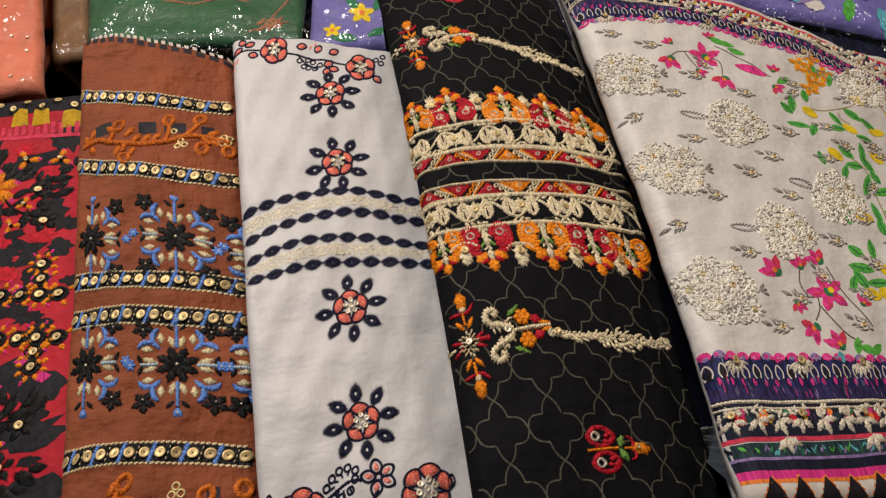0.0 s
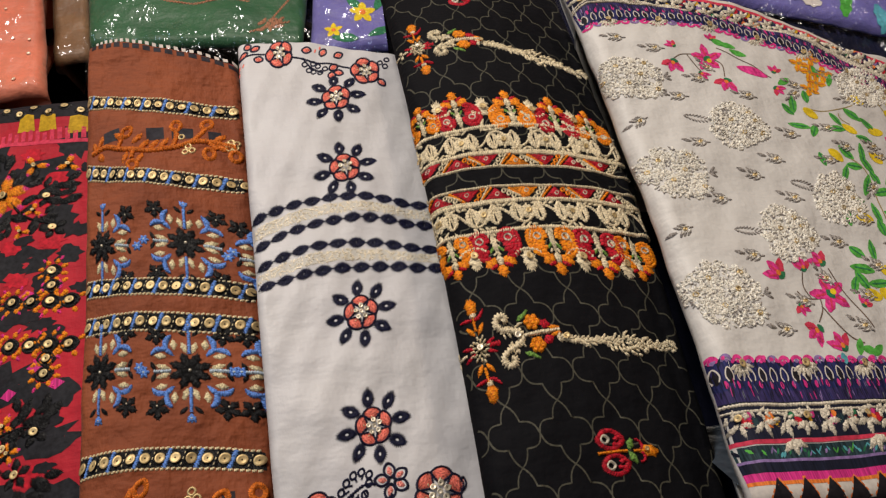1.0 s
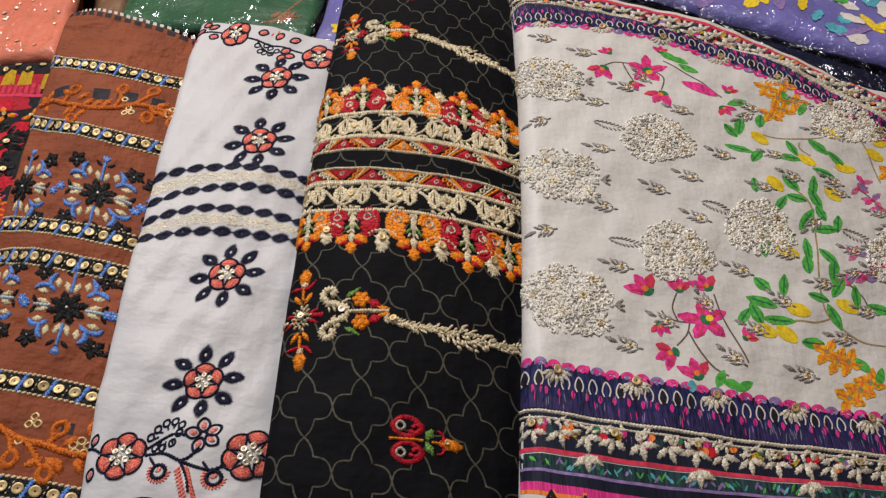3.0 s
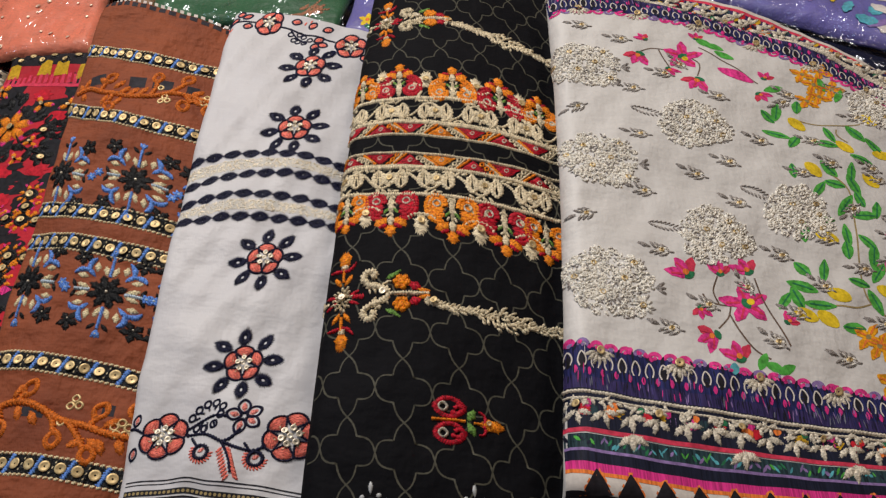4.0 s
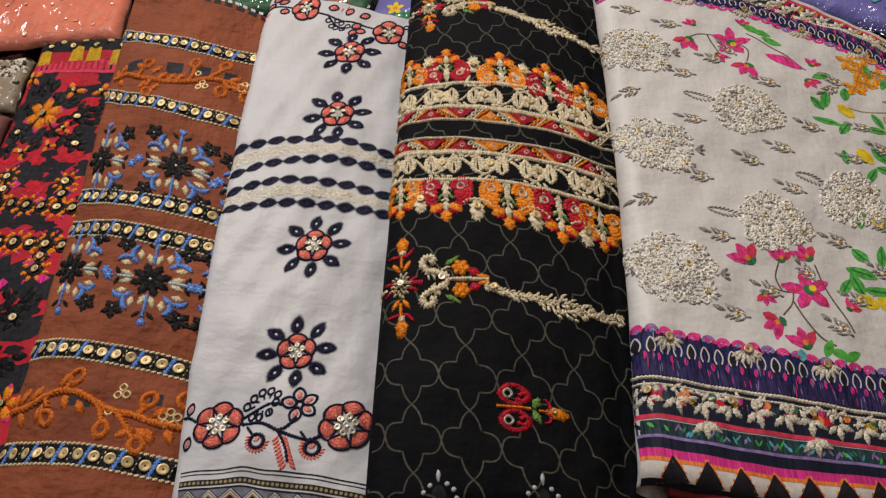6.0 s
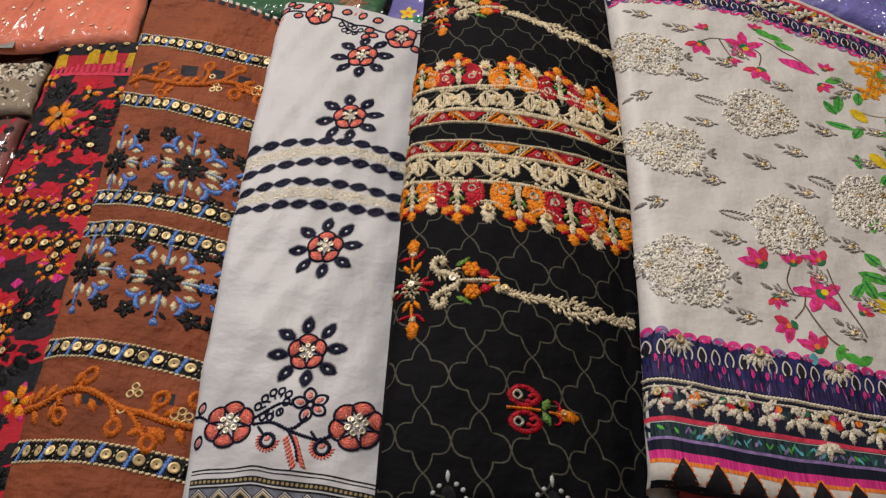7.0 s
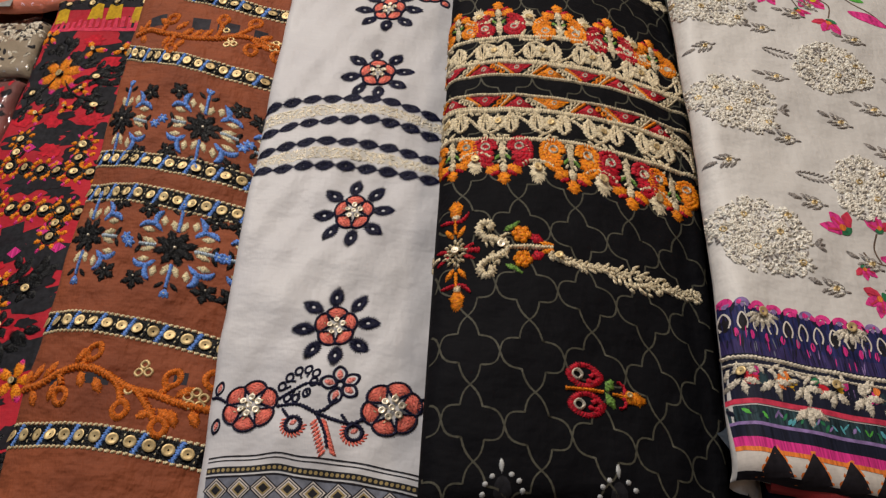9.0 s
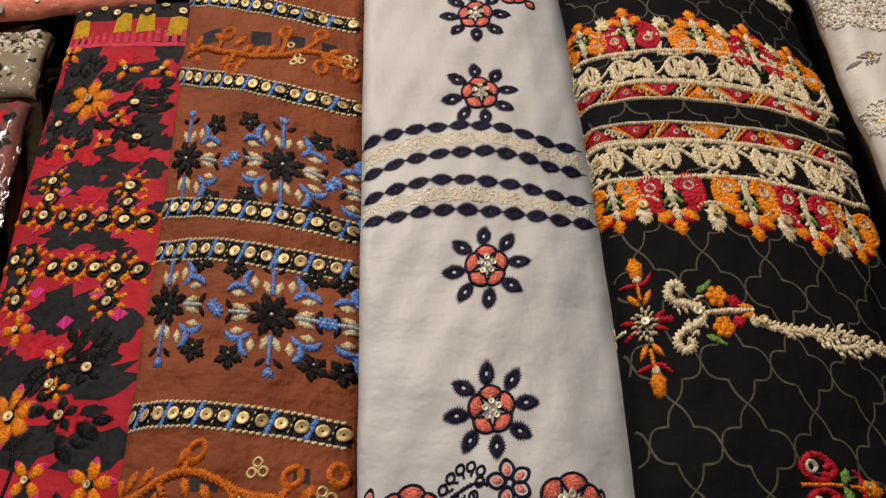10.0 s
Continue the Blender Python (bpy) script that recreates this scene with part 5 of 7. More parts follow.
def sprig(x, y, deg, seed, size=1.0):
    m = Motif(CREAM_S, seed).turned((x, y), deg, size, -0.1)
    for s in (-1, 1):
        for i, u in enumerate((-0.0035, 0.0005, 0.0048)):
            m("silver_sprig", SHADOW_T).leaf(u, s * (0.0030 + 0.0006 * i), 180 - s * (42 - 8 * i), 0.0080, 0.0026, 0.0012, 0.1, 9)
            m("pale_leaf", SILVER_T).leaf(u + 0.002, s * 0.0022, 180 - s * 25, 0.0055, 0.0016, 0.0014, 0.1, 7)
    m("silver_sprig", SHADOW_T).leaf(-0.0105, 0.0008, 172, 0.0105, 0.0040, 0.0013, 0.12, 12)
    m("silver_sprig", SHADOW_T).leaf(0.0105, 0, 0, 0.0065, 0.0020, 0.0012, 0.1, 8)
    m("sequin", SEQUIN).hoop(0.0032, 0.0002, 0, 0.0040, 0.0040, 0.0014, 0.0020, 0, 10)
    m.done(cream_cloth, "small grey-silver embroidered sprig")


for k, (x, y) in enumerate(((0.2540, 0.1730), (0.2540, 0.0730), (0.2510, -0.0290))):
    silver_rosette(x, y, 0.0280, 0.0250, 700 + 11 * k)
silver_pear((0.286, 0.125), (0.325, 0.110), (0.352, 0.096), 740)
silver_pear((0.284, 0.018), (0.316, 0.008), (0.349, 0.000), 750)
silver_pear((0.349, 0.047), (0.376, 0.034), (0.402, 0.008), 760)
silver_pear((0.430, 0.150), (0.456, 0.135), (0.492, 0.100), 770)
silver_pear((0.438, 0.014), (0.460, -0.005), (0.490, -0.030), 790)
for k, (x, y, d) in enumerate(((0.287, 0.148, -12), (0.244, 0.126, 22), (0.285, 0.098, -8), (0.311, 0.162, -15), (0.346, 0.136, -22), (0.285, 0.202, -15), (0.342, 0.071, -30), (0.285, -0.004, -10),
                               (0.284, -0.059, -12), (0.368, 0.091, -25), (0.319, 0.062, -25), (0.281, 0.046, -14), (0.239, 0.022, 18), (0.342, 0.035, -30), (0.443, 0.112, -10), (0.362, -0.008, -25),
                               (0.387, -0.085, -20), (0.398, 0.140, -30), (0.257, 0.222, -10))):
    sprig(x, y, d, 800 + 5 * k, 0.82)


def blossom(m, x, y, deg, r, open_flower=False):
    """A printed pink flower: pointed petals, green heart."""
    r *= 0.88
    n, span = (5, 360) if open_flower else (3, 95)
    for i in range(n):
        a = deg + (span * i / n if open_flower else lerp(-span / 2, span / 2, i / (n - 1)))
        mat = P_PINK if i % 3 else P_ROSE if not open_flower else P_PINK
        m("pink_petal", mat).leaf(x + r * 0.52 * math.cos(radians(a)), y + r * 0.52 * math.sin(radians(a)), a, r * (1.0 + 0.35 * ((i * 7) % 3) / 2), r * 0.56, 0.0003 + 0.00006 * i, 0.09, 16, True)
        m("petal_vein", P_ROSE).ridge([(x + r * 0.25 * math.cos(radians(a)), y + r * 0.25 * math.sin(radians(a))), (x + r * 0.85 * math.cos(radians(a + 8)), y + r * 0.85 * math.sin(radians(a + 8)))], r * 0.10, 0.0007, 0.002, 0.3, flat=True)
    m("green_calyx", P_DEEP).leaf(x - (0 if open_flower else r * 0.15) * math.cos(radians(deg)), y, deg + 90, r * 0.62, r * 0.40, 0.0007, 0, 10, True)
    m("flower_heart", P_YELLOW if open_flower else P_FLAME).blob(x + r * 0.2 * math.cos(radians(deg)), y + r * 0.2 * math.sin(radians(deg)), r * 0.17, 0.0008, 8, True)


m = Motif(CREAM_S, 900)
tw = m("printed_pink_branch", P_TWIG)
for path in (((0.309, -0.036), (0.313, -0.042), (0.327, -0.045), (0.334, -0.043)), ((0.325, -0.045), (0.322, -0.053), (0.315, -0.060)), ((0.323, -0.050), (0.327, -0.063), (0.334, -0.075), (0.342, -0.082)),
             ((0.343, -0.026), (0.345, -0.040), (0.350, -0.058), (0.355, -0.075)), ((0.320, -0.024), (0.316, -0.034), (0.318, -0.043))):
    tw.ridge(smooth_path(list(path)), 0.0010, 0.0003, 0.002, 0, flat=True)
for x, y, d, r, o in ((0.3020, -0.0225, 120, 0.0145, False), (0.3220, -0.0225, 85, 0.0100, False), (0.3400, -0.0215, 110, 0.0125, False), (0.3345, -0.0440, 20, 0.0165, True), (0.3120, -0.0640, 200, 0.0125, False),
                      (0.3240, -0.0810, 100, 0.0130, False), (0.3060, -0.0460, 270, 0.0085, False), (0.3570, -0.0590, 40, 0.0085, False)):
    blossom(m, x, y, d, r, o)
for x, y, d in ((0.343, -0.087, -30), (0.350, -0.089, 20), (0.337, -0.083, 60)):
    m("green_leaf", P_GREEN).leaf(x, y, d, 0.0120, 0.0060, 0.0004, 0, 12, True)
m("turquoise_petal", P_TEAL).leaf(0.3190, -0.0870, 80, 0.0080, 0.0060, 0.0008, 0, 10, True)
m.done(cream_cloth, "printed pink flowers on a thin branch")

m = Motif(CREAM_S, 920)
tw = m("printed_pink_branch", P_TWIG)
for path in (((0.300, 0.187), (0.308, 0.191), (0.318, 0.190), (0.331, 0.186)), ((0.314, 0.190), (0.316, 0.180), (0.319, 0.170)), ((0.333, 0.186), (0.342, 0.175), (0.338, 0.160)), ((0.345, 0.195), (0.365, 0.172), (0.380, 0.150))):
    tw.ridge(smooth_path(list(path)), 0.0010, 0.0003, 0.002, 0, flat=True)
for x, y, d, r, o in ((0.2985, 0.1845, 240, 0.0140, False), (0.3310, 0.1840, 300, 0.0165, True), (0.3375, 0.1555, 235, 0.0150, False), (0.3180, 0.1680, 290, 0.0095, False), (0.3050, 0.2010, 120, 0.0085, False),
                      (0.3780, 0.1380, 300, 0.0100, False), (0.3860, 0.1560, 60, 0.0090, False), (0.3450, 0.2060, 80, 0.0080, False)):
    blossom(m, x, y, d, r, o)
m("pink_petal", P_PINK).leaf(0.3660, 0.1610, -40, 0.0300, 0.0100, 0.0004, 0, 14, True)
for x, y, d in ((0.3500, 0.2010, -50), (0.3560, 0.1960, -30), (0.3620, 0.1850, -40), (0.3900, 0.1440, 20)):
    m("green_leaf", P_GREEN).leaf(x, y, d, 0.0170, 0.0075, 0.0004, 0, 12, True)
m.done(cream_cloth, "printed pink flowers along the upper border")

# lemon branches
m = Motif(CREAM_S, 940)
tw = m("printed_lemon_branch", P_OCHRE)
for path in (((0.395, 0.112), (0.415, 0.105), (0.430, 0.104), (0.446, 0.104)), ((0.427, 0.100), (0.426, 0.094), (0.432, 0.086)), ((0.408, 0.060), (0.420, 0.040), (0.418, 0.010), (0.412, -0.020), (0.410, -0.045), (0.418, -0.060), (0.432, -0.072), (0.450, -0.078)),
             ((0.375, -0.050), (0.390, -0.050), (0.402, -0.053), (0.412, -0.052)), ((0.470, 0.110), (0.476, 0.085), (0.478, 0.055))):
    tw.ridge(smooth_path(list(path)), 0.0011, 0.0003, 0.002, 0, flat=True)
for x, y, d in ((0.4530, 0.1080, -55), (0.4280, 0.0810, -55), (0.4550, 0.0720, -25), (0.3990, 0.1060, -55), (0.4000, 0.0600, -60), (0.3960, 0.0015, -30), (0.4390, 0.0480, -60), (0.4810, 0.0830, -45), (0.3930, -0.0430, -35),
                (0.3830, -0.0580, -50), (0.4250, -0.0450, -40), (0.3700, -0.0540, -30), (0.4900, 0.0950, 10)):
    m("lemon", P_YELLOW).leaf(x, y, d, 0.0165, 0.0090, 0.0005, 0, 14, True, 0.4)
LEAVES1 = ((0.3800, 0.1150), (0.3870, 0.1190), (0.3820, 0.0960), (0.3930, 0.0880), (0.4200, 0.0940), (0.4140, 0.0840), (0.3860, 0.0600), (0.4110, 0.0600), (0.4260, 0.0550), (0.4120, 0.0460), (0.4000, 0.0420),
           (0.4250, 0.0440), (0.3980, 0.0170), (0.3820, 0.0080), (0.4510, 0.0810), (0.4030, 0.1240), (0.4370, 0.0680), (0.4150, 0.0270), (0.4260, 0.0310), (0.4260, 0.0170), (0.4100, 0.0020))
LEAVES2 = ((0.3750, -0.0210), (0.3880, -0.0240), (0.3720, -0.0340), (0.3590, -0.0430), (0.3670, -0.0420), (0.3800, -0.0480), (0.4070, -0.0100), (0.4220, -0.0060), (0.4230, -0.0170), (0.4080, -0.0360), (0.4230, -0.0300),
           (0.4150, -0.0510), (0.3980, -0.0660), (0.4330, -0.0390), (0.4400, 0.0950), (0.4350, 0.0200), (0.4460, -0.0500))
for k, (x, y) in enumerate(LEAVES1 + LEAVES2):
    d = (-60, 75, -30, 50, -75, -15, 85)[k % 7]
    st = m("green_leaf", P_GREEN)
    st.leaf(x, y, d, 0.0150 + 0.003 * (k % 3), 0.0066 + 0.0012 * (k % 2), 0.0004, 0.04, 14, True)
    c, q = 0.0065 * math.cos(radians(d)), 0.0065 * math.sin(radians(d))
    m("leaf_vein", P_DEEP).ridge([(x - c, y - q), (x + c, y + q)], 0.0010, 0.0007, 0.002, 0.2, flat=True)
for x, y in ((0.4160, 0.1620), (0.4220, 0.1500), (0.4130, 0.1320), (0.4350, 0.1450), (0.4300, 0.1640), (0.4240, 0.1380), (0.4100, -0.0800), (0.4050, -0.0730), (0.4170, -0.0820), (0.4190, -0.1010), (0.4120, -0.1040), (0.4260, -0.0980), (0.4870, 0.0640)):
    for i in range(4):
        a = 40 + 90 * i + 900 * x
        m("amber_petal", P_AMBER).leaf(x + 0.0048 * math.cos(radians(a)), y + 0.0048 * math.sin(radians(a)), a, 0.0112, 0.0062, 0.0005 + 0.00005 * i, 0.10, 14, True)
        m("petal_vein", P_FLAME).ridge([(x + 0.002 * math.cos(radians(a)), y + 0.002 * math.sin(radians(a))), (x + 0.0085 * math.cos(radians(a + 6)), y + 0.0085 * math.sin(radians(a + 6)))], 0.0012, 0.0009, 0.002, 0.3, flat=True)
    m("amber_heart", P_OCHRE).blob(x, y, 0.0018, 0.0009, 7, True)
for x, y, d in ((0.4280, 0.1500, 100), (0.4380, 0.1370, 60), (0.4250, -0.0860, -60), (0.4330, -0.0960, 60)):
    m("green_leaf", P_GREEN).leaf(x, y, d, 0.0140, 0.0060, 0.0008, 0, 12, True)
m.done(cream_cloth, "printed lemons and green leaves on branches")
# dusty pink flowers among silver sprigs on the far side
m = Motif(CREAM_S, 950)
rnd = random.Random(31)
tw = m("printed_pink_branch", P_TWIG)
for k in range(15):
    x, y = 0.436 + 0.0046 * k + rnd.uniform(-0.006, 0.006), rnd.uniform(-0.040, 0.060)
    for i in range(4):
        a = rnd.uniform(0, 360)
        m("dusty_petal", (P_DUSTY, P_PINK, P_DUSTY, P_LILAC)[i]).leaf(x + 0.0036 * math.cos(radians(a)), y + 0.0036 * math.sin(radians(a)), a, rnd.uniform(0.0070, 0.0110), 0.0046, 0.0004 + 0.00006 * i, 0.12, 14, True)
    m("petal_vein", P_ROSE).blob(x, y, 0.0014, 0.0009, 7, True, 0.3)
    if k % 3 == 0:
        tw.ridge(smooth_path([(x, y), (x + 0.008, y - 0.012), (x + 0.010, y - 0.026)]), 0.0009, 0.0003, 0.002, 0, flat=True)
m.done(cream_cloth, "dusty pink printed flowers among sprigs")
for k in range(16):
    sprig(0.434 + 0.0046 * k, rnd.uniform(-0.045, 0.070), rnd.uniform(-60, 20), 1000 + 5 * k, 0.72)
for k, (x, y, d) in enumerate(((0.404, 0.088, -25), (0.412, 0.066, -30), (0.390, 0.058, -20), (0.441, 0.060, -30), (0.418, 0.022, 40), (0.393, 0.000, -20), (0.384, -0.034, -40), (0.363, -0.052, -25), (0.412, -0.026, -10), (0.416, -0.066, -20), (0.346, -0.070, -40), (0.309, -0.043, -25), (0.336, -0.030, -60), (0.436, -0.050, -20), (0.326, 0.176, -50), (0.392, 0.128, 30))):
    sprig(x, y, d, 960 + 5 * k, 0.78)


def deep_border(f, s, x0, x1, seed, deep):
    """The indigo border: scallops, teardrop row, cords, silver leaves, stripes. s: -1 runs towards the front."""
    narrow = through3((0.230, 1.12), (0.320, 1.06), (0.410, 0.96)) if s < 0 else (lambda x: 1.0)
    g = lambda x: min(1.15, max(0.85, narrow(x)))
    o = lambda d: (lambda x: f(x) + s * d * g(x))
    m = Motif(CREAM_S, seed)
    m("indigo_border", P_NAVY).strip(*((o(0.0195), o(0.0020)) if s < 0 else (o(0.0020), o(0.0195))), x0, x1, 0.0004)
    m("violet_stripe", P_PURPLE).strip(*((o(0.0245), o(0.0180)) if s < 0 else (o(0.0180), o(0.0245))), x0, x1, 0.0005)
    m("ink_stripe", P_INK).strip(*((o(0.0440), o(0.0240)) if s < 0 else (o(0.0240), o(0.0440))), x0, x1, 0.0004)
    line = lambda d: [(x, o(d)(x)) for x in frange(x0, x1, 0.003)]
    for k, (px, py, hd) in enumerate(spread(line(0.0015), 0.0086)):
        m("pink_scallop", P_LILAC if k % 4 == 1 else P_PINK).ridge(arc(px, py - 0.001, 0.0033, 0 + hd, 180 + hd, 8) if s < 0 else arc(px, py, 0.0033, 180 + hd, 360 + hd, 8), 0.0024, 0.0005, 0.002, 0, flat=True)
        m("lilac_curl", P_LILAC if k % 2 else P_PINK).blob(px, py + s * 0.0006, 0.0013, 0.0008, 7, True, 0.3)
        sc = m("pink_scallop", P_PINK)
        for q in range(2):
            m("lilac_curl", (P_MAG, P_LILAC, P_PINK)[sc.rnd.randrange(3)]).blob(px + sc.rnd.uniform(-0.004, 0.004), py + s * sc.rnd.uniform(-0.0020, 0.0022), sc.rnd.uniform(0.0008, 0.0016), 0.0009, 7, True, 0.35)
        m("black_curl", P_INK).leaf(px + 0.004, py + s * 0.0025, 90 + 25 * (k % 3 - 1), 0.0060, 0.0020, 0.0006, 0, 8, True)
    for k, (px, py, hd) in enumerate(spread(line(0.0098), 0.0080)):
        m("teardrop", P_BLACK).leaf(px, py, 90, 0.0105, 0.0056, 0.0004, 0, 12, True)
        m("teardrop_outline", P_WHITE).ridge(smooth_path([(px - 0.0014, py - 0.0036), (px - 0.0024, py - 0.0006), (px - 0.0016, py + 0.0028), (px, py + 0.0048), (px + 0.0017, py + 0.0026), (px + 0.0024, py - 0.0006), (px + 0.0014, py - 0.0036)], 3), 0.0008, 0.0007, 0.002, 0, flat=True)
        m("pink_dash", P_MAG).leaf(px + 0.0040, py + s * 0.0066, 90, 0.0050, 0.0026, 0.0007, 0, 8, True)
    fl = m("brush_fleck", P_STEEL)
    for k, (px, py, hd) in enumerate(spread(line(0.0190), 0.0011)):
        q = fl.rnd.uniform(-0.0060, 0.0045)
        m("brush_fleck", (P_STEEL, P_INK, P_MAG, P_LILAC, P_INK, P_NAVY, P_BLACK)[fl.rnd.randrange(7)]).leaf(px, py + s * q, 90 + fl.rnd.uniform(-9, 9), fl.rnd.uniform(0.0030, 0.0075), fl.rnd.uniform(0.0005, 0.0010), 0.0009, 0, 6, True)
    for px, py, hd in spread(line(0.0100), 0.0014):
        m("brush_fleck", (P_INK, P_BLACK, P_NAVY, P_PURPLE)[fl.rnd.randrange(4)]).leaf(px, py + fl.rnd.uniform(-0.0060, 0.0060), 90 + fl.rnd.uniform(-9, 9), fl.rnd.uniform(0.0030, 0.0065), fl.rnd.uniform(0.0006, 0.0012), 0.00055, 0, 6, True)
    m("cord", IVORY_T).ridge(line(0.0262), 0.0020, 0.0017, 0.0011, 0.25)
    m("cord", IVORY_T).ridge(line(0.0295), 0.0013, 0.0012, 0.0011, 0.25)
    for k, (px, py, hd) in enumerate(spread(line(0.0345), 0.0152)):
        mat = (P_RED, P_FLAME, P_SEA, P_MUSTARD, P_MAG)[k % 5]
        m("woven_colour", mat).blob(px + 0.004, py + s * 0.001, 0.0036, 0.0004, 9, True, 0.3)
        lf = m("silver_leaf", IVORY_T)
        m("woven_colour", (P_SEA, P_MUSTARD, P_RED, P_LILAC)[k % 4]).blob(px + 0.0090, py + s * 0.002, 0.0030, 0.0004, 9, True, 0.3)
        m("woven_colour", (P_MAG, P_FLAME, P_DEEP)[k % 3]).blob(px + 0.0062, py - s * 0.002, 0.0020, 0.0005, 9, True, 0.3)
        tilt = lf.rnd.uniform(-16, 16)
        for a in (-62, 0, 62):
            ja = tilt + lf.rnd.uniform(-10, 10)
            lf.leaf(px + 0.0046 * math.sin(radians(a + ja)), py + s * (0.0010 + 0.0044 * math.cos(radians(a + ja))), 90 - s * (a + ja), lf.rnd.uniform(0.0075, 0.0108), lf.rnd.uniform(0.0032, 0.0044), 0.0017, 0.2, 18)
        for q in range(9):
            lf.leaf(px + lf.rnd.uniform(-0.0062, 0.0062), py - s * lf.rnd.uniform(0.0010, 0.0062), lf.rnd.uniform(0, 180), 0.0054, 0.0020, 0.0015, 0.2, 10)
        if k % 3 == 0:
            m("sequin", SEQUIN).spangle(px, py - s * 0.002, 0.0021, 0.0019)
        if deep and k % 4 == 2:
            for a in (-58, 0, 58):
                lf.leaf(px + 0.0045 * math.sin(radians(a)), py + s * (0.0125 + 0.0028 * math.cos(radians(a))), 90 + s * (-a), 0.0110, 0.0044, 0.0017, 0.14, 12)
    if deep:
        for name, mat, a, b, up in (("red_stripe", P_ROSE, 0.0440, 0.0462, 0.0007), ("sea_stripe", P_SEA, 0.0468, 0.0540, 0.0004), ("lilac_stripe", P_LILAC, 0.0538, 0.0552, 0.0006), ("ink_stripe", P_INK, 0.0552, 0.0605, 0.0005),
                                    ("magenta_stripe", P_MAG, 0.0602, 0.0645, 0.0006), ("flame_stripe", P_FLAME, 0.0642, 0.0660, 0.0008), ("off_white_stripe", P_WHITE, 0.0655, 0.0830, 0.0005)):
            k = lambda d: (lambda x: max(f(x) - d * g(x), CREAM_S.edge(CREAM_S.low, x) - 0.0094))
            m(name, mat).strip(k(b), k(a), x0, x1, up)
        for i, (px, py, hd) in enumerate(spread(line(0.0505), 0.0020)):
            m("woven_fleck", (P_TEAL, P_DEEP, P_LILAC, P_INK, P_SEA, P_GREEN)[fl.rnd.randrange(6)]).leaf(px, py + fl.rnd.uniform(-0.0016, 0.0016), fl.rnd.choice((50, 125)) + fl.rnd.uniform(-12, 12), fl.rnd.uniform(0.0030, 0.0052), fl.rnd.uniform(0.0010, 0.0020), 0.0006, 0, 7, True)
    else:
        for k, (px, py, hd) in enumerate(spread(line(0.0450), 0.0125)):
            m("woven_colour", (P_RED, P_MUSTARD, P_FLAME, P_SEA)[k % 4]).blob(px + 0.005, py + 0.001, 0.0030, 0.0006, 9, True, 0.3)
            for a in (-55, 0, 55):
                m("silver_leaf", IVORY_T).leaf(px + 0.0040 * math.sin(radians(a)), py + 0.0025 * math.cos(radians(a)), 90 - a, 0.0095, 0.0038, 0.0016, 0.14, 10)
        m("violet_stripe", P_PURPLE).strip(o(0.0440), o(0.0520), x0, x1, 0.0003)
        m("red_stripe", P_ROSE).strip(o(0.0520), o(0.0560), x0, x1, 0.0004)
        m("off_white_stripe", P_WHITE).strip(o(0.0560), o(0.0600), x0, x1, 0.0003)
    for k, (px, py, hd) in enumerate(spread(line(0.0035), 0.0460)):
        lf = m("silver_leaf", IVORY_T)
        for i in range(7):
            a = 20 + 23 * i + (180 if s > 0 else 180)
            lf.leaf(px + 0.0060 * math.cos(radians(a)), py + 0.0045 * math.sin(radians(a)), a, 0.0090, 0.0030, 0.0015, 0.1, 8)
        m("sequin", SEQUIN).spangle(px, py, 0.0026, 0.0020)
    m.done(cream_cloth, "indigo and pink printed border with ivory embroidery")


BOT = through3((0.245, -0.0715), (0.325, -0.0880), (0.4207, -0.1163))
TOP = through3((0.231, 0.2390), (0.370, 0.2080), (0.496, 0.0970))
deep_border(BOT, -1, 0.2190, 0.540, 1100, True)
deep_border(TOP, 1, 0.2365, 0.540, 1150, False)

# dark triangles round the front edge, and the red layers folded under it
m = Motif(CREAM_S, 1200)
front = lambda x: CREAM_S.edge(CREAM_S.low, x) - 0.0035
for px, py, hd in spread([(x, front(x)) for x in frange(0.226, 0.540, 0.004)], 0.0185):
    m("triangle_edging", P_FLAME).pad(px, py, [(-0.0092, -0.0042), (0.0092, -0.0046), (0.0050, 0.0020), (0.0012, 0.0082), (-0.0012, 0.0082), (-0.0048, 0.0020)], 0.0006, 0, True)
    m("black_triangle", P_BLACK).pad(px, py, [(-0.0083, -0.0044), (0.0083, -0.0048), (0.0043, 0.0014), (0.0004, 0.0071), (-0.0004, 0.0071), (-0.0042, 0.0014)], 0.0009, 0, True)
m("black_stripe", P_BLACK).strip(lambda x: front(x) - 0.0062, lambda x: front(x) - 0.0038, 0.219, 0.540, 0.0007)
m.done(cream_cloth, "row of black printed triangles edged with orange")


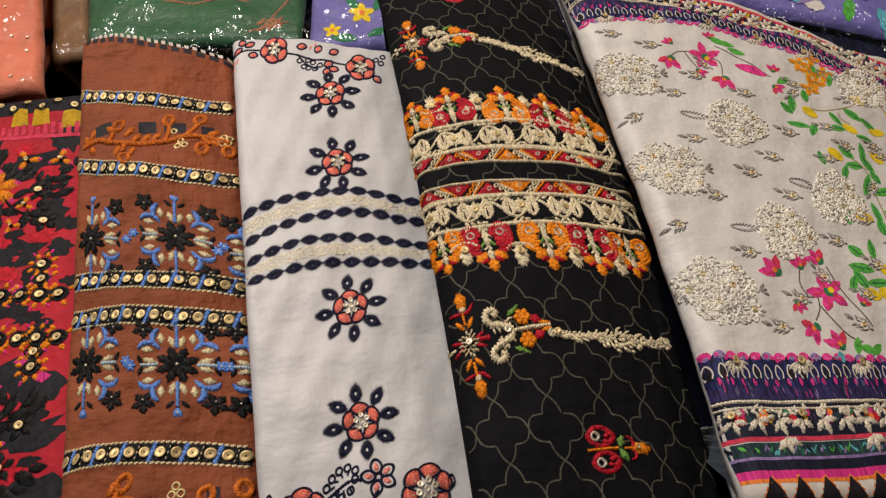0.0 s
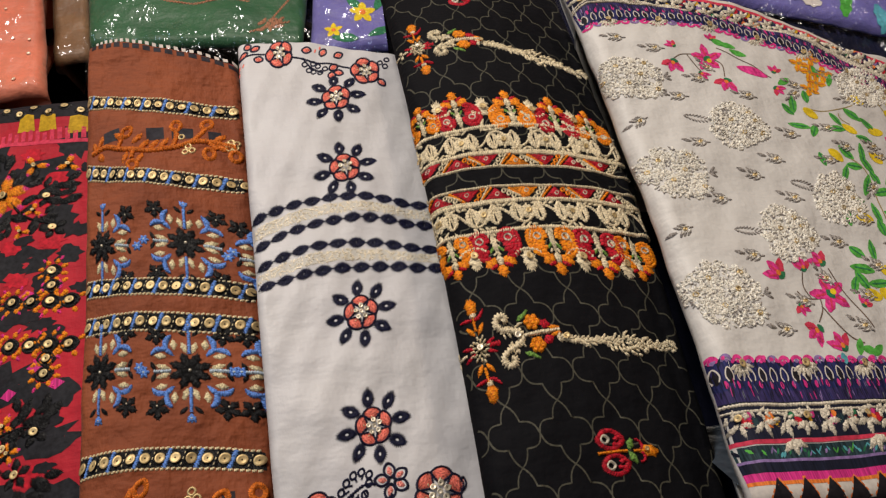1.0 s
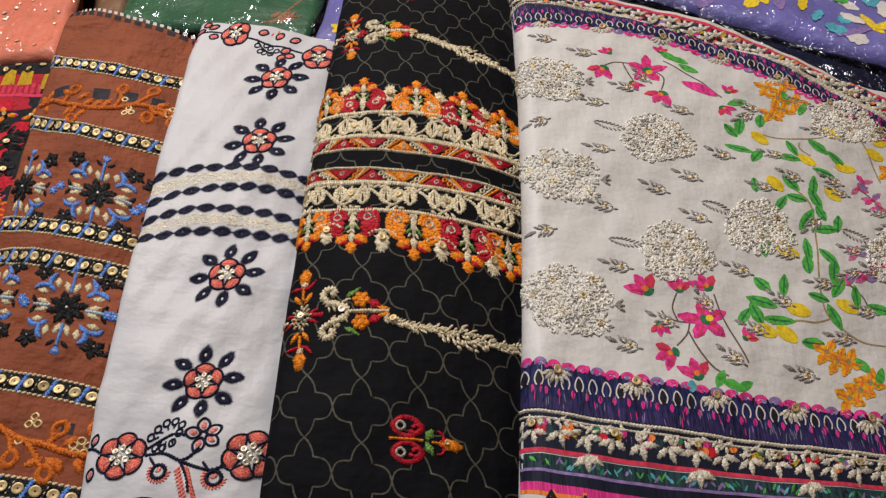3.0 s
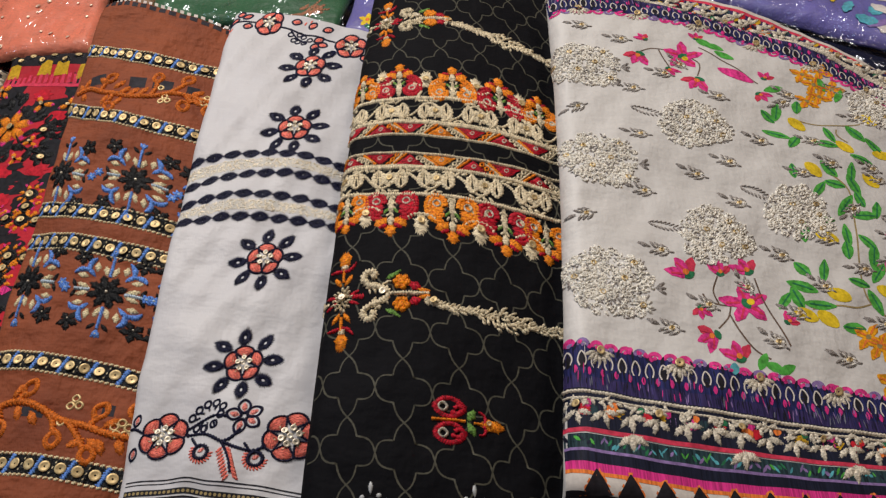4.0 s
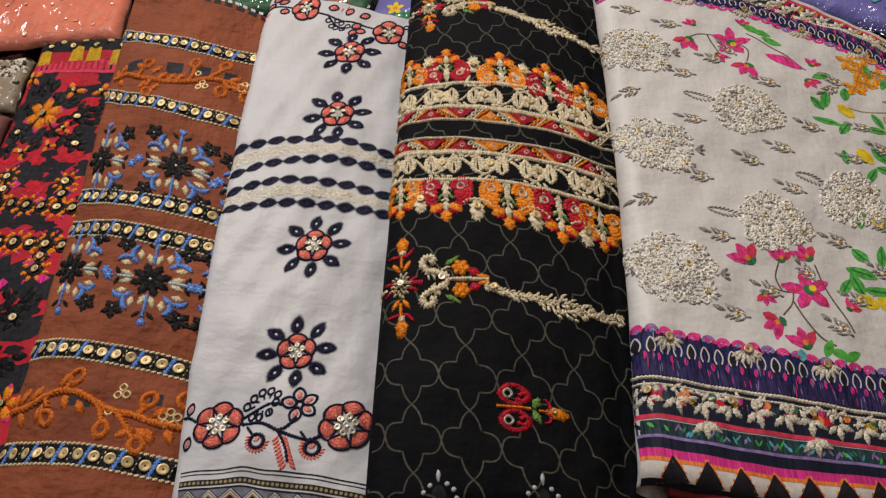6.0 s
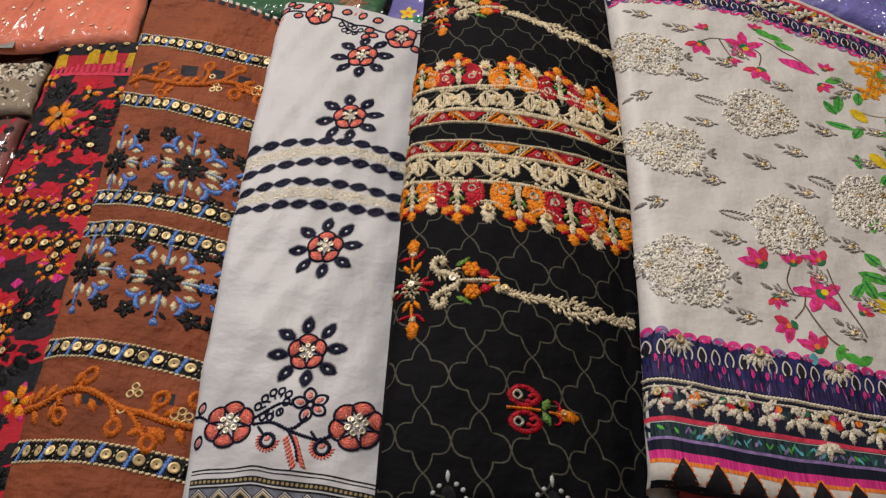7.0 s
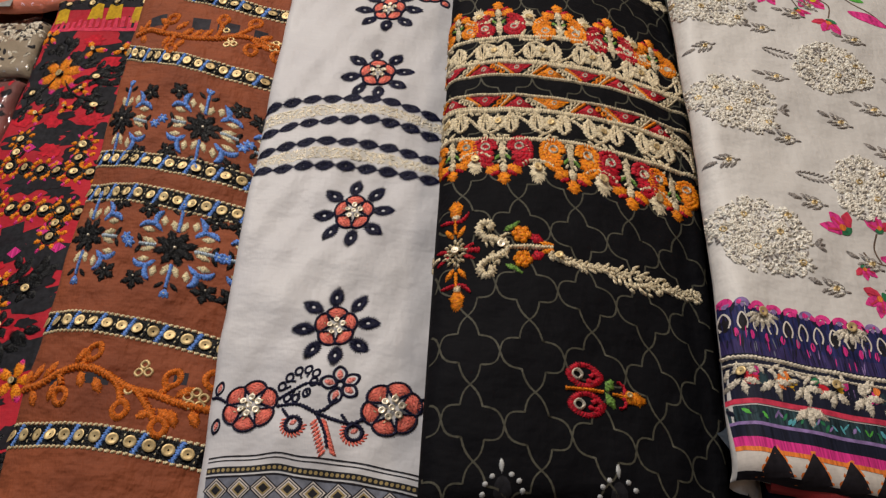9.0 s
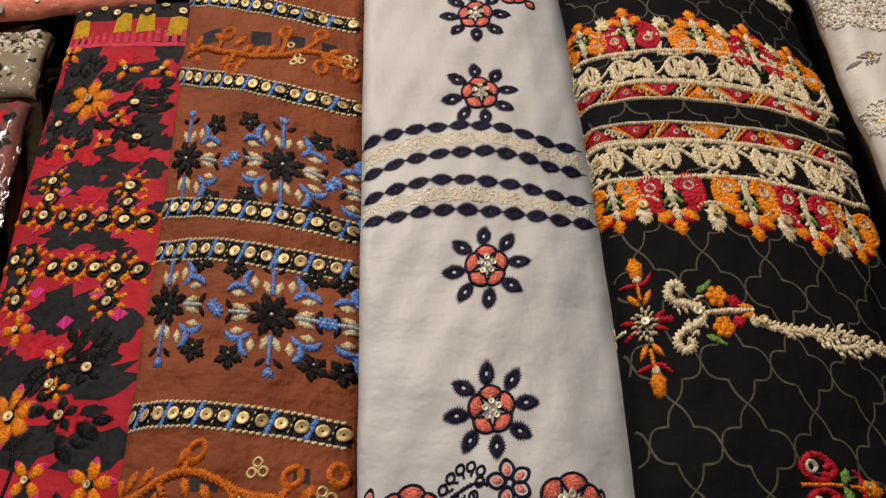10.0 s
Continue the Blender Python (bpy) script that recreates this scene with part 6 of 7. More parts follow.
def under_fold(name, material, out, down, thick, x0, x1, label, parent):
    """A rounded fold that lies under the front edge; out: how far it shows, down: below the roll."""
    rows = []
    for x in frange(x0, x1, 0.006):
        low = CREAM_S.edge(CREAM_S.low, x)
        y = low - CREAM_S.r_end - out + 0.010 + 0.0010 * math.sin(90 * x) + 0.0008 * math.sin(210 * x)
        zz = CREAM_S.h(x, low - CREAM_S.r_end * 0.97) - down + 0.0006 * math.sin(70 * x + 1 + 300 * down) + 0.0004 * math.sin(190 * x + 500 * down)
        row = [CREAM_S.lay(x, y + 0.05, zz + thick)]
        for i in range(9):
            a = math.pi / 2 + math.pi * i / 8
            row.append(CREAM_S.lay(x, y + 0.010 * math.cos(a), max(STACK + 0.0005, zz + thick * math.sin(a))))
        row.append(CREAM_S.lay(x, y + 0.05, max(STACK + 0.0005, zz - thick)))
        rows.append(row)
    ob = grid_object(name, rows, material, parent)
    return tagged(ob, label)


RED_FOLD = cloth_material("dark_red_cotton", (0.42, 0.022, 0.024), (0.10, 0.012, 0.014), 0.65, 0.1)
under_fold("folded_layer", RED_FOLD, 0.0030, 0.0030, 0.0050, 0.2335, 0.545, "red printed layer folded under", cream_cloth)
under_fold("folded_layer", NAVY, 0.0040, 0.0115, 0.0042, 0.2360, 0.545, "dark layer folded under", cream_cloth)
under_fold("folded_layer", RED_FOLD, 0.0015, 0.0190, 0.0040, 0.2400, 0.545, "dark red lowest layer folded under", cream_cloth)
under_fold("folded_layer", NAVY, 0.0030, 0.0270, 0.0050, 0.2400, 0.545, "dark lining folded under", cream_cloth)

# ---------------- red cloth: black print, orange flowers, sequin chains ----------------
def blotch(st, x, y, rx, ry, seed, up=0.0002):
    rnd = random.Random(seed)
    n = 18
    pts = []
    for i in range(n):
        k = rnd.uniform(0.55, 1.15) if i % 2 else rnd.uniform(0.8, 1.2)
        pts.append((rx * k * math.cos(TAU * i / n), ry * k * math.sin(TAU * i / n)))
    st.pad(x, y, pts, up, 0, True)


m = Motif(RED_S, 1300)
for k, (x, y, rx, ry) in enumerate(((-0.262, 0.235, 0.018, 0.020), (-0.215, 0.215, 0.022, 0.012), (-0.190, 0.240, 0.014, 0.016), (-0.275, 0.190, 0.014, 0.022), (-0.200, 0.165, 0.009, 0.012), (-0.240, 0.128, 0.030, 0.013),
                                    (-0.194, 0.128, 0.008, 0.007), (-0.240, 0.083, 0.018, 0.009), (-0.275, 0.060, 0.014, 0.018), (-0.235, 0.028, 0.020, 0.013), (-0.200, 0.012, 0.016, 0.010), (-0.262, -0.010, 0.018, 0.014),
                                    (-0.205, -0.020, 0.020, 0.010), (-0.240, -0.050, 0.020, 0.010), (-0.200, -0.060, 0.018, 0.010), (-0.270, -0.070, 0.016, 0.018), (-0.225, -0.095, 0.020, 0.012), (-0.260, -0.120, 0.020, 0.016),
                                    (-0.210, -0.135, 0.018, 0.014), (-0.240, -0.160, 0.024, 0.016), (-0.250, 0.175, 0.012, 0.010))):
    blotch(m("black_printed_ground", P_CHAR), x, y, rx * 1.25, ry * 1.25, 50 + k, 0.0002 + 0.00001 * k)
TOPB = lambda x: 0.300 - (x + 0.277) * 0.155
m("black_printed_ground", P_BLACK).strip(lambda x: TOPB(x) - 0.017, lambda x: TOPB(x) + 0.013, -0.285, -0.150, 0.0003)
for x, w in ((-0.268, 0.008), (-0.232, 0.0075), (-0.214, 0.0075), (-0.190, 0.008)):
    y = TOPB(x) - 0.0235
    m("mustard_block", P_MUSTARD).pad(x, y + 0.003 * math.sin(400 * x), [(-w, -0.009), (w, -0.0105), (w * 0.8, 0.007), (0, 0.0105), (-w * 0.8, 0.009)], 0.0005, 0, True)
for k in range(22):
    x = -0.282 + 0.0060 * k
    y = TOPB(x) - 0.037 + 0.0022 * math.sin(7 * k * k)
    m("magenta_rung", P_ROSE).pad(x, y, [(-0.0018, -0.006), (0.0018, -0.006), (0.0018, 0.006), (-0.0018, 0.006)], 0.0005, 0, True)
m("magenta_rung", P_ROSE).strip(lambda x: TOPB(x) - 0.0455, lambda x: TOPB(x) - 0.0415, -0.284, -0.150, 0.0005)
for x, y in ((-0.215, 0.185), (-0.235, 0.145), (-0.206, 0.142), (-0.231, 0.113), (-0.205, 0.205), (-0.225, 0.235), (-0.268, 0.150), (-0.245, 0.010), (-0.215, -0.040)):
    blotch(m("scarlet_patch", P_RED), x, y, 0.010, 0.008, int(900 * abs(x + 2 * y)), 0.0006)
for x, y in ((-0.222, 0.098), (-0.212, 0.036), (-0.250, 0.118), (-0.230, 0.020), (-0.198, 0.020), (-0.254, 0.045)):
    m("magenta_lozenge", P_MAG).pad(x, y, [(0.006, 0), (0, 0.0045), (-0.006, 0), (0, -0.0045)], 0.0007, 0, True)
rnd = random.Random(12)
for k in range(40):
    x, y = rnd.uniform(-0.280, -0.180), rnd.uniform(-0.18, 0.235)
    blotch(m("black_printed_ground", P_BLACK), x, y, rnd.uniform(0.006, 0.014), rnd.uniform(0.004, 0.008), 300 + k, 0.0004 + 0.00001 * k)
m.done(red_cloth, "black, scarlet and mustard printed ground")


def orange_flower(x, y, r, n, deg, seed, centre=True):
    m = Motif(RED_S, seed).at((x, y), (1, -0.15), (0, 1))
    for i in range(n):
        a = deg + 360 * i / n
        c, q = math.cos(radians(a)), math.sin(radians(a))
        m("orange_flower", ORANGE_T).leaf(r * 0.58 * c, r * 0.58 * q, a, r * 1.0, r * 0.56, 0.0018, 0.06, 12, tip=-1)
        m("pink_tip", MAGENTA_T).leaf(r * 0.98 * c, r * 0.98 * q, a, r * 0.5, r * 0.42, 0.0012, 0.12, 10)
    if centre:
        m("black_eye", BLACK_T).blob(0, 0, r * 0.24, 0.0020, 10)
        m("sequin", SEQUIN).spangle(0, 0, r * 0.19, 0.0026)
    m.done(red_cloth, "orange embroidered flower with pink tips")


orange_flower(-0.2470, 0.1980, 0.0185, 6, 20, 1320)
for k, (x, y, r, n) in enumerate(((-0.2230, 0.2235, 0.0100, 3), (-0.2720, 0.2480, 0.0100, 4), (-0.2210, 0.1760, 0.0075, 3), (-0.2300, 0.1570, 0.0075, 3), (-0.2560, 0.1550, 0.0100, 3), (-0.1960, 0.2180, 0.0090, 3),
                                  (-0.2330, -0.0010, 0.0080, 4), (-0.2280, -0.0210, 0.0075, 4), (-0.2550, -0.0310, 0.0165, 6), (-0.2640, 0.0230, 0.0110, 4), (-0.2350, -0.0690, 0.0110, 4), (-0.1990, -0.0770, 0.0120, 5),
                                  (-0.2600, -0.1000, 0.0120, 5))):
    orange_flower(x, y, r, n, 40 * k, 1330 + 5 * k)
m = Motif(RED_S, 1420)
st = m("black_leaf_spray", BLACK_T)
for x, y, d, ln in ((-0.2350, 0.2120, 60, 0.018), (-0.2220, 0.2060, 20, 0.018), (-0.2560, 0.2280, 110, 0.018), (-0.2440, 0.2320, 70, 0.016), (-0.2620, 0.2120, 200, 0.018), (-0.2100, 0.1950, 30, 0.018), (-0.2060, 0.1830, 330, 0.020),
                    (-0.2250, 0.1880, 200, 0.014), (-0.2450, 0.1690, 230, 0.020), (-0.2330, 0.1720, 330, 0.018), (-0.2200, 0.1610, 260, 0.018), (-0.2100, 0.1660, 10, 0.016), (-0.2660, 0.1760, 250, 0.018), (-0.2700, 0.1620, 200, 0.014),
                    (-0.1960, 0.1970, 350, 0.018), (-0.1930, 0.1810, 20, 0.016), (-0.2480, 0.1580, 170, 0.012),
                    (-0.2180, 0.0050, 60, 0.018), (-0.2100, -0.0040, 350, 0.020), (-0.2000, 0.0000, 40, 0.018), (-0.2420, -0.0080, 200, 0.018), (-0.2250, -0.0100, 20, 0.016), (-0.2050, -0.0480, 320, 0.018), (-0.2450, -0.0460, 200, 0.018),
                    (-0.2170, -0.0560, 300, 0.020), (-0.2400, -0.0300, 340, 0.016), (-0.2660, -0.0480, 250, 0.018), (-0.2150, -0.1100, 100, 0.018), (-0.2250, -0.1250, 200, 0.018), (-0.2100, -0.0900, 60, 0.016)):
    st.leaf(x, y, d, ln * 1.1, 0.0095, 0.0018, 0.06, 14)
    st.leaf(x + 0.009 * math.cos(radians(d + 70)), y + 0.009 * math.sin(radians(d + 70)), d + 40, ln * 0.7, 0.0070, 0.0016, 0.06, 12)
for x, y in ((-0.2110, 0.1880), (-0.2320, -0.0170), (-0.2220, -0.0370), (-0.2100, -0.0120), (-0.2050, 0.1550), (-0.2030, -0.1170), (-0.1950, -0.1290), (-0.2680, 0.1800)):
    for i in range(5):
        a = 72 * i + 900 * x
        st.leaf(x + 0.0062 * math.cos(radians(a)), y + 0.0062 * math.sin(radians(a)), a, 0.0100, 0.0068, 0.0017, 0.06, 12)
    m("sequin", SEQUIN).spangle(x, y, 0.0029, 0.0024)
for path in (((-0.247, 0.198), (-0.262, 0.180), (-0.272, 0.160)), ((-0.240, 0.190), (-0.228, 0.172), (-0.208, 0.160)), ((-0.255, -0.030), (-0.240, -0.010), (-0.222, -0.006), (-0.205, -0.010)), ((-0.250, -0.045), (-0.245, -0.060), (-0.250, -0.080))):
    st.ridge(smooth_path(list(path)), 0.0022, 0.0016)
m.done(red_cloth, "black embroidered leaves with sequins")


def sequin_chain(points, seed):
    m = Motif(RED_S, seed)
    for k, (x, y) in enumerate(points):
        m("sequin_chain", BLACK_T).hoop(x, y, 0, 0.0135, 0.0130, 0.0036, 0.0018, 0.05, 16)
        m("sequin_chain", BLACK_T).blob(x, y, 0.0050, 0.0008)
        m("sequin", SEQUIN).spangle(x, y, 0.0031, 0.0017)
        for i in range(8 if k % 2 else 4):
            a = 22 + (45 if k % 2 else 90) * i
            m("orange_petal", ORANGE_T).leaf(x + 0.0090 * math.cos(radians(a)), y + 0.0090 * math.sin(radians(a)), a, 0.0058, 0.0040, 0.0017, 0.08, 10)
        if k % 2:
            for a in (60, 120, 240, 300):
                m("pink_knot", MAGENTA_T).leaf(x + 0.0125 * math.cos(radians(a)), y + 0.0125 * math.sin(radians(a)), a, 0.0048, 0.0030, 0.0013, 0.15, 8)
    m.done(red_cloth, "chain of black rings with gold sequins and orange petals")


sequin_chain([(-0.2770, 0.1065), (-0.2620, 0.1020), (-0.2470, 0.0982), (-0.2325, 0.0943), (-0.2180, 0.0910), (-0.2040, 0.0880), (-0.1905, 0.0850)], 1500)
sequin_chain([(-0.2780, 0.0740), (-0.2640, 0.0690), (-0.2460, 0.0605), (-0.2310, 0.0568), (-0.2165, 0.0540), (-0.2035, 0.0515), (-0.1900, 0.0490)], 1510)
sequin_chain([(-0.2595, 0.1145), (-0.2600, 0.1275)], 1520)
sequin_chain([(-0.2035, 0.1010), (-0.2040, 0.1145)], 1525)
sequin_chain([(-0.2050, 0.0410), (-0.2060, 0.0295)], 1530)
sequin_chain([(-0.2680, 0.0560), (-0.2690, 0.0430)], 1535)
m = Motif(RED_S, 1540)
for k in range(9):
    x = -0.276 + 0.0125 * k
    y = TOPB(x) - 0.004 - 0.006 * (k % 2)
    m("sequin_row", SEQUIN).spangle(x, y, 0.0028, 0.0014)
    m("black_knot", BLACK_T).hoop(x, y, 0, 0.0105, 0.0105, 0.0030, 0.0013, 0.1, 14)
m.done(red_cloth, "row of gold sequins on the black edge")

# ---------------- cover of the counter and the wrapped packs behind ----------------
rows = []
for y in frange(-0.76, 1.31, 0.02):
    rows.append([(x, y, TABLE - 0.0032 + 0.0006 * math.sin(9 * x + 4 * y) + 0.0006 * math.sin(31 * x - 22 * y)) for x in frange(-1.52, 1.72, 0.02)])
cover = tagged(grid_object("tablecloth", rows, NAVY), "dark navy cotton cloth spread over the counter", "tablecloth")
STACK_S = Surface((0.3, -0.300, -0.2, -0.300), (0.3, 0.640, -0.2, 0.640), (-0.3, -0.145, 0.6, -0.145), (-0.3, 0.220, 0.6, 0.220), lambda s, x, y: STACK - 0.004, 0.012, 0.012, 2.0, 0.0008)
tagged(folded_body("fabric_stack", STACK_S, NAVY, None, 0.012), "stack of dark navy folded cloth under the fanned fabrics", "fabric stack")
UNDER_S = Surface((0.2, 0.000, -0.2, -0.035), (0.2, 0.500, -0.2, 0.500), (0.05, -0.225, 0.5, -0.235), (0.05, 0.060, 0.5, 0.060), lambda s, x, y: -0.050, 0.010, 0.012, 3.3, 0.0016)
under = tagged(folded_body("folded_fabric", UNDER_S, NAVY, None, 0.006, STACK), "dark navy folded fabric printed with pale dotted arches", "folded fabric", "folded dress fabrics on the counter")
DIM_DOT = plain_material("dim_dot", (0.10, 0.11, 0.11), 0.5)
for ax, ay in ((0.2240, -0.1570), (0.2765, -0.1660), (0.3250, -0.1700), (0.3730, -0.1730), (0.4210, -0.1800)):
    bead_arch(UNDER_S, ax, ay, under, 1.1, DIM_DOT)


def film_material():
    m = Nodes("clear_plastic_film")
    m.t.nodes.remove(m.b)
    out = m.t.nodes["Material Output"]
    gl = m.n("ShaderNodeBsdfGlossy", Roughness=0.13)
    gl.inputs["Color"].default_value = (0.9, 0.93, 1.0, 1)
    tr = m.n("ShaderNodeBsdfTransparent")
    mix = m.n("ShaderNodeMixShader")
    fr = m.n("ShaderNodeFresnel", IOR=1.42)
    f1 = m.noise(m.coords("Object", (30, 14, 30), (0, 0, 0.6)), 1.0, 3, 0.5)
    f2 = m.noise(m.coords("Object", (110, 60, 90), (0, 0, -0.7)), 1.0, 2, 0.5)
    nn = m.bump(f2, 0.35, 0.004, m.bump(f1, 1.0, 0.020))
    m.l(nn, gl.inputs["Normal"])
    m.l(nn, fr.inputs["Normal"])
    m.l(fr.outputs[0], mix.inputs[0])
    m.l(tr.outputs[0], mix.inputs[1])
    m.l(gl.outputs[0], mix.inputs[2])
    m.l(mix.outputs[0], out.inputs["Surface"])
    return m.mat


FILM = film_material()


def pack(s, material, label, seed):
    """Folded cloth in a clear plastic bag."""
    ob = tagged(folded_body("packed_fabric", s, material, None, 0.006), label, "packed fabric", "plastic-wrapped fabrics behind")
    rnd = random.Random(seed)
    k = [rnd.uniform(0, 6) for _ in range(4)]
    rows = []
    x0, x1 = s.edge(s.left, 0.4) - s.r - 0.004, s.edge(s.right, 0.4) + s.r + 0.004
    xm = 0.5 * (x0 + x1)
    y0, y1 = min(s.edge(s.low, x0), s.edge(s.low, x1)) - 0.006, max(s.edge(s.high, x0), s.edge(s.high, x1)) + 0.006
    for y in frange(y0, y1, 0.006):
        rows.append([s.lay(x, y, s.h(x, y) + 0.0035 + 0.0016 * math.sin(70 * x + 40 * y + k[0]) + 0.0006 * math.sin(130 * x - 90 * y + k[1]) + 0.0006 * abs(math.sin(60 * y + 95 * x + k[2]))) for x in frange(x0, x1, 0.006)])
    film = grid_object("plastic_film", rows, FILM, ob)
    film.visible_shadow = False
    tagged(film, "clear crinkled plastic film")
    return ob


PEACH = cloth_material("peach_silk", (0.62, 0.20, 0.12), (0.50, 0.15, 0.09), 0.5, 0.2)
FOREST = cloth_material("forest_green_silk", (0.035, 0.115, 0.050), (0.022, 0.080, 0.036), 0.5, 0.2)
VIOLET = cloth_material("violet_blue_silk", (0.17, 0.15, 0.42), (0.12, 0.11, 0.30), 0.5, 0.2)
TAUPE = cloth_material("taupe_lace", (0.30, 0.24, 0.17), (0.20, 0.16, 0.11), 0.6, 0.2)
DUSK = cloth_material("dusky_red_lace", (0.26, 0.07, 0.06), (0.12, 0.05, 0.045), 0.6, 0.2)
STRAW = cloth_material("bronze_silk", (0.24, 0.13, 0.06), (0.14, 0.08, 0.05), 0.5, 0.2)
flat = lambda z: (lambda s, x, y: z)
LAID_BACK, LAID_FAR, LAID_LEFT = placed((0.0084, 1.2381, -0.0231), (0.0534, 0.1304, 1.2729), -0.03, -0.15), \
    placed((-0.1134, 1.5696, 0.0060), (0.0669, 0.1656, 1.5020), -0.022, -0.19), \
    placed((-0.0280, 1.0570, -0.0235), (0.0679, 0.1160, 1.1555), -0.028, -0.115)
PEACH_S = Surface((0.3, -0.44, 0.6, -0.44), (0.3, -0.214, 0.6, -0.232), (-0.44, 0.315, -0.21, 0.305), (-0.44, 0.62, -0.2, 0.62), flat(-0.020), 0.010, 0.012, 3.0, 0.0012, LAID_LEFT)
STRAW_S = Surface((0.3, -0.205, 0.6, -0.218), (0.3, -0.186, 0.6, -0.196), (-0.21, 0.36, -0.18, 0.36), (-0.21, 0.62, -0.18, 0.62), flat(-0.032), 0.006, 0.010, 2.0, 0.0012, LAID_BACK)
GREEN_S = Surface((0.3, -0.172, 0.6, -0.182), (0.3, -0.005, 0.6, 0.052), (-0.18, 0.372, 0.0, 0.328), (-0.2, 0.62, 0.0, 0.62), flat(-0.030), 0.008, 0.010, 1.2, 0.0015, LAID_BACK)
VIOLET_S = Surface((0.3, 0.016, 0.6, 0.070), (0.3, 0.100, 0.6, 0.120), (0.0, 0.318, 0.1, 0.300), (0.0, 0.62, 0.1, 0.62), flat(-0.030), 0.006, 0.010, 4.2, 0.0015, LAID_BACK)
VIOLET2_S = Surface((0.3, 0.300, 0.6, 0.300), (0.3, 0.95, 0.6, 0.95), (0.300, 0.345, 0.560, 0.175), (0.30, 0.66, 0.9, 0.62), flat(-0.022), 0.012, 0.012, 5.0, 0.0015, LAID_FAR)
TAUPE_S = Surface((0.2, -0.47, 0.3, -0.47), (0.2, -0.303, 0.3, -0.303), (-0.47, 0.236, -0.29, 0.232), (-0.47, 0.290, -0.29, 0.286), flat(-0.034), 0.008, 0.008, 6.0, 0.0010, LAID_LEFT)
DUSK_S = Surface((0.0, -0.47, 0.2, -0.47), (0.0, -0.306, 0.2, -0.305), (-0.47, -0.06, -0.29, -0.06), (-0.47, 0.214, -0.29, 0.212), flat(-0.036), 0.008, 0.008, 7.0, 0.0010, LAID_LEFT)
peach = pack(PEACH_S, PEACH, "peach silk fabric folded in clear plastic", 1)
straw = pack(STRAW_S, STRAW, "bronze fabric edge folded in clear plastic", 2)
green = pack(GREEN_S, FOREST, "forest green embroidered fabric folded in clear plastic", 3)
violet = pack(VIOLET_S, VIOLET, "violet-blue floral fabric folded in clear plastic", 4)
violet2 = pack(VIOLET2_S, VIOLET, "violet-blue printed fabric with pale flowers in clear plastic", 5)
taupe = pack(TAUPE_S, TAUPE, "taupe lace fabric folded in clear plastic", 6)
dusk = pack(DUSK_S, DUSK, "dusky red and black lace fabric in clear plastic", 7)

# patterns inside the bags
m = Motif(GREEN_S, 1600)
TAN_T = thread_material("tan_floss", (0.36, 0.16, 0.09), 0.5)
tn = m("tan_scroll", TAN_T)
for path in (((-0.120, 0.405), (-0.100, 0.395), (-0.080, 0.388), (-0.060, 0.390), (-0.035, 0.380)), ((-0.075, 0.388), (-0.072, 0.405), (-0.050, 0.410), (-0.045, 0.395)), ((-0.020, 0.350), (-0.008, 0.365), (0.004, 0.380), (0.008, 0.400)),
             ((-0.040, 0.340), (-0.020, 0.345), (-0.002, 0.345)), ((-0.150, 0.420), (-0.130, 0.410), (-0.118, 0.420))):
    for px, py, hd in spread(smooth_path(list(path)), 0.0032):
        tn.leaf(px, py, hd + 25, 0.0050, 0.0026, 0.0012, 0.1, 8)
for k in range(14):
    tn.leaf(-0.030 + 0.0030 * (k % 7) + 0.002 * (k // 7), 0.342 + 0.006 * (k // 7) + 0.002 * (k % 3), 30 * k, 0.0090, 0.0045, 0.0010, 0.1, 8)
m.done(green, "tan embroidered scrolls")
m = Motif(VIOLET_S, 1620)
for x, y, r in ((0.066, 0.338, 0.013), (0.036, 0.324, 0.009), (0.095, 0.322, 0.010), (0.050, 0.370, 0.010)):
    for i in range(5):
        a = 72 * i + 10
        m("printed_flower", P_YELLOW).leaf(x + r * 0.5 * math.cos(radians(a)), y + r * 0.5 * math.sin(radians(a)), a, r, r * 0.6, 0.0005, 0, 10, True)
    m("flower_heart", P_FLAME).blob(x, y, r * 0.25, 0.0008, 8, True)
for x, y, d in ((0.060, 0.352, 110), (0.078, 0.312, 20), (0.045, 0.312, 160), (0.085, 0.350, 60)):
    m("green_leaf", P_DEEP).leaf(x, y, d, 0.026, 0.010, 0.0004, 0, 12, True)
m.done(violet, "pale yellow printed flowers")
m = Motif(VIOLET2_S, 1640)
rnd = random.Random(9)
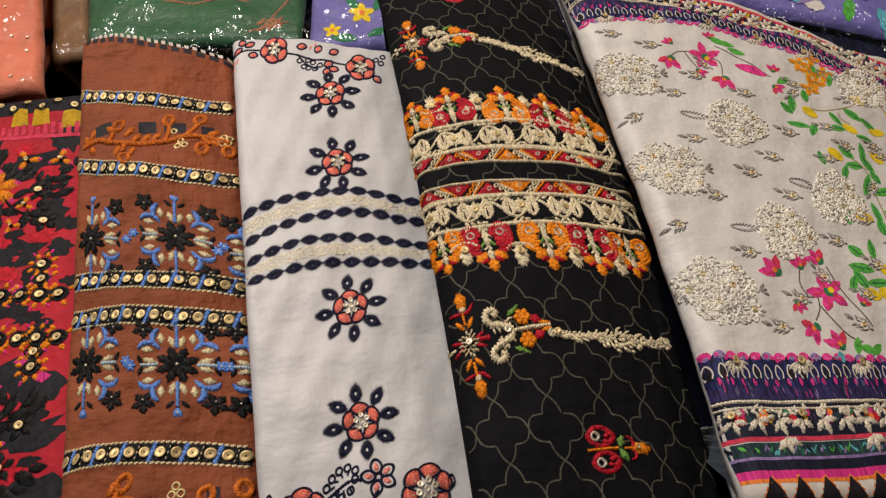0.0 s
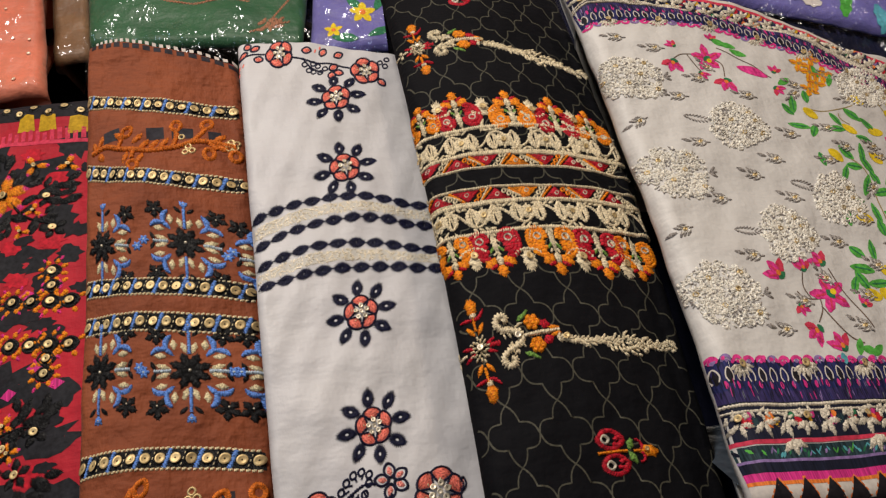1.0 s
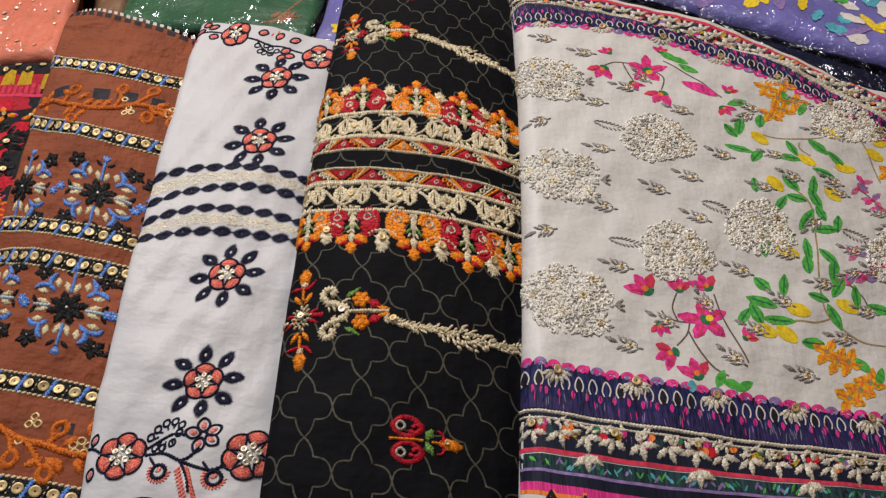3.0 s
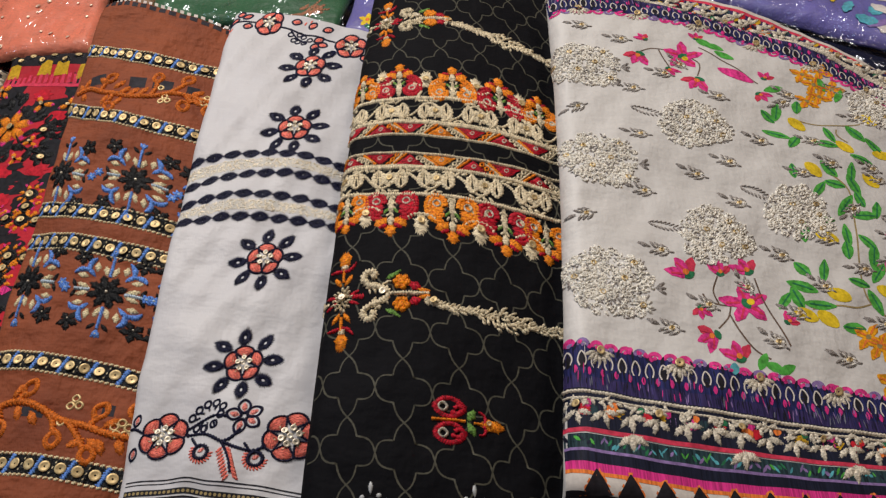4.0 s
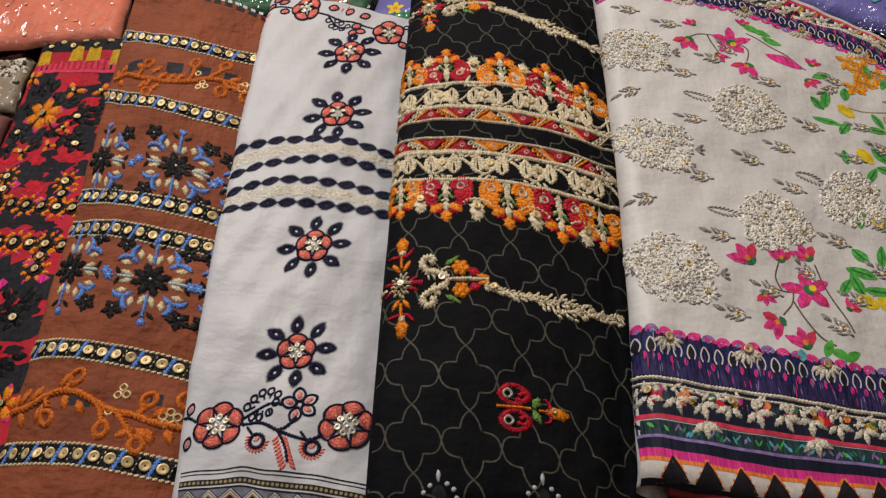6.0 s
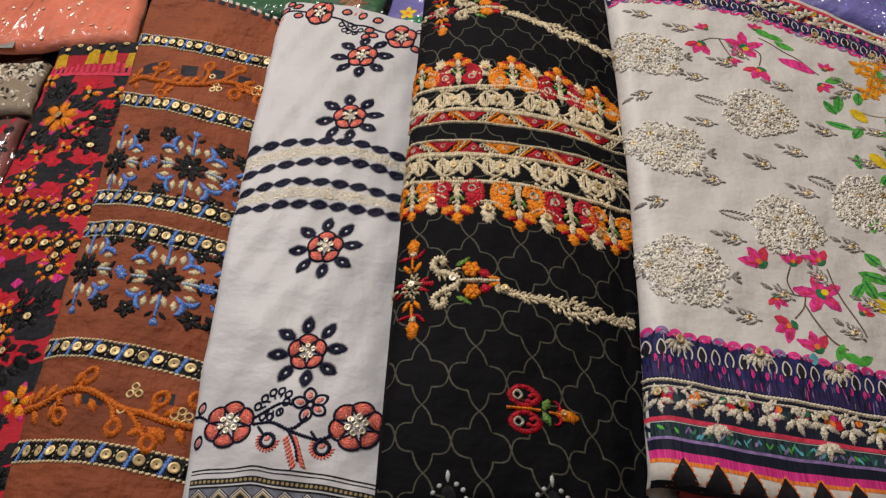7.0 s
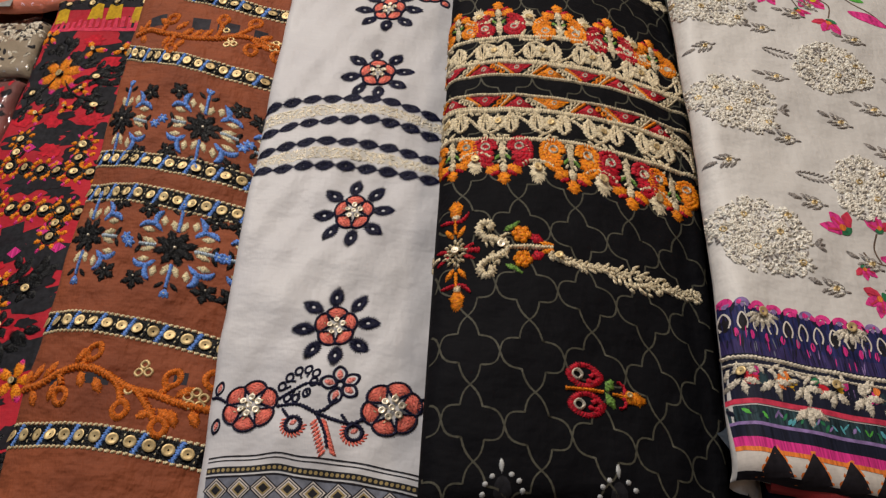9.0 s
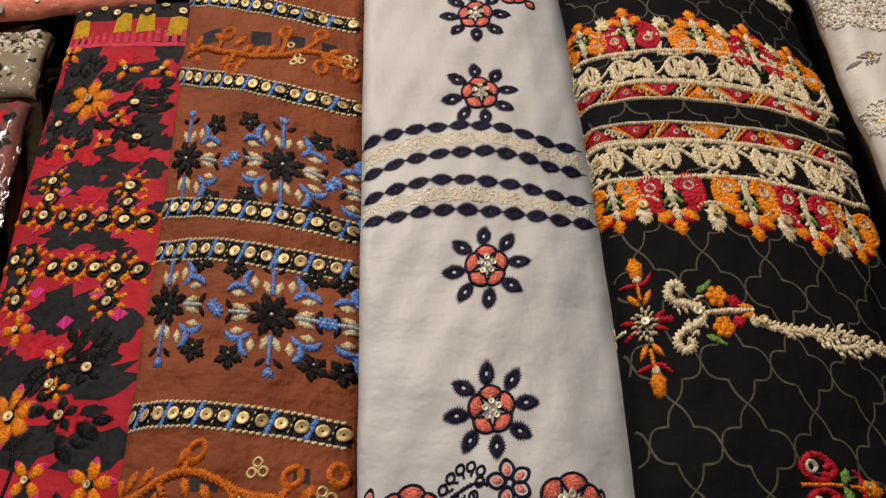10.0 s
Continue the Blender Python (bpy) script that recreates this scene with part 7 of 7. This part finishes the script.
for k in range(90):
    x, y = rnd.uniform(0.32, 0.66), rnd.uniform(0.0, 0.16)
    y += 0.345 - (x - 0.30) * 0.65
    mat = (P_WHITE, P_GREEN, P_TEAL, P_LILAC, P_LILAC, P_YELLOW, P_WHITE)[k % 7]
    m("printed_blossom", mat).leaf(x, y, rnd.uniform(0, 180), rnd.uniform(0.012, 0.030), rnd.uniform(0.007, 0.014), 0.0004 + 0.00002 * k, 0.14, 16, True, 0.3)
m.done(violet2, "blurred pale printed flowers and leaves")
m = Motif(TAUPE_S, 1660)
rnd = random.Random(4)
for k in range(240):
    x, y = rnd.uniform(-0.40, -0.297), rnd.choice((rnd.uniform(0.268, 0.292), rnd.uniform(0.232, 0.295)))
    m("lace_work", IVORY_T if k % 3 else P_CHAR).leaf(x, y, rnd.uniform(0, 180), rnd.uniform(0.004, 0.010), rnd.uniform(0.002, 0.004), 0.0010, 0.1, 7)
m.done(taupe, "ivory lace work")
m = Motif(DUSK_S, 1670)
for k in range(260):
    x, y = rnd.uniform(-0.40, -0.300), rnd.uniform(-0.02, 0.216)
    mat = (P_BLACK, P_ROSE, P_CHAR, P_RED)[k % 4] if y > 0.15 or k % 3 else P_LILAC
    m("lace_work", mat).leaf(x, y, rnd.uniform(0, 180), rnd.uniform(0.006, 0.018), rnd.uniform(0.004, 0.010), 0.0008, 0.1, 8)
for k in range(70):
    x, y = rnd.uniform(-0.34, -0.298), rnd.uniform(0.06, 0.155)
    m("silver_fleck", SHADOW_T).leaf(x, y, rnd.uniform(0, 180), rnd.uniform(0.003, 0.007), 0.0024, 0.0016, 0.1, 6)
m.done(dusk, "dark lace flowers and silver flecks")
m = Motif(PEACH_S, 1680)
for k in range(45):
    x, y = rnd.uniform(-0.36, -0.215), rnd.uniform(0.305, 0.46)
    m("sequin_scatter", SEQUIN_PALE).spangle(x, y, rnd.uniform(0.0012, 0.0026), 0.0006)
m.done(peach, "scattered pale sequins")
tag = box("paper_label", 0, 0, 0, 0.026, 0.022, 0.0006, plain_material("grey_card", (0.22, 0.23, 0.22), 0.6), None, 0.0002)
tagged(tag, "small grey card label lying on the peach pack", "label")

tag.location = PEACH_S.lay(-0.352, 0.300, PEACH_S.h(-0.352, 0.300) + 0.0055)
